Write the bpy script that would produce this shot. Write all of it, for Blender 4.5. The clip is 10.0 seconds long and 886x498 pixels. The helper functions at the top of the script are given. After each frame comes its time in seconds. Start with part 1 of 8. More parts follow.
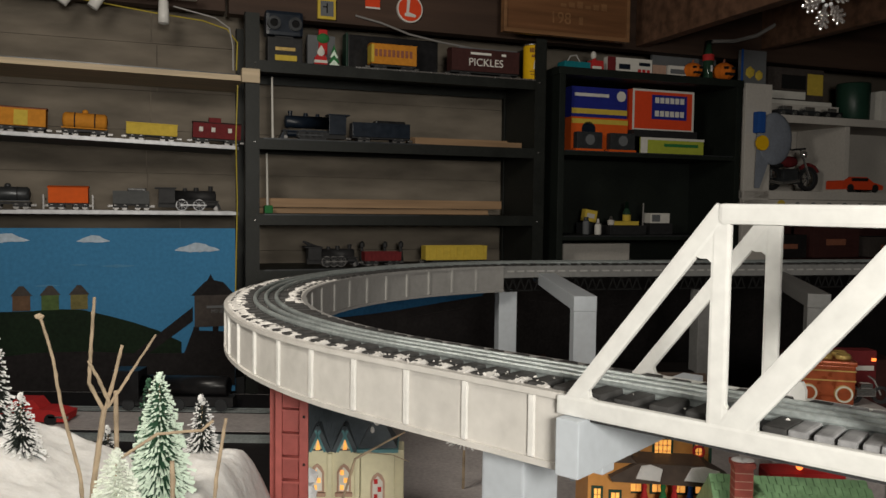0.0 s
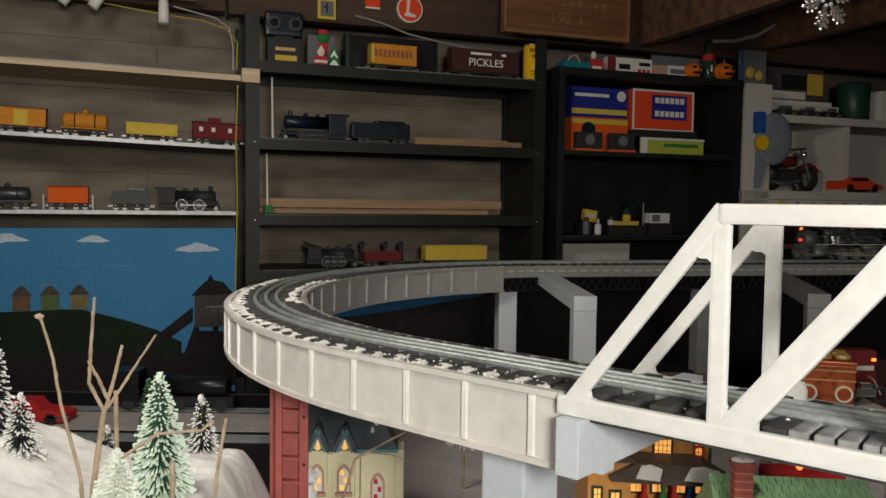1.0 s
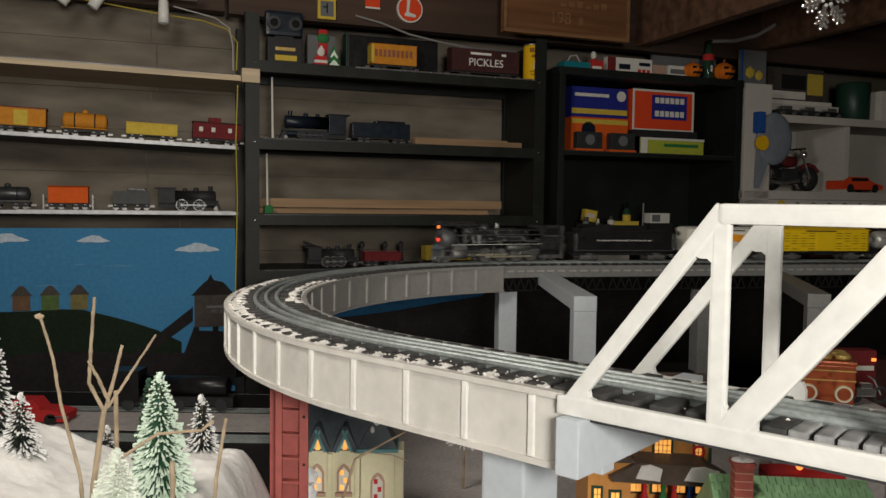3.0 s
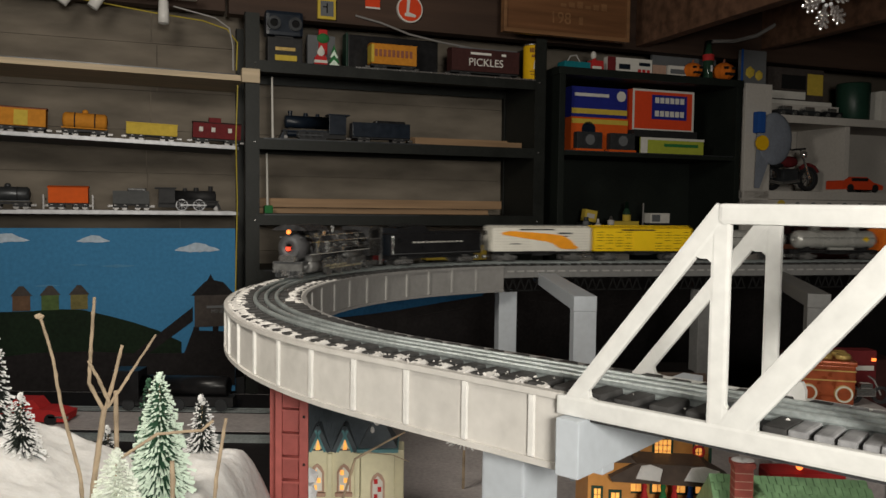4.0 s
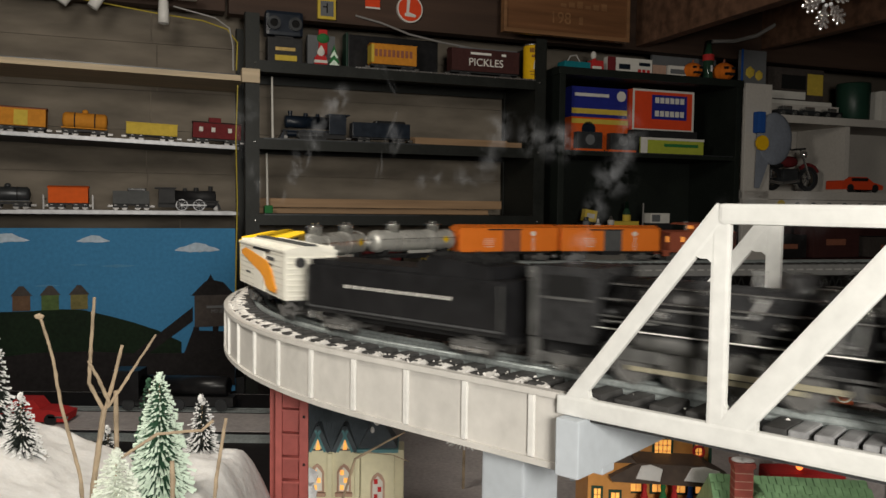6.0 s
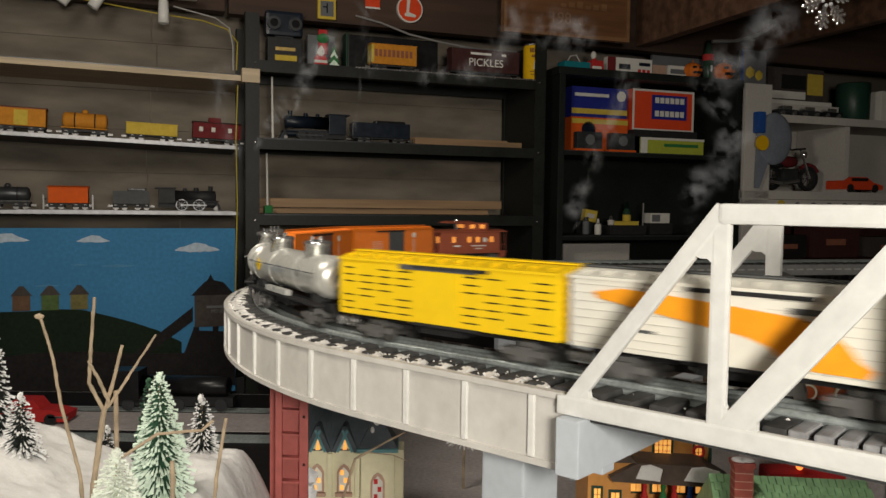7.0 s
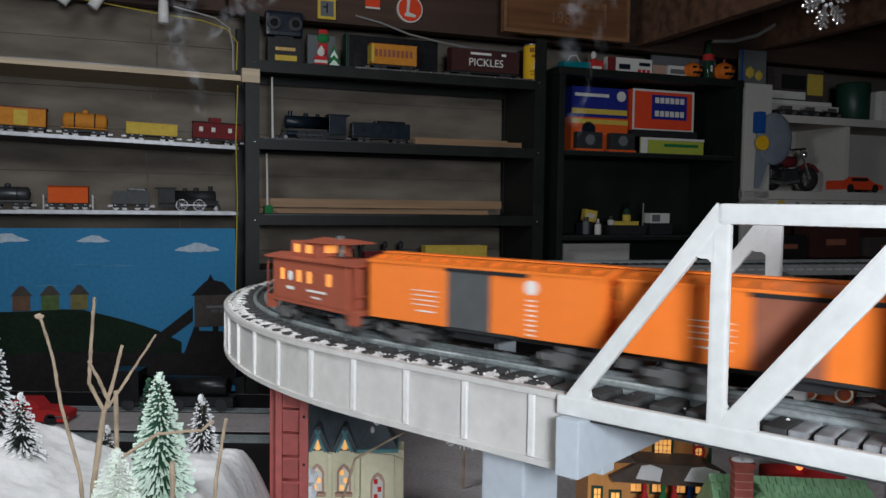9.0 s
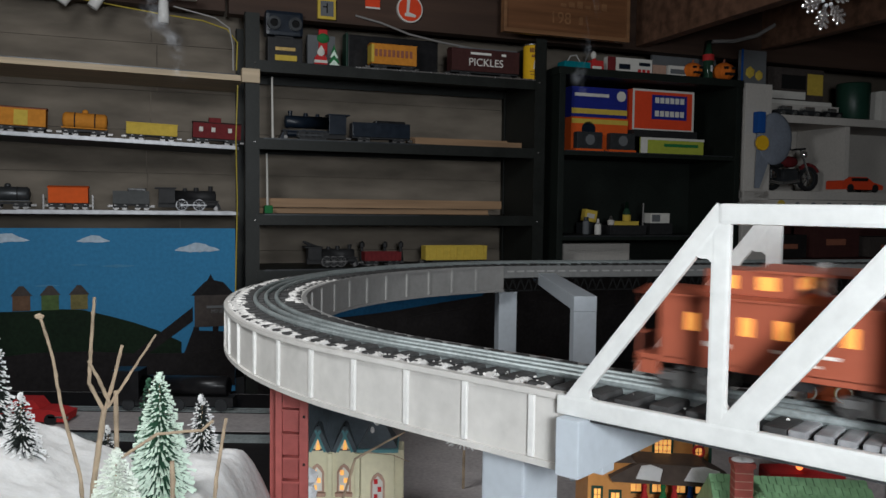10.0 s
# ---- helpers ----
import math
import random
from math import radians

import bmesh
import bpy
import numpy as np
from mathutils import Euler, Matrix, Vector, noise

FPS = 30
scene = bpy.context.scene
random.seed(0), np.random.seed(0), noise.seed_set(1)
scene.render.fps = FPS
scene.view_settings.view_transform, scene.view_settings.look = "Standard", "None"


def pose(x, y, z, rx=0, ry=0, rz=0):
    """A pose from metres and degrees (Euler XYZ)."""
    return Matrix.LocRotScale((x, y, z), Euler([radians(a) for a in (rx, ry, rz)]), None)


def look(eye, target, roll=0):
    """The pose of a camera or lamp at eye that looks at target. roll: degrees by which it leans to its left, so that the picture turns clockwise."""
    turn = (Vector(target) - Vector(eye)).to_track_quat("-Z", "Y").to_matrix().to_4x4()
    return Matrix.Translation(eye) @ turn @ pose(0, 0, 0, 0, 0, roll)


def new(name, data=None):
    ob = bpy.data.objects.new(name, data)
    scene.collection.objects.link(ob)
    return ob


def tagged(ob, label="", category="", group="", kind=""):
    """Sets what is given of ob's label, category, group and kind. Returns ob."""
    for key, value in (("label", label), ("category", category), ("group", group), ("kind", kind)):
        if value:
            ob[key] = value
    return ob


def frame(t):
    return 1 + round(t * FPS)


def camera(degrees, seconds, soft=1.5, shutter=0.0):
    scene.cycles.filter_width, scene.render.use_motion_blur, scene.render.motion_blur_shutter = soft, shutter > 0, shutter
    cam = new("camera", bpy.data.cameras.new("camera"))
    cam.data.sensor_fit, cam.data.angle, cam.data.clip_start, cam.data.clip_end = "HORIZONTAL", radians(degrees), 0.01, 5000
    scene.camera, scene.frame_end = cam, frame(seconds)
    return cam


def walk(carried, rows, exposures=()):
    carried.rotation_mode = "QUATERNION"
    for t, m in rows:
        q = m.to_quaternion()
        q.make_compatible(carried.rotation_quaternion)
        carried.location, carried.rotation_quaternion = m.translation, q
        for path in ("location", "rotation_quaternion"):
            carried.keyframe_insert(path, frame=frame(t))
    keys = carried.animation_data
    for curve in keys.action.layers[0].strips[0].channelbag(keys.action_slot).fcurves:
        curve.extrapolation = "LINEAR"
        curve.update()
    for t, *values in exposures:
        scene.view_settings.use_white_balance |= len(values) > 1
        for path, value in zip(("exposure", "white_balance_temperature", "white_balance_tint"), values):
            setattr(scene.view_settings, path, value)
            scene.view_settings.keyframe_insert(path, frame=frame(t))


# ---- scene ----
EYE = (0.0, 0.0, 1.45)
cam = camera(57.68, 10.0, shutter=0.55)
VIEW = look(EYE, (0.0, math.cos(0.0561), 1.45 - math.sin(0.0561)), 0.7355)
walk(cam, [(0.0, VIEW), (10.0, VIEW)],
     exposures=[(0.0, 0.0, 6500, 10), (6.6, 0.0, 6500, 10), (7.5, -0.17, 6850, 10), (8.0, -0.13, 6350, 10), (8.5, -0.12, 6450, 10), (9.0, -0.13, 5450, 10), (9.5, -0.17, 5250, 9.5), (10.0, -0.04, 5600, 9)])

# ---- light ----
world = bpy.data.worlds.new("room_dark")
scene.world = world
world.use_nodes = True
world.node_tree.nodes["Background"].inputs[0].default_value = (0.9, 0.95, 1.0, 1)
world.node_tree.nodes["Background"].inputs[1].default_value = 0.022


def area_lamp(name, eye, target, size, watts, colour):
    data = bpy.data.lights.new(name, "AREA")
    data.shape, data.size, data.energy, data.color = "DISK", size, watts, colour
    ob = new(name, data)
    ob.matrix_world = look(eye, target)
    return ob


# an unseen key lamp behind the camera and an added fill for the shelves
area_lamp("key_light", (0.28, -0.65, 1.64), (-0.1, 1.6, 1.30), 0.36, 27.5, (1.0, 0.95, 0.86))
area_lamp("shelf_fill", (-0.60, 0.7, 2.12), (-0.55, 2.2, 1.3), 0.4, 11.8, (1.0, 0.93, 0.82))


# ---- materials ----
def material(name, colour, rough=0.6, metal=0.0, vary=0.25, scale=8.0, bump=0.15, fine=90.0, emit=0.0, spec=0.3):
    """A surface with broad stains and fine grain, in metres of the world."""
    m = bpy.data.materials.new(name)
    m.use_nodes = True
    nt = m.node_tree
    n, l = nt.nodes, nt.links
    b = n["Principled BSDF"]
    tex = n.new("ShaderNodeTexCoord")
    big, small = n.new("ShaderNodeTexNoise"), n.new("ShaderNodeTexNoise")
    big.inputs["Scale"].default_value, big.inputs["Detail"].default_value = scale, 5.0
    small.inputs["Scale"].default_value, small.inputs["Detail"].default_value = fine, 4.0
    for t in (big, small):
        l.new(tex.outputs["Object"], t.inputs["Vector"])
    add = n.new("ShaderNodeMath")
    add.operation = "ADD"
    half = n.new("ShaderNodeMath")
    half.operation, half.inputs[1].default_value = "MULTIPLY", 0.5
    l.new(big.outputs["Fac"], add.inputs[0])
    l.new(small.outputs["Fac"], add.inputs[1])
    l.new(add.outputs[0], half.inputs[0])
    ramp = n.new("ShaderNodeValToRGB")
    lo, hi = 1.0 - vary, 1.0 + vary
    ramp.color_ramp.elements[0].position, ramp.color_ramp.elements[1].position = 0.3, 0.7
    ramp.color_ramp.elements[0].color = (*[min(1, c * lo) for c in colour], 1)
    ramp.color_ramp.elements[1].color = (*[min(1, c * hi) for c in colour], 1)
    l.new(half.outputs[0], ramp.inputs[0])
    l.new(ramp.outputs[0], b.inputs["Base Color"])
    rr = n.new("ShaderNodeMapRange")
    rr.inputs["To Min"].default_value, rr.inputs["To Max"].default_value = max(0.03, rough - 0.12), min(1, rough + 0.12)
    l.new(big.outputs["Fac"], rr.inputs["Value"])
    l.new(rr.outputs[0], b.inputs["Roughness"])
    b.inputs["Metallic"].default_value = metal
    b.inputs["Specular IOR Level"].default_value = spec
    if bump:
        bp = n.new("ShaderNodeBump")
        bp.inputs["Strength"].default_value, bp.inputs["Distance"].default_value = bump, 0.002
        l.new(small.outputs["Fac"], bp.inputs["Height"])
        l.new(bp.outputs[0], b.inputs["Normal"])
    if emit:
        b.inputs["Emission Color"].default_value = (*colour, 1)
        b.inputs["Emission Strength"].default_value = emit
    return m


def wood(name, colour, grain=(2.0, 40.0, 40.0), rough=0.65, vary=0.35):
    """Boards: grain stretched along local x."""
    m = material(name, colour, rough, vary=vary, scale=1.0, fine=1.0, bump=0.25)
    nt = m.node_tree
    mp = nt.nodes.new("ShaderNodeMapping")
    mp.inputs["Scale"].default_value = grain
    tex = [x for x in nt.nodes if x.type == "TEX_COORD"][0]
    nt.links.new(tex.outputs["Object"], mp.inputs["Vector"])
    for t in nt.nodes:
        if t.type == "TEX_NOISE":
            nt.links.new(mp.outputs[0], t.inputs["Vector"])
            t.inputs["Scale"].default_value = 1.0 if t.inputs["Scale"].default_value == 1.0 else 3.0
    return m


M = {
    "girder": material("painted_girder_plastic", (0.57, 0.55, 0.515), 0.38, vary=0.13, scale=22, bump=0.05, fine=60),
    "slim": material("dull_grey_beam_and_shade", (0.20, 0.20, 0.195), 0.5, vary=0.15, scale=20, bump=0.05),
    "rib": material("worn_girder_edge", (0.70, 0.69, 0.66), 0.4, vary=0.12, scale=30, bump=0.05),
    "truss": material("white_painted_wood", (0.66, 0.66, 0.635), 0.45, vary=0.09, scale=14, bump=0.12, fine=110),
    "pale": material("pale_blue_grey_paint", (0.50, 0.54, 0.58), 0.55, vary=0.08, scale=12, bump=0.1),
    "rail": material("tinplate_rail", (0.40, 0.44, 0.435), 0.46, 0.6, vary=0.3, scale=25, bump=0.1, fine=200),
    "tie": material("black_tie", (0.045, 0.044, 0.043), 0.65, vary=0.5, scale=40, bump=0.3),
    "bed": material("dark_roadbed", (0.05, 0.05, 0.052), 0.8, vary=0.5, scale=30, bump=0.5),
    "ballast": material("white_snow_ballast", (0.62, 0.60, 0.57), 0.85, vary=0.25, scale=60, bump=0.5),
    "redsteel": material("oxide_red_girder", (0.30, 0.075, 0.065), 0.5, vary=0.2, scale=25, bump=0.15),
    "wall": wood("weathered_wall_boards", (0.178, 0.153, 0.122), (4.0, 14.0, 14.0), 0.75, 0.34),
    "darkwood": wood("dark_brown_joist", (0.055, 0.032, 0.022), (1.2, 22.0, 22.0), 0.7, 0.4),
    "palewood": wood("pine_batten", (0.50, 0.40, 0.27), (3.0, 60.0, 60.0), 0.6, 0.2),
    "tanwood": wood("tan_moulding", (0.30, 0.19, 0.105), (3.0, 60.0, 60.0), 0.6, 0.25),
    "shelfmetal": material("black_green_shelf_steel", (0.013, 0.0145, 0.0125), 0.5, 0.1, vary=0.4, scale=14, bump=0.1),
    "bookcase": material("dark_green_bookcase", (0.008, 0.011, 0.0085), 0.6, vary=0.4, scale=8, bump=0.1),
    "whitewall": material("white_shelf_board", (0.50, 0.47, 0.43), 0.6, vary=0.1, scale=6, bump=0.08),
    "floor": material("concrete_floor", (0.16, 0.155, 0.15), 0.8, vary=0.3, scale=2, bump=0.2, fine=30),
    "table": material("grey_table_felt", (0.42, 0.385, 0.375), 0.95, vary=0.25, scale=10, bump=0.6, fine=120),
    "snow": material("cotton_snow", (0.63, 0.62, 0.605), 1.0, vary=0.07, scale=30, bump=0.45, fine=160, spec=0.05),
    "black": material("black_enamel", (0.012, 0.012, 0.013), 0.32, vary=0.4, scale=40, bump=0.08),
    "blackmatt": material("black_underframe", (0.018, 0.018, 0.019), 0.6, vary=0.4, scale=60, bump=0.15),
    "graphite": material("graphite_boiler", (0.085, 0.087, 0.09), 0.32, 0.3, vary=0.3, scale=30, bump=0.08),
    "steel": material("bright_steel", (0.55, 0.55, 0.54), 0.25, 0.9, vary=0.2, scale=60, bump=0.05),
    "silver": material("silver_tank_paint", (0.60, 0.60, 0.56), 0.30, 0.45, vary=0.08, scale=20, bump=0.04),
    "chrome": material("chrome_cap", (0.75, 0.75, 0.73), 0.15, 0.9, vary=0.1, scale=20, bump=0.0),
    "yellow": material("yellow_car_paint", (0.85, 0.56, 0.012), 0.38, vary=0.06, scale=30, bump=0.05),
    "orange": material("orange_car_paint", (0.78, 0.195, 0.022), 0.40, vary=0.06, scale=30, bump=0.05),
    "orangedark": material("orange_roof_paint", (0.62, 0.18, 0.03), 0.5, vary=0.1, scale=30, bump=0.05),
    "cream": material("cream_white_paint", (0.72, 0.70, 0.62), 0.40, vary=0.06, scale=30, bump=0.05),
    "arrow": material("orange_map_decal", (0.88, 0.34, 0.02), 0.4, vary=0.12, scale=50, bump=0.0),
    "brown": material("brown_door_paint", (0.26, 0.10, 0.06), 0.5, vary=0.15, scale=30, bump=0.05),
    "greydoor": material("grey_door_paint", (0.085, 0.088, 0.088), 0.5, vary=0.15, scale=30, bump=0.05),
    "caboose": material("oxide_caboose_paint", (0.32, 0.085, 0.045), 0.5, vary=0.1, scale=30, bump=0.06),
    "whiteink": material("white_lettering", (0.75, 0.73, 0.68), 0.6, vary=0.1, bump=0.0),
    "dark": material("black_gap", (0.006, 0.006, 0.006), 0.9, vary=0.3, bump=0.0),
    "headlamp": material("orange_headlamp_glow", (1.0, 0.22, 0.04), 0.4, vary=0.02, bump=0.0, emit=2.0),
    "marker": material("red_plate_glow", (1.0, 0.07, 0.03), 0.4, vary=0.02, bump=0.0, emit=1.2),
    "warmwindow": material("lit_car_window", (1.0, 0.36, 0.07), 0.4, vary=0.15, scale=80, bump=0.0, emit=0.7),
    "housewindow": material("lit_house_window", (1.0, 0.42, 0.09), 0.4, vary=0.3, scale=90, bump=0.0, emit=0.7),
}


# ---- mesh helpers ----
def part(name, bm, mat, parent, label="", smooth=False):
    me = bpy.data.meshes.new(name)
    if smooth:
        for f in bm.faces:
            f.smooth = True
    bm.to_mesh(me)
    bm.free()
    me.materials.append(M[mat] if isinstance(mat, str) else mat)
    ob = new(name, me)
    ob.parent = parent
    return tagged(ob, label)


def thing(name, label, category, m=None, group="", kind=""):
    ob = new(name)
    ob.empty_display_size = 0.05
    if m is not None:
        ob.matrix_world = m
    return tagged(ob, label, category, group, kind)


def single(name, bm, mat, label, category="", m=None, group="", kind="", smooth=False):
    ob = part(name, bm, mat, None, label, smooth)
    if m is not None:
        ob.matrix_world = m
    return tagged(ob, "", category, group, kind)


def box(bm, x0, x1, y0, y1, z0, z1, bevel=0.0, m=None):
    r = bmesh.ops.create_cube(bm, size=1.0)
    vs = r["verts"]
    for v in vs:
        v.co = Vector(((x0 + x1) / 2 + v.co.x * (x1 - x0), (y0 + y1) / 2 + v.co.y * (y1 - y0), (z0 + z1) / 2 + v.co.z * (z1 - z0)))
    if bevel:
        es = list({e for v in vs for e in v.link_edges})
        vs = list({v for f in bmesh.ops.bevel(bm, geom=es, offset=bevel, segments=2, affect="EDGES", profile=0.7)["faces"] for v in f.verts} | {v for v in vs if v.is_valid})
    if m is not None:
        bmesh.ops.transform(bm, matrix=m, verts=vs)
    return bm


def B(*a, **k):
    return box(bmesh.new(), *a, **k)


def rod(bm, p, q, r, r2=None, seg=14, caps=True):
    p, q = Vector(p), Vector(q)
    d = q - p
    m = Matrix.Translation((p + q) / 2) @ d.to_track_quat("Z", "Y").to_matrix().to_4x4()
    bmesh.ops.create_cone(bm, cap_ends=caps, segments=seg, radius1=r, radius2=r if r2 is None else r2, depth=d.length, matrix=m)
    return bm


def Rod(*a, **k):
    return rod(bmesh.new(), *a, **k)


def ball(bm, c, r, sub=2, scale=(1, 1, 1)):
    m = Matrix.Translation(c) @ Matrix.Diagonal((*scale, 1))
    bmesh.ops.create_icosphere(bm, subdivisions=sub, radius=r, matrix=m)
    return bm


def lathe(bm, prof, seg=20, m=None, ring=False):
    """Turned form round z: prof is a list of (radius, height)."""
    rings = []
    vs = []
    for r, z in prof:
        ring = [bm.verts.new((r * math.cos(2 * math.pi * i / seg), r * math.sin(2 * math.pi * i / seg), z)) for i in range(seg)]
        rings.append(ring)
        vs += ring
    for a, b in zip(rings, rings[1:]):
        for i in range(seg):
            bm.faces.new((a[i], a[(i + 1) % seg], b[(i + 1) % seg], b[i]))
    if ring:
        a, b = rings[-1], rings[0]
        for i in range(seg):
            bm.faces.new((a[i], a[(i + 1) % seg], b[(i + 1) % seg], b[i]))
    else:
        bm.faces.new(list(reversed(rings[0])))
        bm.faces.new(rings[-1])
    if m is not None:
        bmesh.ops.transform(bm, matrix=m, verts=vs)
    return bm


def prism(bm, pts, y0, y1, m=None):
    """Outline (x, z) pushed from y0 to y1."""
    a = [bm.verts.new((x, y0, z)) for x, z in pts]
    b = [bm.verts.new((x, y1, z)) for x, z in pts]
    n = len(pts)
    bm.faces.new(a)
    bm.faces.new(list(reversed(b)))
    for i in range(n):
        bm.faces.new((a[(i + 1) % n], a[i], b[i], b[(i + 1) % n]))
    bmesh.ops.recalc_face_normals(bm, faces=bm.faces[:])
    if m is not None:
        bmesh.ops.transform(bm, matrix=m, verts=a + b)
    return bm


def Prism(*a, **k):
    return prism(bmesh.new(), *a, **k)


def tube(bm, pts, r, seg=8):
    for p, q in zip(pts, pts[1:]):
        rod(bm, p, q, r, seg=seg)
    for p in pts[1:-1]:
        ball(bm, p, r, 1)
    return bm


# ---- the line of the track ----
CX, CY, RC = 0.4463, 1.4355, 0.745
NEAR, FAR = -0.7086, 0.22
A0, A1 = NEAR - math.pi / 2, FAR + math.pi / 2 - 2 * math.pi
ARC = RC * (A0 - A1)
DECK = 1.45 - 0.1654
RAIL = DECK + 0.016
HALF = 0.0603
GH = 0.0575
SURF = DECK + 0.007


def track(s, off=0.0):
    """Place and heading (radians) on the line; s = 0 where curve meets the straight by the bridge; off to the outer side."""
    if s >= 0:
        x, y = CX + math.cos(A0) * (RC + off), CY + math.sin(A0) * (RC + off)
        return x + s * math.cos(NEAR), y + s * math.sin(NEAR), NEAR
    if s > -ARC:
        t = A0 + s / RC
        return CX + (RC + off) * math.cos(t), CY + (RC + off) * math.sin(t), t + math.pi / 2
    u = -(s + ARC)
    return CX + math.cos(A1) * (RC + off) + u * math.cos(FAR), CY + math.sin(A1) * (RC + off) + u * math.sin(FAR), A1 + math.pi / 2


def sweep(bm, s0, s1, prof, step=0.03):
    """A closed outline of (off, z) drawn along the line."""
    n = max(1, int(math.ceil((s1 - s0) / step)))
    rings = []
    for i in range(n + 1):
        s = s0 + (s1 - s0) * i / n
        rings.append([bm.verts.new((*track(s, o)[:2], z)) for o, z in prof])
    k = len(prof)
    for a, b in zip(rings, rings[1:]):
        for i in range(k):
            bm.faces.new((a[i], a[(i + 1) % k], b[(i + 1) % k], b[i]))
    bm.faces.new(rings[0])
    bm.faces.new(list(reversed(rings[-1])))
    bmesh.ops.recalc_face_normals(bm, faces=bm.faces[:])
    return bm


def Sweep(*a, **k):
    return sweep(bmesh.new(), *a, **k)


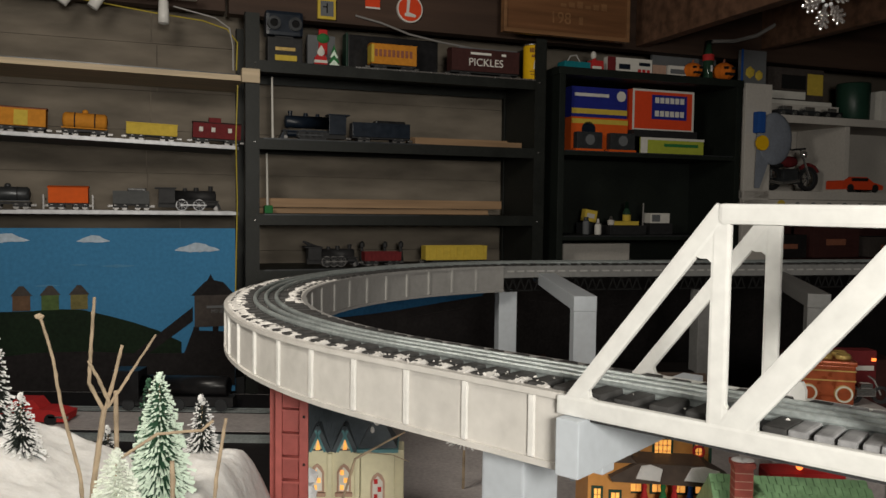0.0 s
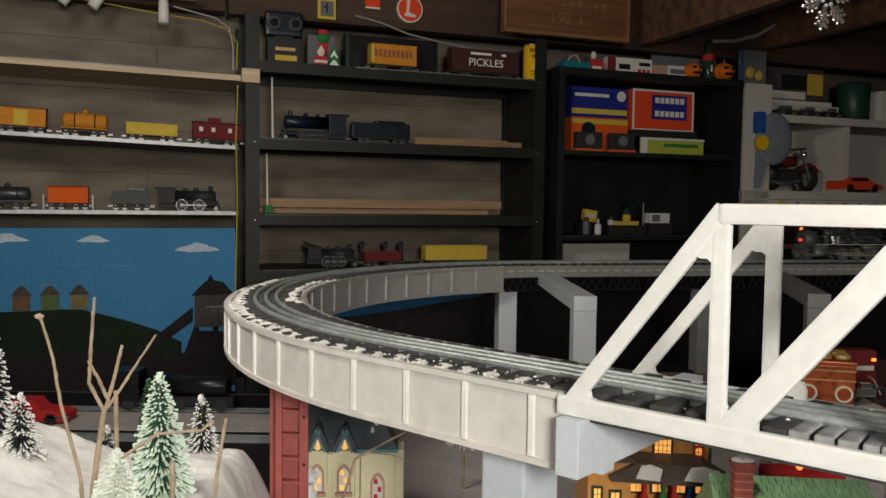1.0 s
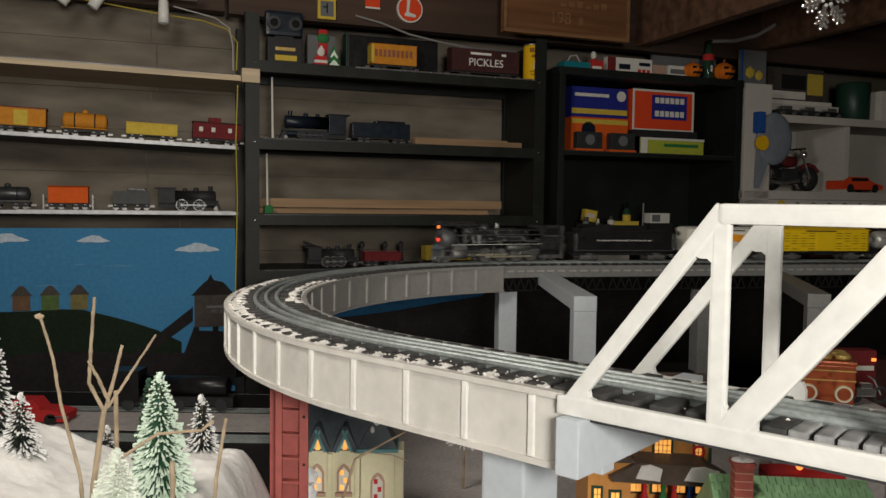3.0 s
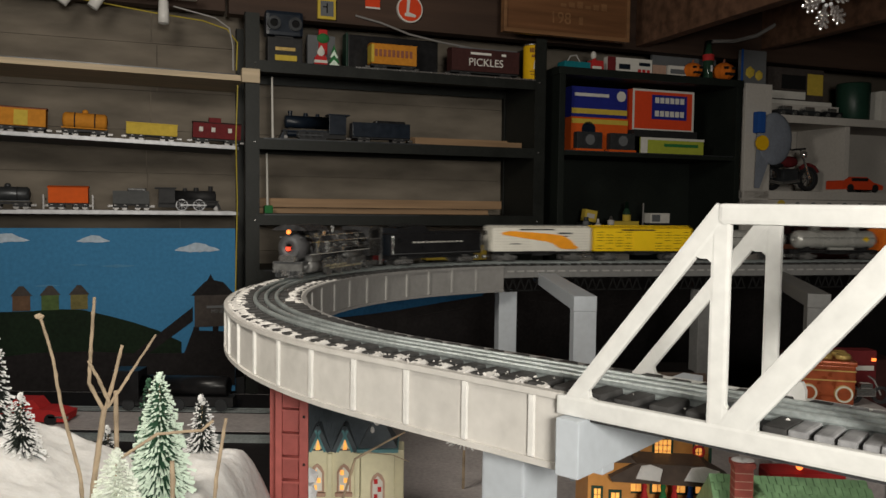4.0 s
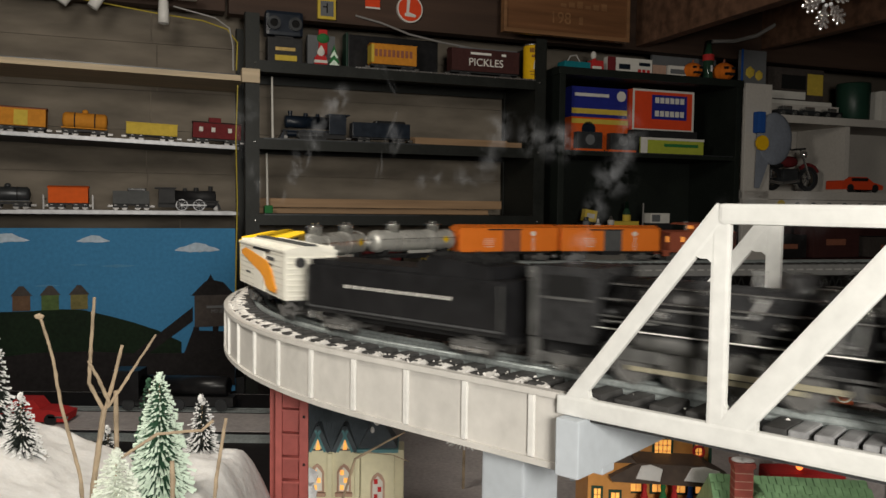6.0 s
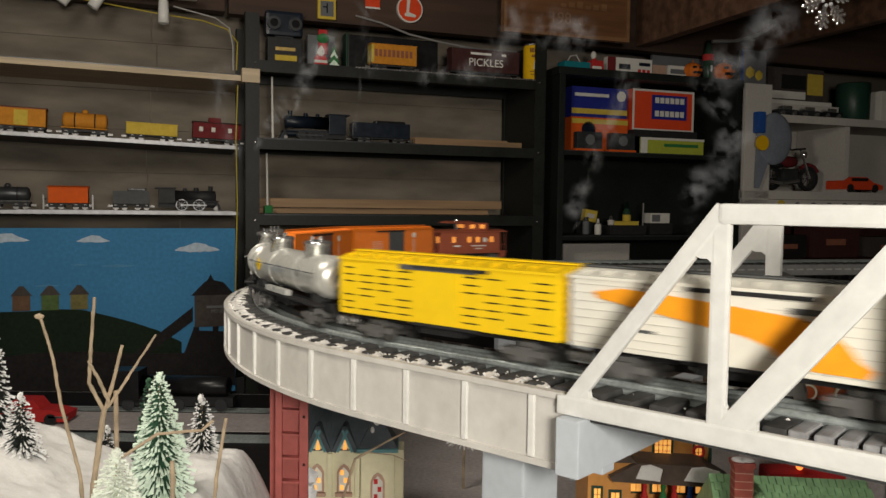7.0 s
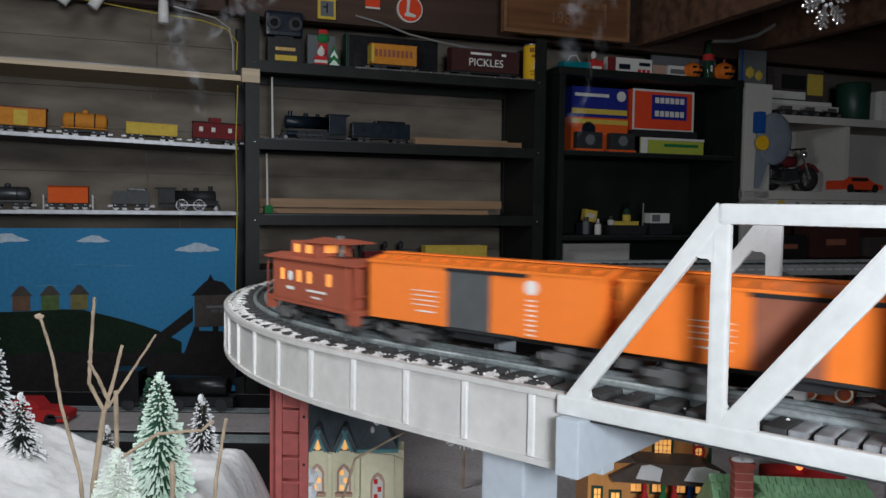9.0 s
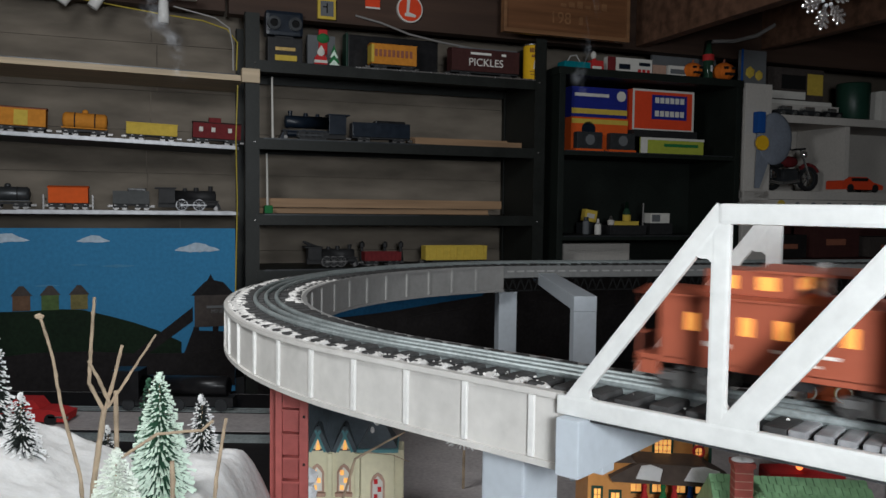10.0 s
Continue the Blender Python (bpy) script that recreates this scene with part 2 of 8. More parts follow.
def on_track(s, z=0.0):
    """Pose with x along the way of travel, z up, at rail height."""
    x, y, h = track(s)
    return Matrix.Translation((x, y, RAIL + z)) @ Matrix.Rotation(h, 4, "Z")
M.update({
    "wheel": material("dull_wheel_steel", (0.16, 0.155, 0.15), 0.4, 0.7, vary=0.3, scale=60, bump=0.05),
    "red": material("red_paint", (0.45, 0.03, 0.03), 0.4, vary=0.15, scale=30, bump=0.05),
    "maroon": material("maroon_paint", (0.14, 0.02, 0.022), 0.4, vary=0.2, scale=30, bump=0.05),
    "pickle": material("dark_maroon_car", (0.055, 0.022, 0.020), 0.5, vary=0.2, scale=30, bump=0.05),
    "ochre": material("ochre_orange_paint", (0.52, 0.21, 0.025), 0.4, vary=0.15, scale=30, bump=0.05),
    "dullyellow": material("dull_yellow_paint", (0.55, 0.40, 0.06), 0.45, vary=0.12, scale=30, bump=0.05),
    "canyellow": material("yellow_can_label", (0.72, 0.42, 0.01), 0.35, vary=0.08, scale=30, bump=0.0),
    "gunmetal": material("gunmetal_grey", (0.05, 0.053, 0.056), 0.35, 0.4, vary=0.25, scale=40, bump=0.05),
    "bluedark": material("dark_blue_enamel", (0.008, 0.013, 0.022), 0.35, vary=0.3, scale=40, bump=0.05),
    "boxblue": material("blue_card_box", (0.018, 0.025, 0.20), 0.5, vary=0.15, scale=20, bump=0.05),
    "boxorange": material("orange_card_box", (0.62, 0.10, 0.015), 0.5, vary=0.1, scale=20, bump=0.05),
    "boxred": material("orange_red_card_box", (0.66, 0.065, 0.02), 0.5, vary=0.08, scale=20, bump=0.05),
    "cardwhite": material("white_card", (0.62, 0.60, 0.55), 0.6, vary=0.08, scale=20, bump=0.03),
    "lime": material("lime_green_card", (0.36, 0.40, 0.05), 0.5, vary=0.12, scale=20, bump=0.03),
    "teal": material("teal_plastic", (0.01, 0.16, 0.19), 0.4, vary=0.1, bump=0.0),
    "pumpkin": material("orange_pumpkin", (0.62, 0.15, 0.015), 0.5, vary=0.15, scale=40, bump=0.1),
    "green": material("green_paint", (0.03, 0.16, 0.05), 0.5, vary=0.2, scale=30, bump=0.05),
    "bottle": material("dark_green_glass", (0.02, 0.05, 0.03), 0.1, vary=0.2, bump=0.0),
    "greyboard": material("grey_board", (0.13, 0.135, 0.14), 0.6, vary=0.1, bump=0.03),
    "capgrey": material("grey_felt", (0.19, 0.21, 0.25), 0.9, vary=0.15, scale=20, bump=0.4),
    "capblue": material("blue_cloth", (0.02, 0.08, 0.30), 0.8, vary=0.15, bump=0.1),
    "sky": material("painted_sky_blue", (0.046, 0.185, 0.35), 0.75, vary=0.20, scale=2.5, bump=0.05),
    "hill": material("painted_hill_green", (0.009, 0.018, 0.009), 0.8, vary=0.45, scale=9, bump=0.05),
    "mine": material("painted_mine_grey", (0.060, 0.050, 0.045), 0.8, vary=0.3, scale=18, bump=0.05),
    "minedark": material("dark_timber_and_shade", (0.016, 0.014, 0.014), 0.8, vary=0.4, scale=18, bump=0.05),
    "cloud": material("painted_cloud_white", (0.42, 0.50, 0.58), 0.8, vary=0.22, scale=14, bump=0.05),
    "wireyellow": material("yellow_cable", (0.42, 0.33, 0.04), 0.5, vary=0.15, bump=0.0),
    "wirewhite": material("grey_white_cable", (0.40, 0.39, 0.37), 0.5, vary=0.15, bump=0.0),
    "lampwhite": material("white_lamp_metal", (0.66, 0.65, 0.62), 0.35, vary=0.05, bump=0.0),
    "signwood": wood("varnished_sign_wood", (0.14, 0.062, 0.026), (2.0, 40.0, 40.0), 0.5, 0.3),
    "signframe": wood("sign_frame_wood", (0.20, 0.10, 0.045), (2.0, 40.0, 40.0), 0.5, 0.25),
    "twig": wood("dry_twig_bark", (0.36, 0.28, 0.19), (30.0, 60.0, 60.0), 0.8, 0.3),
    "pine": material("green_brush_needles", (0.035, 0.10, 0.055), 0.8, vary=0.35, scale=60, bump=0.2),
    "pinedark": material("dark_brush_needles", (0.020, 0.026, 0.022), 0.8, vary=0.35, scale=60, bump=0.2),
    "frost": material("pale_green_frost", (0.66, 0.78, 0.66), 0.9, vary=0.12, scale=80, bump=0.3),
    "frostwhite": material("white_frost", (0.70, 0.70, 0.69), 0.9, vary=0.12, scale=80, bump=0.3),
    "churchwall": material("pale_yellow_ceramic", (0.66, 0.62, 0.43), 0.35, vary=0.1, scale=25, bump=0.1),
    "slate": material("dark_slate_roof", (0.060, 0.074, 0.085), 0.42, vary=0.3, scale=50, bump=0.3),
    "tealtrim": material("teal_trim", (0.10, 0.24, 0.26), 0.4, vary=0.15, bump=0.0),
    "pinkbrick": material("pinkish_stone_trim", (0.42, 0.27, 0.20), 0.6, vary=0.2, scale=60, bump=0.1),
    "houseorange": material("orange_clapboard", (0.52, 0.235, 0.06), 0.45, vary=0.12, scale=25, bump=0.08),
    "houseroof": material("brown_shingle_roof", (0.060, 0.042, 0.032), 0.6, vary=0.3, scale=50, bump=0.3),
    "greentrim": material("dark_green_trim", (0.015, 0.045, 0.03), 0.4, vary=0.2, bump=0.0),
    "greenroof": material("green_shingle", (0.22, 0.38, 0.20), 0.4, vary=0.3, scale=80, bump=0.2),
    "brick": material("red_brick", (0.27, 0.06, 0.045), 0.6, vary=0.3, scale=60, bump=0.3),
    "tinred": material("red_gold_tin", (0.34, 0.075, 0.025), 0.3, 0.2, vary=0.3, scale=60, bump=0.05),
    "gold": material("pale_gold_lid", (0.52, 0.36, 0.12), 0.35, 0.3, vary=0.2, scale=60, bump=0.05),
    "crystal": material("clear_crystal", (0.75, 0.76, 0.78), 0.08, 0.0, vary=0.05, bump=0.0, spec=1.0),
    "glint": material("rhinestone_silver", (0.85, 0.82, 0.80), 0.12, 0.85, vary=0.15, scale=200, bump=0.3),
})

# flat paint and card barely shine
MATT = "red maroon pickle ochre dullyellow canyellow boxblue boxorange boxred cardwhite lime teal pumpkin green greyboard capgrey capblue sky hill mine minedark cloud wall whitewall cream brown greydoor".split()
for k in MATT:
    b = M[k].node_tree.nodes["Principled BSDF"]
    b.inputs["Specular IOR Level"].default_value = 0.10
    for r in [x for x in M[k].node_tree.nodes if x.type == "MAP_RANGE"]:
        r.inputs["To Min"].default_value, r.inputs["To Max"].default_value = 0.6, 0.8


def smoke_material():
    m = bpy.data.materials.new("thin_white_smoke")
    m.use_nodes = True
    n, l = m.node_tree.nodes, m.node_tree.links
    n.remove(n["Principled BSDF"])
    mix, tr, df = n.new("ShaderNodeMixShader"), n.new("ShaderNodeBsdfTransparent"), n.new("ShaderNodeBsdfDiffuse")
    df.inputs["Color"].default_value = (0.62, 0.64, 0.68, 1)
    # each puff thins out towards its rim and is torn by fine noise
    uv, far, ramp, tear, mul = n.new("ShaderNodeTexCoord"), n.new("ShaderNodeVectorMath"), n.new("ShaderNodeMapRange"), n.new("ShaderNodeTexNoise"), n.new("ShaderNodeMath")
    far.operation, far.inputs[1].default_value = "DISTANCE", (0.5, 0.5, 0.0)
    ramp.interpolation_type = "SMOOTHERSTEP"
    ramp.inputs["From Min"].default_value, ramp.inputs["From Max"].default_value = 0.5, 0.0
    ramp.inputs["To Min"].default_value, ramp.inputs["To Max"].default_value = 0.0, 0.105
    tear.inputs["Scale"].default_value, tear.inputs["Detail"].default_value = 70.0, 3.0
    cut = n.new("ShaderNodeMapRange")
    cut.inputs["From Min"].default_value, cut.inputs["From Max"].default_value = 0.40, 0.68
    mul.operation = "MULTIPLY"
    l.new(uv.outputs["UV"], far.inputs[0])
    l.new(uv.outputs["Object"], tear.inputs["Vector"])
    l.new(far.outputs["Value"], ramp.inputs["Value"])
    l.new(tear.outputs["Fac"], cut.inputs["Value"])
    l.new(ramp.outputs[0], mul.inputs[0])
    l.new(cut.outputs[0], mul.inputs[1])
    l.new(mul.outputs[0], mix.inputs[0])
    l.new(tr.outputs[0], mix.inputs[1])
    l.new(df.outputs[0], mix.inputs[2])
    l.new(mix.outputs[0], n["Material Output"].inputs["Surface"])
    return m


M["smoke"] = smoke_material()
M["frostpale"] = material("near_white_frost", (0.74, 0.79, 0.70), 0.9, vary=0.12, scale=80, bump=0.3)
M["wallleft"] = wood("lit_wall_boards", (0.205, 0.172, 0.136), (1.6, 9.0, 9.0), 0.7, 0.5)
M["wiregrey"] = material("dusty_grey_cable", (0.22, 0.21, 0.20), 0.5, vary=0.15, bump=0.0)
M["foil"] = material("brushed_aluminium", (0.40, 0.405, 0.42), 0.46, 0.3, vary=0.3, scale=9, bump=0.15, fine=60)
M["truckgrey"] = material("dusty_grey_bogie", (0.11, 0.108, 0.104), 0.5, vary=0.4, scale=60, bump=0.1)
M["engineblack"] = material("worn_engine_black", (0.030, 0.030, 0.031), 0.28, vary=0.5, scale=70, bump=0.12)
# inner girder: darker copies of the girder colours carry its dimmer light
M["girderinner"] = material("shaded_girder_plastic", (0.26, 0.255, 0.245), 0.5, vary=0.12, scale=20, bump=0.05)
M["ribinner"] = material("shaded_girder_rib", (0.33, 0.325, 0.31), 0.5, vary=0.15, scale=30, bump=0.05)
M["tiegrey"] = material("dusty_lit_grey_tie", (0.27, 0.27, 0.275), 0.6, vary=0.35, scale=50, bump=0.3)
M["walldark"] = wood("shaded_wall_boards", (0.108, 0.090, 0.070), (1.6, 9.0, 9.0), 0.8, 0.42)
M["joistwood"] = wood("lit_red_brown_joist", (0.115, 0.060, 0.036), (2.0, 26.0, 26.0), 0.65, 0.45)
M["cloudfaint"] = material("painted_thin_cloud", (0.075, 0.215, 0.36), 0.8, vary=0.2, scale=14, bump=0.05, spec=0.1)
M["navy"] = material("shaded_backdrop_blue", (0.014, 0.065, 0.14), 0.8, vary=0.3, scale=6, bump=0.0, spec=0.1)
M["smokebox"] = material("smokebox_graphite", (0.095, 0.095, 0.098), 0.48, 0.4, vary=0.25, scale=40, bump=0.08)
M["wornsteel"] = material("dusty_worn_steel", (0.17, 0.17, 0.165), 0.42, 0.5, vary=0.4, scale=70, bump=0.1)
M["rodbrass"] = material("yellowed_bright_rod", (0.60, 0.55, 0.40), 0.3, 0.6, vary=0.2, scale=60, bump=0.05)
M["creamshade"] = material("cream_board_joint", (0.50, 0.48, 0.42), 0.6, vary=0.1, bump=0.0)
M["paintbrown"] = material("painted_house_brown", (0.11, 0.065, 0.04), 0.8, vary=0.3, scale=30, bump=0.0, spec=0.1)
M["paintgreen"] = material("painted_house_green", (0.075, 0.115, 0.04), 0.8, vary=0.3, scale=30, bump=0.0, spec=0.1)
M["paintyellow"] = material("painted_house_yellow", (0.15, 0.13, 0.05), 0.8, vary=0.3, scale=30, bump=0.0, spec=0.1)
M["snow"].node_tree.nodes["Principled BSDF"].inputs["Subsurface Weight"].default_value = 0.5
M["snow"].node_tree.nodes["Principled BSDF"].inputs["Subsurface Radius"].default_value = (0.02, 0.019, 0.018)
M["snow"].node_tree.nodes["Principled BSDF"].inputs["Subsurface Scale"].default_value = 0.6
# ---- the room ----
def setting(name, bm, mat, label, m=None):
    return single(name, bm, mat, label, "", m, "", "structure")


setting("floor", B(-3.2, 6.5, -2.6, 5.0, -0.1, 0.0), "floor", "grey worn concrete basement floor")
setting("ceiling", B(-3.2, 6.5, -2.6, 5.0, 2.55, 2.65), "darkwood", "dark brown wooden ceiling boards between joists")
setting("wall_east", B(6.4, 6.5, -2.6, 5.0, 0.0, 2.55), "wall", "plain weathered basement wall")
setting("wall_west", B(-3.2, -3.1, -2.6, 5.0, 0.0, 2.55), "wall", "plain weathered basement wall")
setting("wall_south", B(-3.1, 6.4, -2.6, -2.5, 0.0, 2.55), "wall", "plain weathered basement wall")
setting("wall_north", B(-3.1, 6.4, 4.9, 5.0, 0.0, 2.55), "wall", "plain dark basement wall far behind shelving")

# layout table
setting("layout_table", B(-1.45, 4.4, 0.45, 2.28, 0.84, 0.90, 0.01), "table", "grey felt covered layout table top")

# ---- the raised line ----
viaduct = thing("viaduct", "curved raised railway line on grey plate girders", "model viaduct", kind="structure")
part("roadbed", Sweep(-6.9, 4.2, [(-0.056, DECK - 0.012), (0.056, DECK - 0.012), (0.056, SURF - 0.002), (-0.056, SURF - 0.002)]), "bed", viaduct)
END = -1.487
for side, s1 in ((1, 0.238), (-1, 0.238)):
    o = HALF * side
    a, b = (o - 0.0035 * side, o)
    web = sorted((a, b))
    part("girder_web", Sweep(END, s1, [(web[0], DECK - GH), (web[1], DECK - GH), (web[1], SURF), (web[0], SURF)]), "girder" if side > 0 else "girderinner", viaduct, "warm grey plate girder" if side > 0 else "inner plate girder, shade put into its grey")
    e = sorted((o - 0.006 * side, o + 0.0035 * side))
    for z0, z1 in ((SURF - 0.0045, SURF + 0.001), (DECK - GH - 0.001, DECK - GH + 0.0045)):
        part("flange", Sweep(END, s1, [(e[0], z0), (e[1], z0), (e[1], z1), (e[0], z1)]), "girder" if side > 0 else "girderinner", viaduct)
    s = 0.2072
    while s > END + 0.01:
        x, y, h = track(s, o)
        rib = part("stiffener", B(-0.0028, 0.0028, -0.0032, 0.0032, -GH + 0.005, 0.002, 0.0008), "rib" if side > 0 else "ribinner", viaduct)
        rib.matrix_world = Matrix.Translation((x, y, DECK)) @ Matrix.Rotation(h, 4, "Z")
        s -= 0.0746 if s > 0 else 0.0746 * RC / (RC + o)
part("girder_web", Sweep(0.88, 4.2, [(-HALF, DECK - GH), (HALF, DECK - GH), (HALF, DECK - 0.013), (-HALF, DECK - 0.013)]), "girder", viaduct)

# beyond the plate girders the line runs on a slim beam over dark lattice trusses
for o in (-0.058, 0.054):
    part("slim_beam", Sweep(-6.9, END - 0.002, [(o, DECK - 0.023), (o + 0.004, DECK - 0.023), (o + 0.004, SURF), (o, SURF)]), "slim", viaduct, "dull grey side beam")
s = -1.51
while s > -2.75:
    x, y, h = track(s, -0.0592)
    d = part("white_dash", B(-0.010, 0.010, -0.0012, 0.0012, -0.0085, -0.0045), "ribinner", viaduct)
    d.matrix_world = Matrix.Translation((x, y, DECK)) @ Matrix.Rotation(h, 4, "Z")
    s -= 0.031
s = -1.535
while s > -2.9:
    x, y, h = track(s, -0.050)
    bm = bmesh.new()
    for zz in (0.0, -0.032):
        box(bm, -0.048, 0.048, -0.003, 0.003, zz - 0.004, zz)
    for k in range(4):
        a = -0.046 + k * 0.023
        rod(bm, (a, 0, -0.033), (a + 0.0115, 0, -0.003), 0.0022, seg=6)
        rod(bm, (a + 0.0115, 0, -0.003), (a + 0.023, 0, -0.033), 0.0022, seg=6)
    d = part("lattice_truss", bm, "dark", viaduct, "dark lattice truss")
    d.matrix_world = Matrix.Translation((x, y, DECK - 0.0235)) @ Matrix.Rotation(h, 4, "Z")
    s -= 0.105

TIE0, TIE_STEP = 1.2, 0.0295


def snow_bank(side, s0, s1, seed):
    """Packed snow along one edge: thick on the tight curve, only between the ties towards the bridge."""
    nu = 18
    ns = int((s1 - s0) / 0.0016)
    vs, fs = [], []
    for i in range(ns + 1):
        s = s0 + (s1 - s0) * i / ns
        k = max(0.0, min(1.0, (-0.06 - s) / 0.26))
        gap = abs(((TIE0 - s) / TIE_STEP + 0.5) % 1.0 - 0.5) * TIE_STEP
        on_tie = 1.0 if gap < 0.0092 else 0.0
        ends = min(1.0, (s - s0) / 0.12, 3.0 * (s1 - s) / 0.12)
        for j in range(nu + 1):
            u = j / nu
            o = 0.024 + 0.0335 * u
            a = (u - (0.30 - 0.13 * k)) * 2.8 + 0.85 * noise.noise(Vector((s * 55, o * 70, seed))) + 0.60 * noise.noise(Vector((s * 170, o * 200, seed + 4))) - on_tie * (2.2 - 1.70 * k) - (1.0 - ends) * 1.5
            a = max(0.0, min(1.0, a))
            z = SURF - 0.0045 + math.sqrt(a) * (0.0084 + 0.0012 * k) + (noise.noise(Vector((s * 420, o * 420, seed))) * 0.0011 if a > 0 else 0.0)
            z = min(z, SURF + 0.0012 + 0.010 * (1.0 - u))
            vs.append((*track(s, side * o)[:2], z))
    for i in range(ns):
        for j in range(nu):
            p = i * (nu + 1) + j
            fs.append((p, p + nu + 1, p + nu + 2, p + 1) if side > 0 else (p, p + 1, p + nu + 2, p + nu + 1))
    me = bpy.data.meshes.new("snow_strip")
    me.from_pydata(vs, [], fs)
    me.materials.append(M["ballast"])
    ob = new("snow_strip", me)
    ob.parent = viaduct
    tagged(ob, "crumbly packed white snow", kind="stuff")


snow_bank(1, -0.86, 0.238, 11)
snow_bank(-1, -0.86, -0.42, 21)

rails = thing("track", "three-rail tinplate track with black ties", "model track", kind="structure")
for o in (-0.0165, 0.0, 0.0165):
    prof = [(o - 0.0050, DECK + 0.002), (o + 0.0050, DECK + 0.002), (o + 0.0014, DECK + 0.0035), (o + 0.0014, DECK + 0.009), (o + 0.0030, DECK + 0.0115),
            (o + 0.0028, DECK + 0.0145), (o + 0.0013, DECK + 0.016), (o - 0.0013, DECK + 0.016), (o - 0.0028, DECK + 0.0145), (o - 0.0030, DECK + 0.0115), (o - 0.0014, DECK + 0.009), (o - 0.0014, DECK + 0.0035)]
    ob = part("rail", Sweep(-6.9, 4.2, prof, 0.02), "rail", rails, "shiny grey rail")
tie_bm = B(-0.0085, 0.0085, -0.0545, 0.0545, -0.0045, 0.0035, 0.0022)
tie0 = part("tie", tie_bm, "tie", rails)
tie0.matrix_world = Matrix.Translation((*track(1.22)[:2], SURF)) @ Matrix.Rotation(track(1.22)[2], 4, "Z")
tie_bm = B(-0.0062, 0.0062, -0.0545, 0.0545, -0.0045, 0.0035, 0.0024)
tie_bridge = bpy.data.meshes.new("tie")
tie_bm.to_mesh(tie_bridge)
tie_bm.free()
# bridge ties: dusty grey, lightened further for the close light
tie_bridge.materials.append(M["tiegrey"])
s = TIE0
while s > -2.9:
    x, y, h = track(s)
    t = new("tie", tie0.data if s < 0.42 else tie_bridge)
    t.parent = rails
    t.matrix_world = Matrix.Translation((x, y, SURF)) @ Matrix.Rotation(h + random.uniform(-0.05, 0.05), 4, "Z") @ Matrix.Translation((0, random.uniform(-0.002, 0.002), random.uniform(-0.0008, 0.0008)))
    s -= TIE_STEP if s < 0.42 else 0.0149


# ---- truss bridge ----
def truss_side(parent, y, dx=0.0, hw=0.0070, lean=0.0065, broad=1.45):
    """One side: bottom chord, top chord, posts and diagonals of flat wooden sticks with gussets."""
    t, w = 0.0075, 0.0150
    n = 5
    p = 0.1290
    z0, z1 = 0.0, 0.1769
    y0, y1 = y - t / 2, y + t / 2
    part("bottom_chord", B(dx - 0.006, dx + n * p + 0.006, y0, y1, z0, z0 + 0.0165, 0.0026), "truss", parent)
    part("top_chord", B(dx + p - 0.002, dx + (n - 1) * p + 0.002, y0 - 0.0005, y1 + 0.0005, z1 - w, z1, 0.0030), "truss", parent)
    for i in range(1, n):
        part("post", B(dx + i * p - hw, dx + i * p + hw, y0 + 0.0006, y1 - 0.0006, z0 + 0.014, z1 - w + 0.003, 0.0024), "truss", parent)
        q = dx + i * p
        if i < 3:
            part("gusset", Prism([(q + 0.004, 0.012), (q + 0.0300, 0.012), (q + 0.0300, 0.0225), (q + 0.0270, 0.0300), (q + 0.0100, 0.0270), (q + 0.0068, 0.0310), (q + 0.004, 0.031)], y0 + 0.0008, y1 - 0.0008), "truss", parent)
            part("gusset", Prism([(q - 0.006, 0.160), (q - 0.0195, 0.1415), (q - 0.0190, 0.1380), (q - 0.0150, 0.1365), (q - 0.0095, 0.1365), (q - 0.0068, 0.1340), (q - 0.006, 0.134)], y0 + 0.0008, y1 - 0.0008), "truss", parent)
    for i, (za, zb) in enumerate([(z0, z1), (z0, z1), (z0, z1), (z1, z0), (z1, z0)]):
        xa, xb = dx + i * p, dx + (i + 1) * p
        if i == 0:
            xa, xb = dx + 0.004, dx + p - 0.001
        elif i == 1:
            xa, xb = xa + lean, xb + lean - 0.002
        wide = hw * (0.97 if i == 0 else broad)
        ex, ez = xb - xa, abs(zb - za) - w
        ln = math.hypot(ex, ez)
        ang = math.atan2(ez if zb > za else -ez, ex)
        m = Matrix.Translation(((xa + xb) / 2, y, (z0 + z1) / 2 + 0.001)) @ Matrix.Rotation(-ang, 4, "Y")
        part("diagonal", box(bmesh.new(), -ln / 2 - 0.004, ln / 2 + 0.004, -t / 2 + 0.0004, t / 2 - 0.0004, -wide, wide, 0.0026, m), "truss", parent)
    part("end_gusset", Prism([(dx + 0.008, 0.012), (dx + 0.029, 0.012), (dx + 0.029, 0.0166), (dx + 0.0245, 0.0178), (dx + 0.0232, 0.0230), (dx + 0.012, 0.022)], y0 + 0.0008, y1 - 0.0008), "truss", parent)


x, y, h = track(0.2417)
bridge = thing("truss_bridge", "white painted wooden truss bridge over the village", "model bridge", Matrix.Translation((x, y, 1.45 - 0.174)) @ Matrix.Rotation(h, 4, "Z"))
truss_side(bridge, -0.0638)
truss_side(bridge, 0.0638, -0.005, 0.0066, 0.0, 1.0)
part("deck", B(0, 0.6450, -0.0595, 0.0595, -0.004, -0.0035 + 0.002), "bed", bridge)


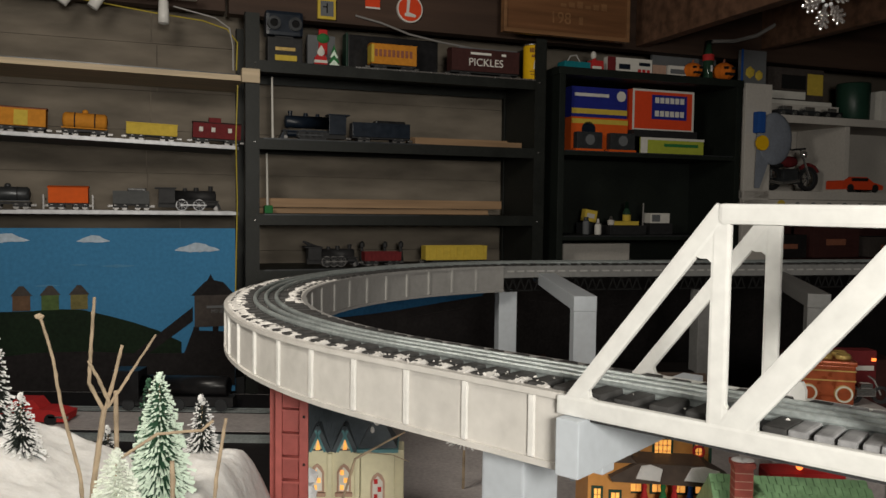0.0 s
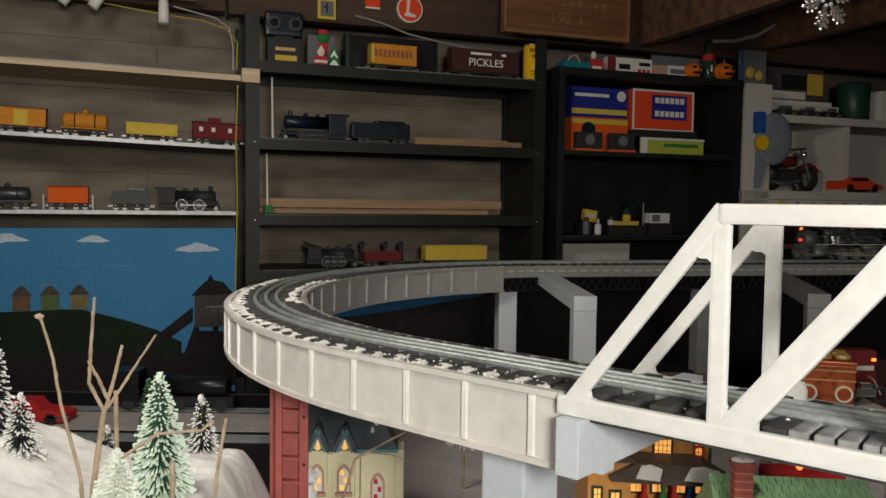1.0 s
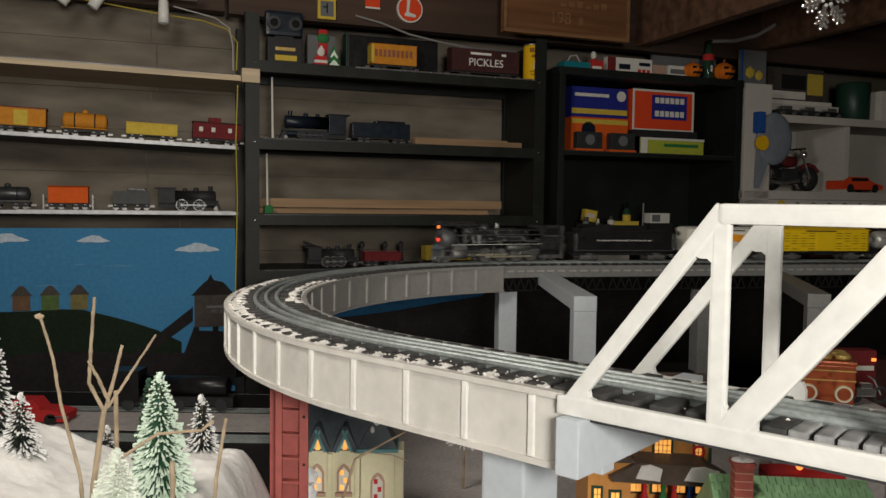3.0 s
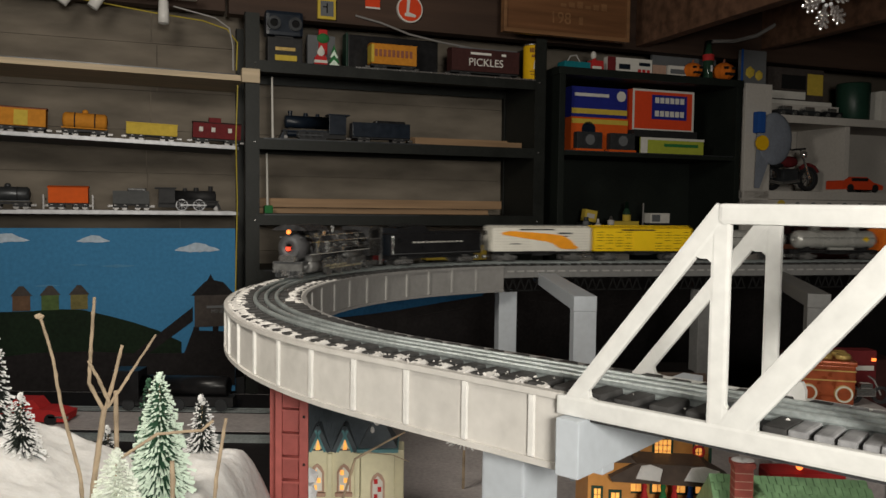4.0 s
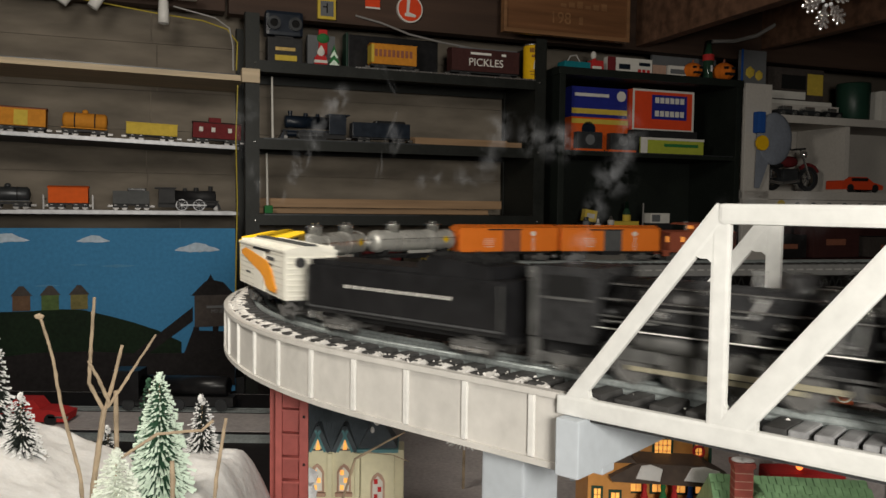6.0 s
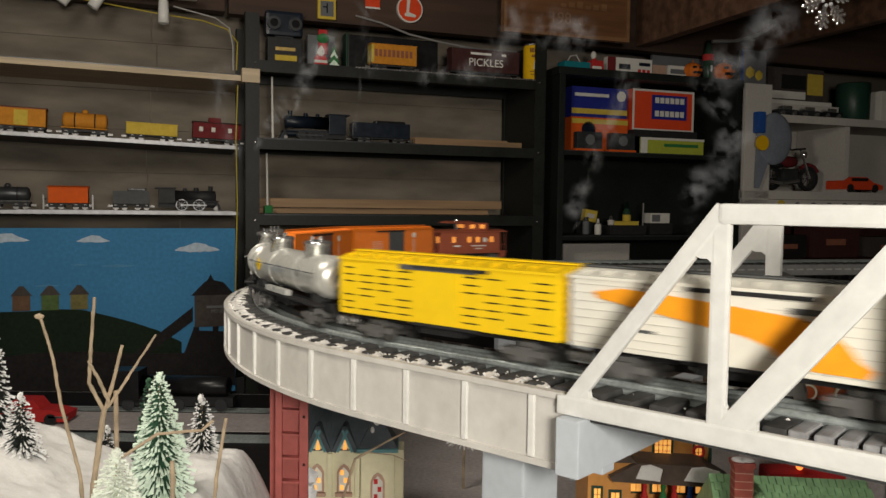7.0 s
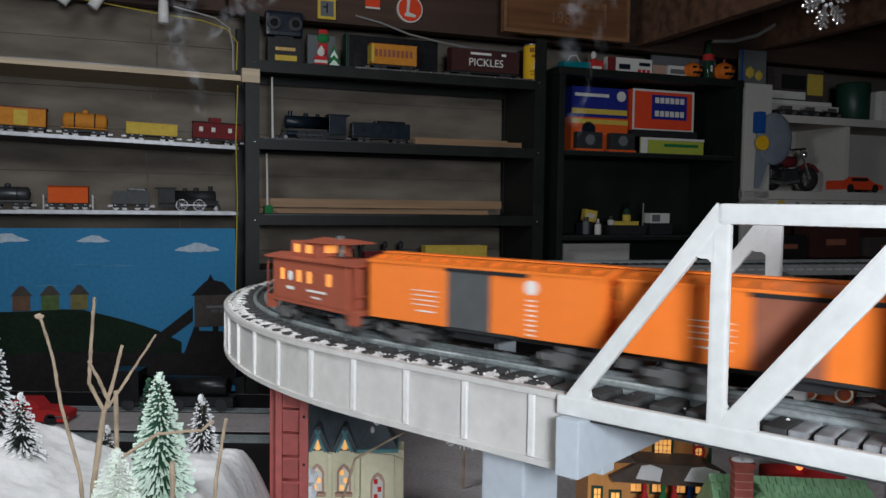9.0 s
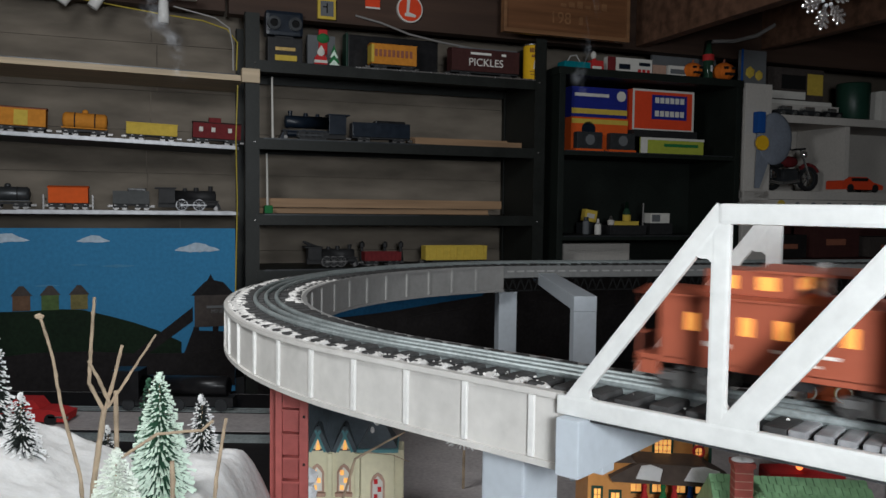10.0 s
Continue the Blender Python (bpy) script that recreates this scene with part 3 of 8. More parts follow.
# ---- the train ----
SPEED = [(-0.5, -4.195), (0.0, -3.945), (1.0, -3.435), (2.0, -2.915), (2.5, -2.627), (2.7, -2.508), (3.8, -1.89), (4.2, -1.655), (4.8, -1.261), (5.2, -1.003), (5.6, -0.747), (7.0, 0.213), (7.5, 0.523), (8.0, 0.847), (8.7, 1.285), (9.0, 1.46), (9.4, 1.691), (10.0, 2.005), (10.5, 2.27)]


def lead(t):
    """Way made by the front of the yellow car, smoothed."""
    ts, ss = [a for a, b in SPEED], [b for a, b in SPEED]
    return float(np.mean([np.interp(t + d, ts, ss) for d in np.linspace(-0.25, 0.25, 11)]))


def truck(parent, x, mat="truckgrey"):
    """A four-wheel bogie centred at x on its car."""
    for side in (-1, 1):
        part("side_frame", box(box(bmesh.new(), x - 0.026, x + 0.026, side * 0.0225 - 0.002, side * 0.0225 + 0.002, 0.009, 0.0155, 0.001), x - 0.010, x + 0.010, side * 0.0225 - 0.003, side * 0.0225 + 0.003, 0.004, 0.018, 0.001), mat, parent)
    part("bolster", B(x - 0.008, x + 0.008, -0.021, 0.021, 0.010, 0.022), mat, parent)
    for dx in (-0.0185, 0.0185):
        bm = bmesh.new()
        rod(bm, (x + dx, -0.016, 0.0085), (x + dx, 0.016, 0.0085), 0.0025, seg=8)
        for side in (-1, 1):
            rod(bm, (x + dx, side * 0.0150, 0.0085), (x + dx, side * 0.0190, 0.0085), 0.0088, seg=18)
        part("wheel_set", bm, "wheel", parent, "dull steel wheels")


def coupler(parent, x, d):
    part("coupler", box(box(bmesh.new(), min(x, x + d * 0.012), max(x, x + d * 0.012), -0.003, 0.003, 0.012, 0.016), x + d * 0.012 - 0.004, x + d * 0.012 + 0.004, -0.006, 0.006, 0.008, 0.018, 0.001), "steel", parent, "steel knuckle coupler")


BASE = 0.0277     # underside of the car bodies over the rail
ROOF = 0.0601
def house_car(name, label, L, mat, roofmat, doormat, group, walkmat=None):
    """A house car with peaked roof, ends, doors and underframe; x forward, centred."""
    c = thing(name, label, "model train car", group=group)
    h, w = L / 2, 0.033
    part("body", B(-h, h, -w, w, BASE, BASE + ROOF, 0.0012), mat, c)
    z = BASE + ROOF
    part("roof", Prism([(-w - 0.0015, z - 0.001), (w + 0.0015, z - 0.001), (w + 0.0015, z + 0.0015), (0.010, z + 0.0068), (-0.010, z + 0.0068), (-w - 0.0015, z + 0.0015)], -h - 0.001, h + 0.001, Matrix.Rotation(math.pi / 2, 4, "Z")), roofmat, c)
    part("roof_walk", B(-h - 0.004, h + 0.004, -0.007, 0.007, z + 0.0075, z + 0.009), walkmat or roofmat, c)
    bm = bmesh.new()
    n = 13
    for i in range(n):
        x = -h + (i + 0.5) * L / n
        box(bm, x - 0.0006, x + 0.0006, -w + 0.001, w - 0.001, z + 0.0015, z + 0.0062)
    part("roof_seams", bm, roofmat, c)
    for e in (-1, 1):
        bm = bmesh.new()
        for i in range(8):
            zz = BASE + 0.005 + i * 0.0068
            rod(bm, (e * (h + 0.0002), -w + 0.004, zz), (e * (h + 0.0002), w - 0.004, zz), 0.0014, seg=6)
        part("end_ribs", bm, mat, c)
        bm = bmesh.new()
        for i in range(6):
            zz = BASE + 0.006 + i * 0.0085
            rod(bm, (e * (h + 0.003), 0.016, zz), (e * (h + 0.003), 0.028, zz), 0.0006, seg=5)
        for yy in (0.016, 0.028):
            rod(bm, (e * (h + 0.003), yy, BASE + 0.003), (e * (h + 0.003), yy, z - 0.002), 0.0007, seg=5)
        part("end_ladder", bm, mat, c)
        part("brake_wheel", Rod((e * (h + 0.002), -0.014, z - 0.013), (e * (h + 0.005), -0.014, z - 0.013), 0.0065, seg=14), "blackmatt" if e > 0 else mat, c)
    for s in (-1, 1):
        part("door", B(-0.030, 0.030 if doormat == mat else 0.021, s * w - 0.0016, s * w + 0.0016, BASE + 0.001, z - 0.004, 0.0006), doormat, c)
        for xe, za, zb in ((0.064, z - 0.0045, z - 0.001), (0.055, BASE - 0.002, BASE + 0.0008)):
            part("door_track", B(-0.033, xe, s * (w + 0.0012) - 0.001, s * (w + 0.0012) + 0.001, za, zb), "blackmatt", c)
    part("underframe", box(box(bmesh.new(), -h + 0.01, h - 0.01, -0.012, 0.012, BASE - 0.008, BASE), -0.03, 0.025, -0.026, 0.026, BASE - 0.011, BASE - 0.001), "blackmatt", c)
    for x in (-h + 0.045, h - 0.045):
        truck(c, x)
    coupler(c, -h, -1), coupler(c, h, 1)
    return c


def panel_lines(c, w, rows, mat="whiteink", name="lettering"):
    """Rows (x0, x1, z0, z1) of small bars on both sides."""
    for s in (-1, 1):
        for x0, x1, z0, z1 in rows:
            xa, xb = (x0, x1) if s < 0 else (-x1, -x0)
            part(name, B(xa, xb, s * (w + 0.0005) - 0.0003, s * (w + 0.0005) + 0.0003, z0, z1), mat, c, "small lettering bar")


def stock_car():
    c = house_car("stock_car", "bright yellow slatted livestock car with black trucks", 0.287, "yellow", "yellow", "yellow", "train")
    h, w = 0.1435, 0.033
    for s in (-1, 1):
        for (a, b) in ((-h + 0.008, -0.120), (-0.111, -0.091), (-0.083, -0.064), (-0.056, -0.036), (0.034, 0.053), (0.061, 0.080), (0.089, 0.108), (0.117, h - 0.008)):
            for i in range(7):
                if (i + round(a * 500)) % 5 == 0:
                    continue
                z = BASE + 0.006 + i * 0.0074
                part("slot", B(a, b, s * w - 0.0004, s * w + 0.0004, z, z + 0.0013), "dark", c)
    part("roof_sign", B(-0.05, 0.05, -w - 0.0022, -w + 0.001, BASE + ROOF - 0.006, BASE + ROOF - 0.001), "greydoor", c)
    return c


def reefer():
    c = house_car("refrigerator_car", "cream white car with a large orange state map on its sides", 0.279, "cream", "cream", "cream", "train", "greydoor")
    w = 0.033
    for s in (-1, 1):
        m = Matrix.Translation((0, s * (w + 0.0016), BASE)) @ Matrix.Rotation(0 if s < 0 else math.pi, 4, "Z")
        pts = [(-0.115, 0.049), (-0.112, 0.044), (-0.06, 0.036), (-0.02, 0.030), (0.01, 0.026), (0.03, 0.020), (0.048, 0.0085), (0.062, 0.006), (0.098, 0.0055), (0.103, 0.011), (0.092, 0.017), (0.085, 0.026), (0.07, 0.036), (0.052, 0.043), (0.02, 0.046), (-0.03, 0.050), (-0.09, 0.0535)]
        part("map_decal", Prism(pts, -0.0006, 0.0006, m), "arrow", c, "orange decal")
        for i in range(8):
            for xa, xb in ((-0.136, -0.035), (0.03, 0.136)):
                part("board_joint", B(xa, xb, s * (w + 0.0002) - 0.0004, s * (w + 0.0002) + 0.0004, BASE + 0.004 + i * 0.0072, BASE + 0.0045 + i * 0.0072), "creamshade", c)
    panel_lines(c, w, [(0.045, 0.085, 0.073, 0.0775), (0.05, 0.075, 0.066, 0.069), (-0.09, -0.06, 0.046, 0.0485)], "greydoor")
    return c


def box_car(door, label):
    c = house_car("box_car", label, 0.283, "orange", "orange", door, "train")
    w, h = 0.033, 0.1415
    rows = [(-0.078, -0.045, 0.061 - i * 0.0048, 0.0619 - i * 0.0048) for i in range(4)] + [(-0.072, -0.048, 0.040, 0.0415)]
    rows += [(0.068 - 0.0042, 0.068 + 0.0042, 0.062 - i * 0.0045, 0.0635 - i * 0.0045) for i in range(8)]
    panel_lines(c, w, rows)
    for s in (-1, 1):
        part("emblem", Rod((-s * 0.068, s * (w + 0.0008), 0.0745), (-s * 0.068, s * w, 0.0745), 0.0068, seg=18), "whiteink", c, "round white emblem")
        for i in range(28):
            x = -h + 0.008 + i * 0.0097
            if not -0.036 < x < 0.026:
                part("side_seam", Rod((x, s * w, BASE + 0.002), (x, s * w, BASE + ROOF - 0.002), 0.0005, seg=4), "orange", c)
    return c


def tank_car(label):
    c = thing("tank_car", label, "model train car", group="train")
    h, r, zc = 0.1328, 0.0258, BASE + 0.032
    prof = [(0.004, -h), (0.014, -h + 0.0015), (0.021, -h + 0.004), (0.0248, -h + 0.009), (r, -h + 0.015), (r, h - 0.015), (0.0248, h - 0.009), (0.021, h - 0.004), (0.014, h - 0.0015), (0.004, h)]
    part("tank", lathe(bmesh.new(), prof, 36, Matrix.Translation((0, 0, zc)) @ Matrix.Rotation(math.pi / 2, 4, "Y")), "silver", c, "silver tank", True)
    for x in (-h + 0.019, -0.046, 0.046, h - 0.019):
        bm = bmesh.new()
        lathe(bm, [(r, x - 0.0012), (r + 0.0006, x - 0.0008), (r + 0.0006, x + 0.0008), (r, x + 0.0012)], 36, Matrix.Translation((0, 0, zc)) @ Matrix.Rotation(math.pi / 2, 4, "Y"))
        part("tank_band", bm, "silver", c)
    for x in (-0.066, 0.066):
        part("dome", lathe(bmesh.new(), [(0.0165, 0.019), (0.0160, 0.0370), (0.0178, 0.0376), (0.0178, 0.0400), (0.0140, 0.042), (0.004, 0.0432)], 24, Matrix.Translation((x, 0, zc))), "chrome", c, "bright silver dome", True)
        bm = bmesh.new()
        for k in range(3):
            a = k * 2.1
            rod(bm, (x + 0.007 * math.cos(a), 0.007 * math.sin(a), zc + 0.041), (x + 0.007 * math.cos(a), 0.007 * math.sin(a), zc + 0.047), 0.0022, seg=8)
        part("valve", bm, "chrome", c)
    bm = bmesh.new()
    for s in (-1, 1):
        tube(bm, [(-h + 0.012, s * (r + 0.004), zc + 0.006), (h - 0.012, s * (r + 0.004), zc + 0.006)], 0.0008, 6)
        for k in range(5):
            x = -h + 0.014 + k * (2 * h - 0.028) / 4
            rod(bm, (x, s * (r - 0.001), zc + 0.006), (x, s * (r + 0.004), zc + 0.006), 0.0008, seg=5)
    part("handrail", bm, "steel", c)
    for s in (-1, 1):
        part("side_emblem", Prism([(-0.011, 0), (0, -0.009), (0.011, 0), (0, 0.009)], -0.0003, 0.0003, Matrix.Translation((-0.090, s * (r + 0.0004), zc + 0.002)) @ Matrix.Rotation(-s * 0.0, 4, "X")), "yellow", c, "yellow diamond emblem")
        part("running_board", B(-h + 0.004, h - 0.004, s * 0.0225 - 0.007, s * 0.0225 + 0.007, BASE - 0.001, BASE + 0.0015), "blackmatt", c)
        part("walk_plate", B(-0.046, 0.036, s * 0.027 - 0.004, s * 0.027 + 0.004, BASE + 0.003, BASE + 0.010, 0.001), "silver", c)
    part("underframe", box(box(bmesh.new(), -h - 0.006, h + 0.006, -0.010, 0.010, BASE - 0.008, BASE + 0.002), -0.03, 0.03, -0.022, 0.022, BASE - 0.010, BASE - 0.002), "blackmatt", c)
    for x in (-h + 0.034, h - 0.034):
        truck(c, x)
        part("tank_saddle", B(x - 0.006, x + 0.006, -0.020, 0.020, BASE, BASE + 0.012), "blackmatt", c)
    coupler(c, -h, -1), coupler(c, h, 1)
    return c


def caboose():
    c = thing("caboose", "oxide red caboose with lit windows and a roof cupola", "model train car", group="train")
    h, w, H = 0.090, 0.031, 0.052
    z = BASE + H
    part("body", B(-h, h, -w, w, BASE, z, 0.001), "caboose", c)
    part("platform", B(-h - 0.019, h + 0.019, -w, w, BASE - 0.003, BASE + 0.002), "caboose", c)
    part("roof", Prism([(-w - 0.003, z - 0.001), (w + 0.003, z - 0.001), (w + 0.003, z + 0.001), (0.012, z + 0.005), (-0.012, z + 0.005), (-w - 0.003, z + 0.001)], -h - 0.019, h + 0.019, Matrix.Rotation(math.pi / 2, 4, "Z")), "caboose", c)
    cup = part("cupola", B(-0.055, 0.012, -0.024, 0.024, z + 0.003, z + 0.022, 0.001), "caboose", c)
    part("cupola_roof", Prism([(-0.027, z + 0.021), (0.027, z + 0.021), (0.027, z + 0.023), (0, z + 0.027), (-0.027, z + 0.023)], -0.059, 0.016, Matrix.Rotation(math.pi / 2, 4, "Z")), "caboose", c)
    for s in (-1, 1):
        for x in (-0.063, -0.020, 0.006, 0.052):
            part("window", B(x - 0.0046, x + 0.0046, s * w - 0.0007, s * w + 0.0007, BASE + 0.025, BASE + 0.039), "warmwindow", c, "glowing orange window")
        part("emblem", Rod((-0.042, s * (w + 0.0006), BASE + 0.031), (-0.042, s * w, BASE + 0.031), 0.006, seg=16), "whiteink", c, "round pale emblem")
        for x in (-0.038, -0.008):
            part("cupola_window", B(x - 0.007, x + 0.007, s * 0.024 - 0.0006, s * 0.024 + 0.0006, z + 0.008, z + 0.018), "warmwindow", c, "glowing orange window")
        for e in (-1, 1):
            part("step", B(e * (h + 0.010) - 0.008, e * (h + 0.010) + 0.008, s * (w - 0.004) - 0.004, s * (w - 0.004) + 0.004, BASE - 0.014, BASE - 0.002), "caboose", c)
            bm = rod(bmesh.new(), (e * (h + 0.018), s * (w - 0.002), BASE), (e * (h + 0.018), s * (w - 0.002), z), 0.0009, seg=6)
            rod(bm, (e * (h + 0.018), s * (w - 0.002), BASE + 0.018), (e * (h + 0.018), s * 0.008, BASE + 0.018), 0.0009, seg=6)
            rod(bm, (e * (h + 0.018), s * 0.008, BASE), (e * (h + 0.018), s * 0.008, BASE + 0.018), 0.0009, seg=6)
            part("end_rail", bm, "caboose", c)
    for e in (-1, 1):
        part("end_window", B(e * h - 0.0007, e * h + 0.0007, 0.010, 0.022, BASE + 0.024, BASE + 0.040), "warmwindow", c)
        part("end_door", B(e * h - 0.0007, e * h + 0.0007, -0.008, 0.006, BASE + 0.004, BASE + 0.044), "brown", c)
        part("cupola_end_window", B(-0.0215 + e * 0.0335 - 0.0006, -0.0215 + e * 0.0335 + 0.0006, -0.014, 0.014, z + 0.009, z + 0.018), "warmwindow", c)
    panel_lines(c, w, [(-0.052, -0.033, BASE + 0.014, BASE + 0.018), (0.0, 0.045, BASE + 0.015, BASE + 0.0175), (0.012, 0.033, BASE + 0.008, BASE + 0.010)])
    part("smoke_jack", Rod((0.026, 0, z), (0.026, 0, z + 0.026), 0.0045, seg=12), "steel", c, "pale grey stack")
    part("jack_cap", Rod((0.026, 0, z + 0.024), (0.026, 0, z + 0.030), 0.0068, 0.005, seg=12), "steel", c)
    part("underframe", box(box(bmesh.new(), -h - 0.01, h + 0.01, -0.010, 0.010, BASE - 0.008, BASE), -0.026, 0.026, -0.024, 0.024, BASE - 0.012, BASE - 0.003), "blackmatt", c)
    for x in (-h + 0.020, h - 0.020):
        truck(c, x)
    coupler(c, -h - 0.016, -1), coupler(c, h + 0.016, 1)
    return c


def tender():
    c = thing("tender", "black steam engine tender with pale lettering", "model train car", group="train")
    h, w = 0.145, 0.033
    part("body", B(-h, h, -w, w, BASE - 0.004, BASE + 0.050, 0.003), "black", c)
    part("deck", B(-h, 0.03, -w + 0.004, w - 0.004, BASE + 0.049, BASE + 0.056, 0.003), "black", c)
    part("coal_bunker", Prism([(0.03, BASE + 0.049), (h - 0.02, BASE + 0.049), (h - 0.02, BASE + 0.062), (0.05, BASE + 0.070), (0.03, BASE + 0.060)], -w + 0.002, w - 0.002), "black", c)
    bm = bmesh.new()
    for i in range(60):
        ball(bm, (random.uniform(0.035, h - 0.03), random.uniform(-0.024, 0.024), BASE + 0.064 + random.uniform(0, 0.006)), random.uniform(0.003, 0.006), 1)
    tagged(part("coal", bm, "dark", c), kind="stuff")
    panel_lines(c, w, [(-0.078 + i * 0.0135, -0.0725 + i * 0.0135, BASE + 0.027, BASE + 0.0305) for i in range(12)])
    for s in (-1, 1):
        for x in (-h + 0.002, h - 0.004):
            part("grab_rail", Rod((x, s * (w + 0.002), BASE + 0.002), (x, s * (w + 0.002), BASE + 0.046), 0.0008, seg=6), "steel", c)
        part("rivet_strip", B(-h + 0.002, h - 0.002, s * (w + 0.0006) - 0.0006, s * (w + 0.0006) + 0.0006, BASE + 0.001, BASE + 0.003), "graphite", c)
    part("ladder", B(-h - 0.002, -h, 0.010, 0.022, BASE, BASE + 0.05), "graphite", c)
    part("underframe", B(-h + 0.006, h - 0.006, -0.014, 0.014, BASE - 0.012, BASE - 0.003), "blackmatt", c)
    for x in (-0.100, 0.098):
        truck(c, x)
        for s in (-1, 1):
            part("journal", B(x - 0.022, x + 0.022, s * 0.026 - 0.003, s * 0.026 + 0.003, 0.006, 0.011, 0.001), "steel", c)
    coupler(c, -h, -1)
    return c


def locomotive():
    c = thing("steam_locomotive", "black steam locomotive with a lit headlamp and white edged running boards", "model locomotive", group="train")
    f = 0.205
    zb, r = 0.060, 0.0265
    rot = Matrix.Rotation(math.pi / 2, 4, "Y")
    part("boiler", lathe(bmesh.new(), [(0.029, -0.10), (0.029, -0.02), (0.0275, 0.0), (r, 0.06), (r, 0.160)], 32, Matrix.Translation((0, 0, zb)) @ rot), "engineblack", c, "", True)
    part("smokebox", lathe(bmesh.new(), [(r + 0.001, 0.132), (r + 0.001, 0.178), (0.0245, 0.181), (0.0235, 0.183), (0.019, 0.186), (0.008, 0.188)], 32, Matrix.Translation((0, 0, zb)) @ rot), "smokebox", c, "grey smokebox front", True)
    part("door_ring", lathe(bmesh.new(), [(0.0205, 0.182), (0.0225, 0.184), (0.0225, 0.186), (0.0195, 0.187)], 32, Matrix.Translation((0, 0, zb)) @ rot), "graphite", c)
    part("number_plate", B(0.187, 0.1895, -0.0045, 0.0045, zb - 0.0055, zb + 0.0025, 0.0008), "marker", c, "red glowing number plate")
    lampb = part("headlamp", Rod((0.168, 0, zb + 0.031), (0.186, 0, zb + 0.031), 0.0068, seg=18), "engineblack", c)
    part("lens", Rod((0.184, 0, zb + 0.031), (0.1875, 0, zb + 0.031), 0.0042, seg=18), "headlamp", lampb, "glowing orange lens")
    for x in (-0.06, -0.015, 0.035, 0.085, 0.125):
        bm = bmesh.new()
        rr = 0.0292 if x < -0.01 else 0.0278
        lathe(bm, [(rr - 0.003, x - 0.002), (rr, x - 0.0015), (rr, x + 0.0015), (rr - 0.003, x + 0.002)], 32, Matrix.Translation((0, 0, zb)) @ rot)
        part("boiler_band", bm, "engineblack", c)
    part("stack", lathe(bmesh.new(), [(0.0105, 0.020), (0.009, 0.030), (0.0095, 0.038), (0.012, 0.041), (0.010, 0.042)], 18, Matrix.Translation((0.150, 0, zb))), "engineblack", c, "", True)
    part("steam_dome", lathe(bmesh.new(), [(0.016, 0.018), (0.0135, 0.028), (0.0125, 0.036), (0.008, 0.040), (0.002, 0.041)], 20, Matrix.Translation((0.055, 0, zb))), "engineblack", c, "", True)
    part("sand_dome", lathe(bmesh.new(), [(0.017, 0.018), (0.0145, 0.028), (0.0135, 0.034), (0.008, 0.038), (0.002, 0.039)], 20, Matrix.Translation((0.100, 0, zb))), "engineblack", c, "", True)
    part("bell", ball(bmesh.new(), (0.128, 0, zb + 0.033), 0.0055, 2), "steel", c, "", True)
    part("whistle", Rod((0.02, 0.006, zb + 0.026), (0.02, 0.006, zb + 0.040), 0.002, seg=8), "steel", c)
    # cab
    part("cab", Prism([(-0.165, 0.030), (-0.100, 0.030), (-0.100, 0.096), (-0.165, 0.096)], -0.034, 0.034), "engineblack", c)
    part("cab_roof", Prism([(-0.037, 0.094), (0.037, 0.094), (0.030, 0.100), (0.014, 0.105), (-0.014, 0.105), (-0.030, 0.100)], -0.185, -0.092, Matrix.Rotation(math.pi / 2, 4, "Z")), "engineblack", c)
    for s in (-1, 1):
        part("cab_window", B(-0.152, -0.112, s * 0.034 - 0.0006, s * 0.034 + 0.0006, 0.070, 0.088), "dark", c)
        part("cab_sill", B(-0.156, -0.108, s * 0.035 - 0.001, s * 0.035 + 0.001, 0.067, 0.069), "wornsteel", c)
        part("running_board", B(-0.10, 0.165, s * 0.029 - 0.006, s * 0.029 + 0.006, 0.0455, 0.0475), "engineblack", c)
        part("board_edge", B(-0.10, 0.165, s * 0.0353 - 0.0005, s * 0.0353 + 0.0005, 0.0464, 0.0474), "whiteink", c, "white painted edge")
        bm = tube(bmesh.new(), [(-0.10, s * 0.031, 0.071), (0.0, s * 0.0305, 0.071), (0.155, s * 0.029, 0.070)], 0.0012, 6)
        for x in (-0.08, -0.03, 0.02, 0.07, 0.12, 0.15):
            rod(bm, (x, s * 0.026, 0.0705), (x, s * 0.0305, 0.0705), 0.0009, seg=6)
        part("handrail", bm, "steel", c, "thin bright handrail")
        part("air_tank", lathe(bmesh.new(), [(0.003, -0.05), (0.008, -0.047), (0.008, 0.02), (0.003, 0.023)], 14, Matrix.Translation((-0.02, s * 0.026, 0.0385)) @ rot), "wornsteel", c, "", True)
        part("air_pump", box(rod(bmesh.new(), (0.085, s * 0.028, 0.048), (0.085, s * 0.028, 0.070), 0.006, seg=12), 0.066, 0.077, s * 0.028 - 0.004, s * 0.028 + 0.004, 0.048, 0.060, 0.001), "steel", c, "bright steel air pump")
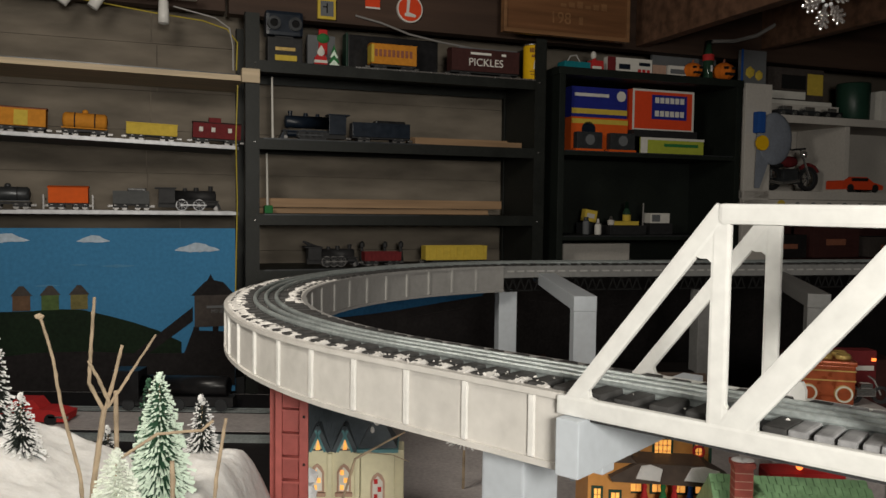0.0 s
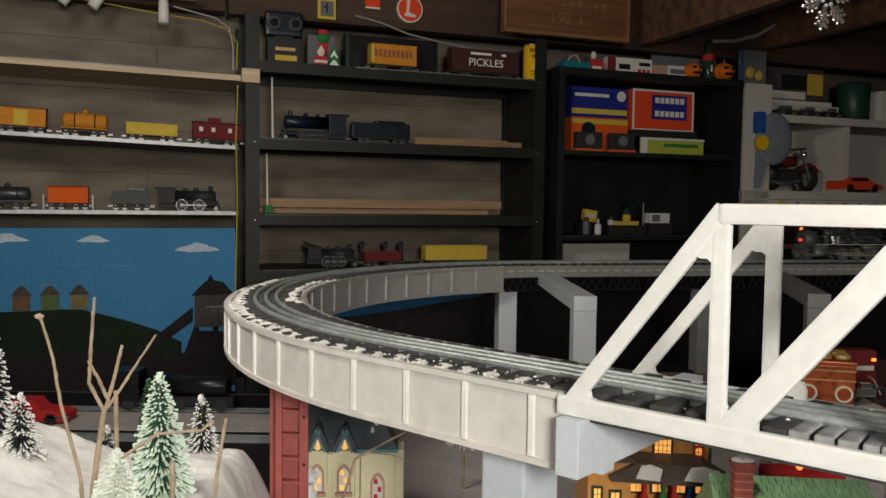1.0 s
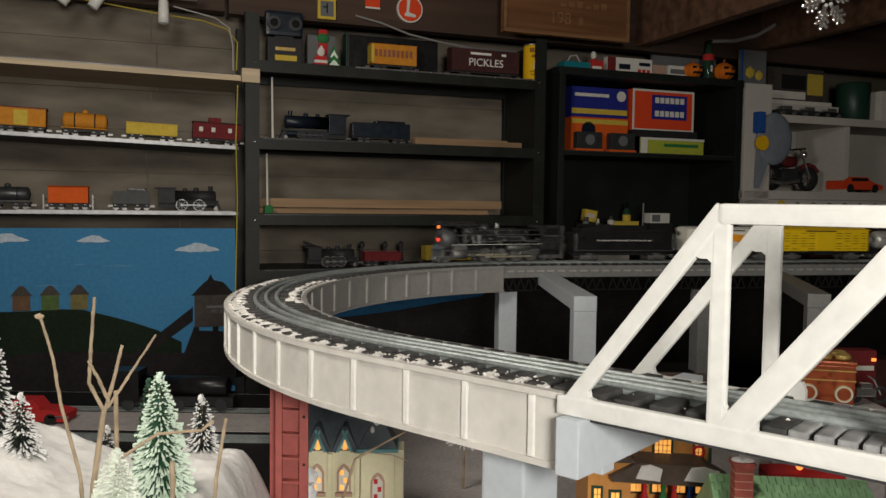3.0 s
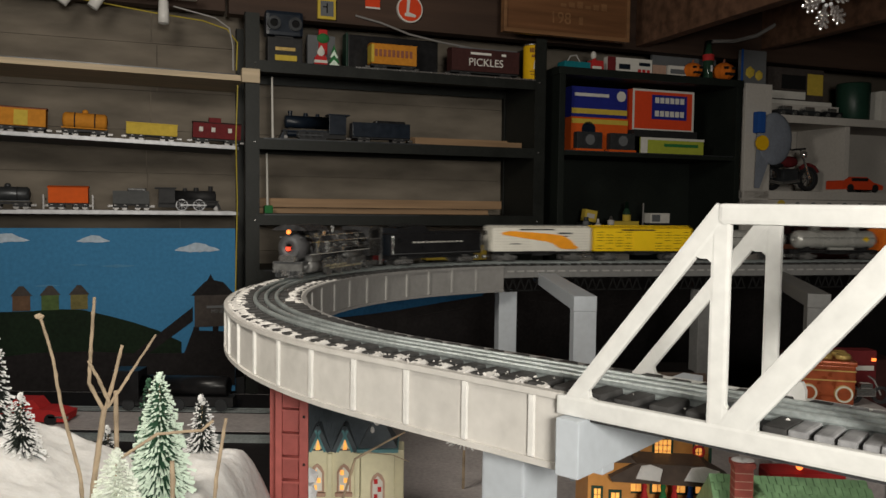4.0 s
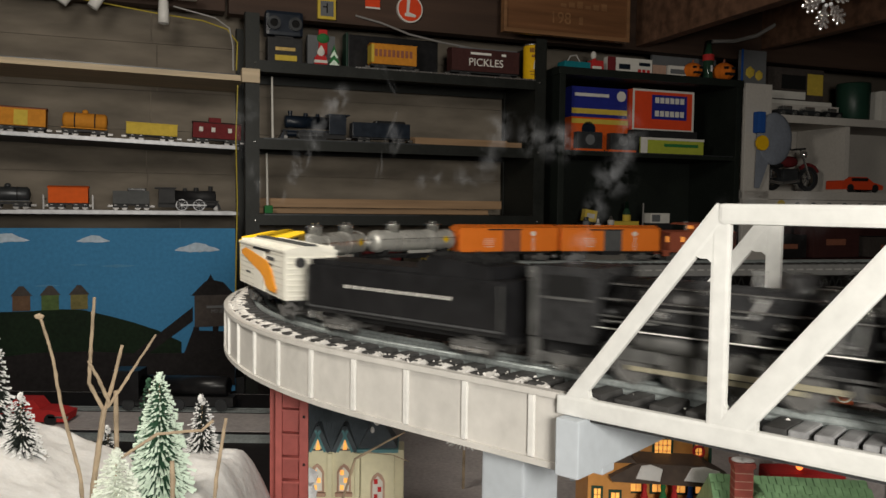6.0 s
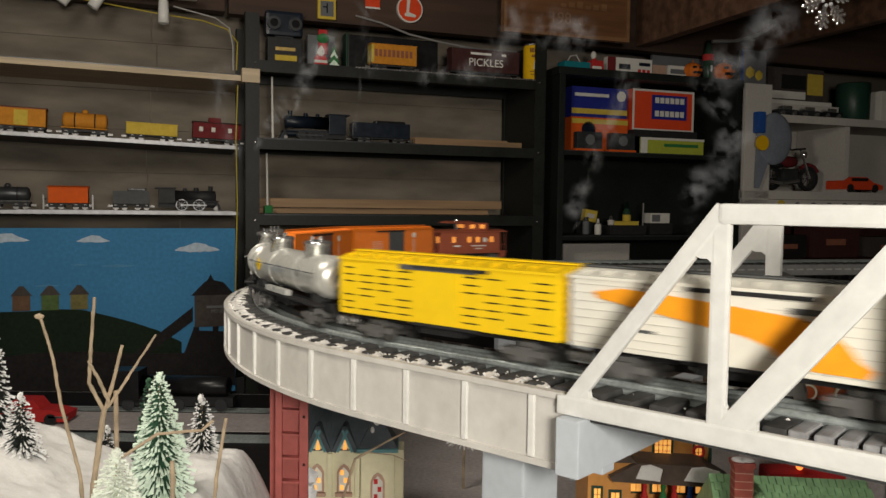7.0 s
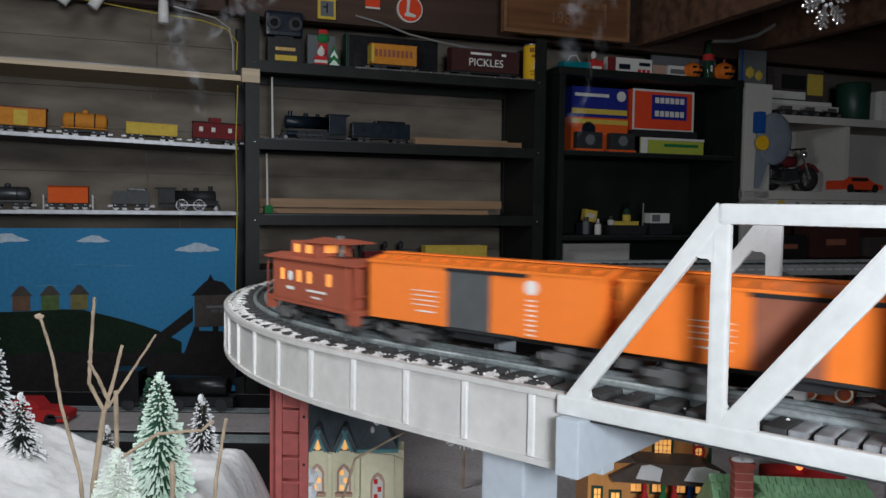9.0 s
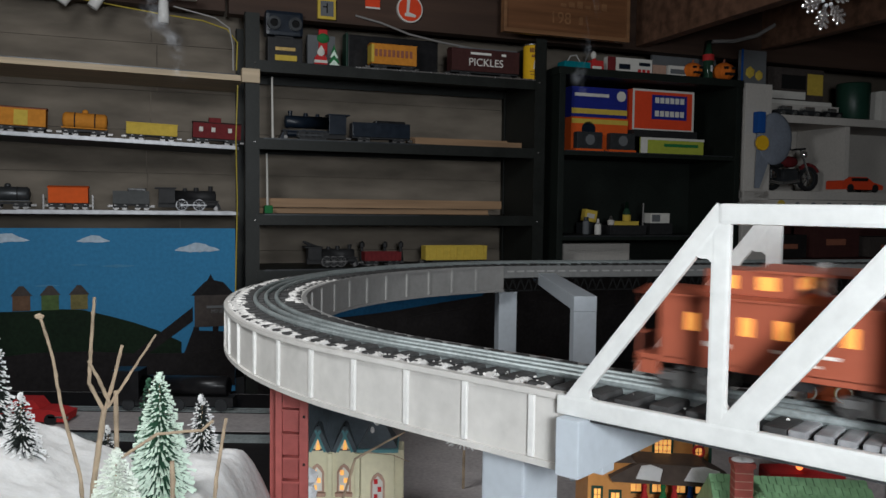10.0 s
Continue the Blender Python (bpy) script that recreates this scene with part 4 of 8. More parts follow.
        for x, z, k in ((-0.088, 0.060, 0.004), (-0.060, 0.078, 0.003), (-0.045, 0.062, 0.005), (-0.012, 0.082, 0.003), (0.012, 0.058, 0.005), (0.030, 0.080, 0.0035), (0.052, 0.062, 0.004), (0.112, 0.078, 0.003), (0.122, 0.056, 0.005), (0.150, 0.082, 0.003)):
            yy = math.sqrt(max(0.0, 0.0285 ** 2 - (z - zb) ** 2))
            part("fitting", rod(rod(bmesh.new(), (x, s * (yy - 0.003), z), (x, s * (yy + 0.0035), z), k * 0.85, seg=8), (x - k, s * (yy + 0.002), z), (x + k, s * (yy + 0.002), z), k * 0.55, seg=8), "steel" if x * 1000 % 3 < 2 else "graphite", c)
        part("feed_pipe", tube(bmesh.new(), [(-0.095, s * 0.0315, 0.052), (-0.05, s * 0.0315, 0.054), (-0.045, s * 0.0305, 0.066), (0.028, s * 0.029, 0.066), (0.034, s * 0.022, 0.080)], 0.0014, 8), "wornsteel", c)
        part("sand_pipe", tube(bmesh.new(), [(0.100, s * 0.014, 0.086), (0.104, s * 0.0265, 0.070), (0.100, s * 0.0290, 0.048)], 0.0012, 6), "steel", c)
        part("reverse_rod", tube(bmesh.new(), [(-0.098, s * 0.0325, 0.057), (0.10, s * 0.0325, 0.0535)], 0.0010, 6), "wornsteel", c)
        part("valve_rod", B(0.030, 0.120, s * 0.030 - 0.0008, s * 0.030 + 0.0008, 0.029, 0.0315, 0.0004), "steel", c)
        part("link", B(0.040, 0.045, s * 0.0305 - 0.001, s * 0.0305 + 0.001, 0.020, 0.042, 0.0008), "steel", c)
        part("cylinder", lathe(bmesh.new(), [(0.004, -0.021), (0.0125, -0.020), (0.0125, 0.020), (0.009, 0.0215), (0.004, 0.024)], 18, Matrix.Translation((0.140, s * 0.026, 0.023)) @ rot), "wornsteel", c, "", True)
        part("valve_chest", B(0.122, 0.158, s * 0.027 - 0.008, s * 0.027 + 0.008, 0.033, 0.045, 0.003), "wornsteel", c)
        part("steam_pipe", tube(bmesh.new(), [(0.140, s * 0.027, 0.044), (0.146, s * 0.026, 0.058), (0.148, s * 0.022, 0.066)], 0.004, 10), "engineblack", c)
        part("main_rod", B(0.0, 0.125, s * 0.0285 - 0.001, s * 0.0285 + 0.001, 0.018, 0.0225, 0.0006), "rodbrass", c, "yellowed bright rod")
        part("side_rod", B(-0.075, 0.066, s * 0.0262 - 0.001, s * 0.0262 + 0.001, 0.0125, 0.0165, 0.0006), "rodbrass", c, "yellowed bright rod")
        part("crosshead", B(0.096, 0.112, s * 0.0285 - 0.0025, s * 0.0285 + 0.0025, 0.016, 0.027, 0.001), "steel", c)
        for x in (-0.074, -0.028, 0.018, 0.064):
            wh = part("driving_wheel", Rod((x, s * 0.0155, 0.0185), (x, s * 0.0215, 0.0185), 0.0185, seg=26), "truckgrey", c)
            part("tyre", lathe(bmesh.new(), [(0.0165, -0.0012), (0.0188, -0.0012), (0.0188, 0.0012), (0.0165, 0.0012)], 26, Matrix.Translation((x, s * 0.0215, 0.0185)) @ Matrix.Rotation(math.pi / 2, 4, "X")), "steel", wh, "bright rim")
        for x in (0.172, -0.120, -0.145):
            part("small_wheel", Rod((x, s * 0.0150, 0.0095), (x, s * 0.0190, 0.0095), 0.0095, seg=18), "steel", c)
        part("trailing_frame", B(-0.165, -0.100, s * 0.0235 - 0.002, s * 0.0235 + 0.002, 0.008, 0.017, 0.001), "wornsteel", c)
        part("front_step", B(0.176, 0.190, s * 0.028 - 0.006, s * 0.028 + 0.006, 0.012, 0.015), "wornsteel", c)
        part("marker_lamp", ball(bmesh.new(), (0.178, s * 0.022, zb + 0.020), 0.0030, 1), "graphite", c)
    for s in (-1, 1):
        part("steam_panel", B(0.122, 0.131, s * 0.0300 - 0.0015, s * 0.0300 + 0.0015, 0.048, 0.074, 0.0008), "chrome", c, "bright upright panel")
        part("dome_fitting", B(0.070, 0.082, s * 0.012 - 0.004, s * 0.012 + 0.004, zb + 0.022, zb + 0.031, 0.001), "chrome", c)
        part("check_valve", B(0.108, 0.122, s * 0.016 - 0.004, s * 0.016 + 0.004, zb + 0.018, zb + 0.028, 0.001), "steel", c)
        part("lubricator", B(0.020, 0.031, s * 0.031 - 0.003, s * 0.031 + 0.003, 0.048, 0.058, 0.001), "steel", c)
        part("top_handrail", tube(bmesh.new(), [(-0.095, s * 0.020, 0.083), (0.02, s * 0.0195, 0.0825), (0.130, s * 0.018, 0.081)], 0.0010, 6), "steel", c, "thin bright handrail")
        part("cab_post", B(-0.168, -0.163, s * 0.033 - 0.002, s * 0.033 + 0.002, 0.032, 0.094, 0.0008), "wornsteel", c, "pale cab corner post")
        part("cab_ladder", B(-0.166, -0.160, s * 0.0335 - 0.003, s * 0.0335 + 0.003, 0.006, 0.031, 0.0008), "wornsteel", c)
        part("ash_pan", B(-0.098, -0.045, s * 0.024 - 0.002, s * 0.024 + 0.002, 0.020, 0.033, 0.001), "wornsteel", c)
    part("frame", B(-0.165, 0.175, -0.012, 0.012, 0.014, 0.036), "blackmatt", c)
    part("firebox", B(-0.10, -0.03, -0.024, 0.024, 0.030, 0.055), "engineblack", c)
    part("front_deck", B(0.160, 0.192, -0.030, 0.030, 0.030, 0.034), "graphite", c)
    part("pilot_beam", B(0.184, 0.191, -0.032, 0.032, 0.016, 0.034, 0.001), "wornsteel", c)
    bm = bmesh.new()
    for i in range(9):
        y = -0.026 + i * 0.0065
        rod(bm, (0.190, y, 0.018), (0.199 - abs(y) * 0.25, y * 0.9, 0.003), 0.0013, seg=6)
    part("pilot", bm, "graphite", c)
    part("air_box", B(0.180, 0.1945, -0.016, 0.016, 0.034, 0.046, 0.001), "steel", c, "pale steel pump shield")
    coupler(c, 0.188, 1)
    return c


ROLLING = [(locomotive(), 0.827, 0.0864), (tender(), 0.485, 0.095), (reefer(), 0.157, 0.094), (stock_car(), -0.137, 0.096), (tank_car("silver tank car with two bright domes"), -0.4535, 0.096), (tank_car("silver tank car with two bright domes"), -0.7566, 0.096),
           (box_car("brown", "orange box car with a brown door"), -1.045, 0.094), (box_car("greydoor", "orange box car with a dark grey door"), -1.3425, 0.094), (caboose(), -1.607, 0.068)]


def car_pose(s, half, ahead=0.0):
    """Sits on the line with both bogies on the rails; a long engine turns a little ahead of its middle."""
    a, b = track(s + half), track(s - half)
    h0, h1 = track(s)[2], track(s + ahead)[2]
    return Matrix.Translation(((a[0] + b[0]) / 2, (a[1] + b[1]) / 2, RAIL)) @ Matrix.Rotation(math.atan2(a[1] - b[1], a[0] - b[0]) + h1 - h0, 4, "Z")


def smoke_wisp(seed):
    """A curl of smoke made of soft little puffs along a wavy line; it lies along x."""
    rr = random.Random(seed)
    vs, fs = [], []
    p1, p2, p3 = rr.uniform(0, 6), rr.uniform(0, 6), rr.uniform(0.5, 1.3)
    for i in range(11):
        u = (i + rr.random()) / 11
        a = 2 * math.pi * p3 * u
        c = Vector((0.17 * (u - 0.5), 0.016 * math.sin(a + p1) * (0.3 + u) + rr.gauss(0, 0.003), 0.016 * math.cos(a * 1.4 + p2) * (0.3 + u) + rr.gauss(0, 0.003)))
        r = 0.013 + 0.016 * u * rr.uniform(0.6, 1.2)
        e = Vector((rr.gauss(0, 1), rr.gauss(0, 0.35), rr.gauss(0, 1))).normalized()
        f = e.cross(Vector((rr.gauss(0, 0.3), 1, rr.gauss(0, 0.3)))).normalized()
        n = len(vs)
        vs += [tuple(c + e * r * x + f * r * y) for x, y in ((-1, -1), (1, -1), (1, 1), (-1, 1))]
        fs.append((n, n + 1, n + 2, n + 3))
    me = bpy.data.meshes.new("smoke_wisp")
    me.from_pydata(vs, [], fs)
    uv = me.uv_layers.new(name="puff")
    for k, d in enumerate(uv.data):
        d.uv = ((0, 0), (1, 0), (1, 1), (0, 1))[k % 4]
    me.materials.append(M["smoke"])
    return tagged(new("smoke_wisp", me), "thin grey wisp of smoke rising from the engine", "smoke", "smoke wisps")


SMOKE = [(smoke_wisp(20 + i), t0) for i, t0 in enumerate((4.75, 5.0, 5.2, 5.4, 5.6, 5.85, 6.1, 6.35))]


def smoke_pose(t, t0, i):
    """Inside the boiler until t0, then out of the stack, upright and slowly rising."""
    home = car_pose(lead(min(t, t0)) + 0.827, 0.0864, 0.037)
    if t <= t0:
        return home @ Matrix.Translation((0.03, 0, 0.060))
    d = t - t0
    up = min(1.0, d / 0.3)
    rise = 0.075 * up + 0.048 * d
    m = home @ Matrix.Translation((0.03 + 0.12 * up - 0.02 * d * (i % 3), 0.014 * d * ((i % 5) - 2), 0.060 + rise + 0.02 * d * (i % 4)))
    return m @ Matrix.Rotation(0.25 * d * (1 if i % 2 else -1), 4, "Z") @ Matrix.Rotation(-radians((78, 40, 62, 22, 84)[i % 5]) * up, 4, "Y")


def motions():
    for ob, off, half in ROLLING:
        walk(ob, [(i / 10, car_pose(lead(i / 10) + off, half, 0.037 if off == 0.827 else 0.0)) for i in range(0, 101)])
    for i, (ob, t0) in enumerate(SMOKE):
        walk(ob, [(k / 10, smoke_pose(k / 10, t0, i)) for k in range(0, 101)])
# ---- the wall of shelves ----
WF = Matrix.Translation((-0.6, 2.6, 1.45)) @ Matrix.Rotation(radians(20), 4, "Z")


def on_wall(u, back, h, turn=0.0):
    """Pose on the shelf front plane: along the wall, back into it, height over the eye."""
    return WF @ Matrix.Translation((u, back, h)) @ Matrix.Rotation(radians(turn), 4, "Z")


# one board wall, lighter copy left, darker copy right, in place of light
wall = single("wall_boards", B(-1.9, -0.07, 0.345, 0.40, -1.45, 1.10), "wallleft", "grey brown weathered board wall behind shelves", "", WF, "", "structure")
single("wall_boards", B(-0.07, 4.6, 0.345, 0.40, -1.45, 1.10), "walldark", "board wall behind steel shelving, shade put into its colour", "", WF, "", "structure")
h = -0.75
while h < 0.75:
    w = 0.134 + 0.03 * random.random()
    for u0, u1 in ((-1.2, random.uniform(-0.35, -0.2)), (0, random.uniform(1.0, 1.2))):
        a, b = (u0, u1) if u0 < 0 else (part_end, 1.9)
        part_end = u1 + 0.003
        part("plank", B(a, b, 0.333 - random.random() * 0.004, 0.347, h, h + w - 0.0012), "wall", wall)
    h += w
# dark brown beam above the shelves and joists towards the room
single("wall_beam", B(-0.08, 3.4, 0.10, 0.16, 0.612, 1.09, 0.004), "darkwood", "dark brown rough beam over shelves", "", WF, "", "structure")
single("wall_beam", B(-1.5, -0.082, 0.20, 0.26, 0.640, 1.09, 0.004), "darkwood", "dark brown rough beam over shelves", "", WF, "", "structure")
for i, (u, dz) in enumerate(((0.55, 0.80), (1.49, 0.625), (2.10, 0.66), (2.90, 0.70))):
    m = on_wall(u, 0.098, dz)
    # redder, lighter copy of the beam brown puts lamplight into the joists
    single("joist", B(-0.024, 0.024, -3.1, 0.0, 0.0, 0.18, 0.004), "joistwood", "dark brown ceiling joist", "", m, "", "structure")


def steel_unit():
    t = thing("steel_shelving", "black steel shelving unit with bolted posts", "shelving", WF)
    for u0, u1 in ((-0.040, 0.006), (0.985, 1.030)):
        for y in (0.0, 0.27):
            bm = box(bmesh.new(), u0, u1, y, y + 0.003, -1.45, 0.60)
            box(bm, u0 if u0 < 0 else u1 - 0.003, u0 + 0.003 if u0 < 0 else u1, y, y + 0.030, -1.45, 0.60)
            part("post", bm, "shelfmetal", t)
    for z in (0.442, 0.190, -0.061):
        for u in (-0.008, 1.002):
            part("bolt", ball(bmesh.new(), (u, -0.002, z), 0.0042, 1), "steel", t, "bright bolt head")
    for z in (0.452, 0.205, -0.040, -0.222):
        sh = part("shelf", B(-0.005, 1.0, 0.002, 0.288, z - 0.004, z), "shelfmetal", t)
        part("front_lip", B(-0.005, 1.0, -0.001, 0.002, z - 0.036, z), "shelfmetal", sh)
        part("rear_lip", B(-0.005, 1.0, 0.288, 0.29, z - 0.036, z), "shelfmetal", sh)
        # bright strip modelled where the lip catches a glint
        part("lip_glint", B(0.02 if z < 0.4 else 0.32, 0.55 if z < 0.4 else 0.985, -0.0022, -0.0005, z - 0.004, z + 0.0008), "steel" if z > 0.4 else "gunmetal", t, "bright strip standing in for a glint on the edge")
    part("side_panel", B(0.99, 0.994, 0.004, 0.30, -1.40, 0.58), "shelfmetal", t)
    return t


steel_unit()


def crooked(t, h, u, drop, slope):
    """Sets a shelf, or a toy that stands on it, a little out of level."""
    t.matrix_world = WF @ Matrix.Translation((u, 0, h - drop)) @ Matrix.Rotation(slope, 4, "Y") @ Matrix.Translation((-u, 0, -h)) @ WF.inverted() @ t.matrix_world
    return t


def wall_shelf(h, u0, u1, mat, label, thick, depth):
    t = thing("wall_shelf", label, "shelf", WF, "display shelves")
    part("board", B(u0, u1, 0.03, 0.03 + depth, h - thick, h, 0.0015), mat, t)
    for u in (u0 + 0.2,):
        part("bracket", Prism([(0.03, h - thick), (0.335, h - thick), (0.335, h - thick - 0.03), (0.325, h - thick - 0.03)], -0.004, 0.004, Matrix.Translation((u, 0, 0)) @ Matrix.Rotation(math.pi / 2, 4, "Z") @ Matrix.Diagonal((1, -1, 1, 1))), "shelfmetal", t)
    return t


a = wall_shelf(0.404, -1.35, -0.04, "palewood", "pale pine wall shelf with a metal strip", 0.018, 0.30)
part("metal_strip", B(-1.35, -0.06, 0.040, 0.046, 0.4045, 0.4085), "gunmetal", a, "dark metal strip")
crooked(a, 0.404, -0.05, 0.0, 0.014)
part("end_block", B(-0.05, 0.006, -0.012, 0.025, 0.378, 0.422, 0.002), "palewood", a, "pine end block")
for hh in (0.190, -0.036):
    a = wall_shelf(hh, -1.35, -0.055, "greyboard", "thin grey wall shelf with a row of toy trains", 0.010, 0.30)
    part("front_rail", B(-1.35, -0.065, 0.026, 0.0315, hh - 0.009, hh + 0.002), "foil", a, "shiny metal front edge")
    part("shelf_paper", B(-0.70, -0.075, 0.034, 0.16, hh + 0.0005, hh + 0.003), "foil", a, "shiny silver tray lining")
    if hh > 0:
        crooked(a, 0.190, -0.06, 0.015, 0.030)


# ---- toy trains on the shelves ----
def toy_wheels(t, L):
    for x in (-L * 0.30, L * 0.30):
        for dx in (-0.013, 0.013):
            for s in (-1, 1):
                part("wheel", Rod((x + dx, s * 0.017, 0.0085), (x + dx, s * 0.021, 0.0085), 0.0085, seg=14), "wheel", t)
        part("truck_frame", box(bmesh.new(), x - 0.022, x + 0.022, -0.023, 0.023, 0.008, 0.015, 0.001), "blackmatt", t)
    part("underframe", B(-L / 2, L / 2, -0.018, 0.018, 0.015, 0.022, 0.001), "blackmatt", t)
    for e in (-1, 1):
        part("coupler", B(min(e * L / 2, e * (L / 2 + 0.016)), max(e * L / 2, e * (L / 2 + 0.016)), -0.004, 0.004, 0.009, 0.016, 0.001), "wheel", t)


def toy_box(u, h, L, H, mat, label, door=None, back=0.09, name="toy_box_car", roofmat=None):
    t = thing(name, label, "toy train car", on_wall(u, back, h), "shelf trains")
    toy_wheels(t, L)
    part("body", B(-L / 2, L / 2, -0.026, 0.026, 0.021, H, 0.0015), mat, t)
    part("roof", Prism([(-0.028, H - 0.001), (0.028, H - 0.001), (0.028, H + 0.001), (0.0, H + 0.006), (-0.028, H + 0.001)], -L / 2 - 0.002, L / 2 + 0.002, Matrix.Rotation(math.pi / 2, 4, "Z")), roofmat or mat, t)
    if door:
        part("door", B(-L * 0.14, L * 0.14, -0.0285, -0.0255, 0.023, H - 0.006, 0.0005), door, t)
    return t


def toy_tank(u, h, L, H, mat, label):
    t = thing("toy_tank_car", label, "toy train car", on_wall(u, 0.09, h), "shelf trains")
    toy_wheels(t, L)
    r = (H - 0.026) / 2
    part("tank", lathe(bmesh.new(), [(0.004, -L / 2), (r * 0.8, -L / 2 + 0.003), (r, -L / 2 + 0.010), (r, L / 2 - 0.010), (r * 0.8, L / 2 - 0.003), (0.004, L / 2)], 24, Matrix.Translation((0, 0, 0.024 + r)) @ Matrix.Rotation(math.pi / 2, 4, "Y")), mat, t, "", True)
    part("dome", lathe(bmesh.new(), [(0.009, r - 0.004), (0.009, r + 0.006), (0.005, r + 0.010), (0.001, r + 0.011)], 16, Matrix.Translation((0, 0, 0.024 + r))), mat, t, "", True)
    part("side_rail", B(-L / 2, L / 2, -0.027, -0.025, 0.024, 0.027), mat, t)
    for x in (-L * 0.22, L * 0.22):
        part("band", lathe(bmesh.new(), [(r, x - 0.002), (r + 0.0008, x), (r, x + 0.002)], 24, Matrix.Translation((0, 0, 0.024 + r)) @ Matrix.Rotation(math.pi / 2, 4, "Y")), "blackmatt", t)
    return t


def toy_gondola(u, h, L, H, mat, label, back=0.09):
    t = thing("toy_gondola", label, "toy train car", on_wall(u, back, h), "shelf trains")
    toy_wheels(t, L)
    for y in (-0.026, 0.024):
        part("side", B(-L / 2, L / 2, y, y + 0.002, 0.021, H, 0.0005), mat, t)
    for e in (-1, 1):
        part("end", B(e * L / 2 - 0.001, e * L / 2 + 0.001, -0.025, 0.025, 0.021, H), mat, t)
    part("floor", B(-L / 2, L / 2, -0.025, 0.025, 0.019, 0.024), mat, t)
    for i in range(9):
        x = -L / 2 + (i + 0.5) * L / 9
        part("rib", B(x - 0.001, x + 0.001, -0.0285, -0.0255, 0.022, H - 0.002), mat, t)
    part("rim", B(-L / 2 - 0.002, L / 2 + 0.002, -0.0295, -0.024, H - 0.003, H), mat, t)
    return t


def toy_caboose(u, h, L, H, label):
    t = toy_box(u, h, L, H - 0.012, "maroon", label, name="toy_caboose", roofmat="pickle")
    t["label"] = label
    part("cupola", B(-0.026, 0.012, -0.020, 0.020, H - 0.010, H + 0.006, 0.001), "maroon", t)
    for x in (-0.050, -0.012, 0.040):
        part("window", B(x - 0.006, x + 0.006, -0.0272, -0.0258, 0.042, 0.056), "cardwhite", t, "pale window")
    return t


def toy_tender(u, h, L, H, mat, label, back=0.09):
    t = thing("toy_tender", label, "toy train car", on_wall(u, back, h), "shelf trains")
    toy_wheels(t, L)
    part("body", B(-L / 2, L / 2, -0.025, 0.025, 0.020, H - 0.010, 0.002), mat, t)
    part("coal_box", B(-L * 0.1, L * 0.42, -0.021, 0.021, H - 0.011, H, 0.004), "black", t)
    part("rim", B(-L / 2, L / 2, -0.0265, -0.0245, H - 0.013, H - 0.009), mat, t)
    return t


def toy_loco(u, h, L, H, mat, label, back=0.09, face=1, drivers=2, rim="steel"):
    t = thing("toy_locomotive", label, "toy locomotive", on_wall(u, back, h, 0 if face > 0 else 180), "shelf trains")
    r = 0.021
    zb = H - 0.030
    part("boiler", lathe(bmesh.new(), [(r, -L * 0.22), (r, L * 0.40), (r - 0.003, L * 0.415), (0.006, L * 0.425)], 22, Matrix.Translation((0, 0, zb)) @ Matrix.Rotation(math.pi / 2, 4, "Y")), mat, t, "", True)
    part("cab", B(-L / 2 + 0.012, -L * 0.20, -0.026, 0.026, 0.024, H - 0.004, 0.001), mat, t)
    part("cab_roof", B(-L / 2, -L * 0.18, -0.029, 0.029, H - 0.005, H, 0.002), mat, t)
    part("stack", Rod((L * 0.34, 0, zb + 0.015), (L * 0.34, 0, H + 0.006), 0.006, 0.008, seg=14), mat, t)
    part("dome", Rod((L * 0.12, 0, zb + 0.015), (L * 0.12, 0, H + 0.001), 0.010, 0.007, seg=14), mat, t)
    part("sand_dome", Rod((-L * 0.05, 0, zb + 0.015), (-L * 0.05, 0, H - 0.001), 0.009, 0.006, seg=14), mat, t)
    part("footplate", B(-L * 0.3, L * 0.46, -0.027, 0.027, 0.030, 0.033), mat, t)
    for s in (-1, 1):
        for i in range(drivers):
            x = L * (-0.10 + 0.26 * i / max(1, drivers - 1))
            wh = part("driving_wheel", lathe(bmesh.new(), [(0.0162, -0.002), (0.0185, -0.002), (0.0185, 0.002), (0.0162, 0.002)], 24, Matrix.Translation((x, s * 0.022, 0.0185)) @ Matrix.Rotation(math.pi / 2, 4, "X"), True), rim, t, "bright spoked wheel")
            part("wheel_disc", Rod((x, s * 0.0245, 0.0185), (x, s * 0.0250, 0.0185), 0.0163, seg=18), "blackmatt", wh)
            for k in range(4):
                e = Vector((math.cos(k * math.pi / 4), 0, math.sin(k * math.pi / 4))) * 0.0165
                part("spoke", Rod(Vector((x, s * 0.0252, 0.0185)) - e, Vector((x, s * 0.0252, 0.0185)) + e, 0.0008, seg=5), rim, wh)
            part("hub", Rod((x, s * 0.0245, 0.0185), (x, s * 0.0262, 0.0185), 0.004, seg=10), rim, wh)
        part("rod", B(-L * 0.12, L * 0.34, s * 0.0275 - 0.001, s * 0.0275 + 0.001, 0.0165, 0.0205), rim, t)
        part("cylinder", Rod((L * 0.27, s * 0.022, 0.022), (L * 0.40, s * 0.022, 0.022), 0.010, seg=14), mat, t)
        part("pilot_wheel", Rod((L * 0.42, s * 0.017, 0.008), (L * 0.42, s * 0.021, 0.008), 0.008, seg=12), "wheel", t)
    part("frame", B(-L * 0.45, L * 0.45, -0.014, 0.014, 0.010, 0.030), "blackmatt", t)
    part("pilot", Prism([(L * 0.44, 0.004), (L * 0.5, 0.004), (L * 0.46, 0.026), (L * 0.44, 0.026)], -0.022, 0.022), mat, t)
    return t


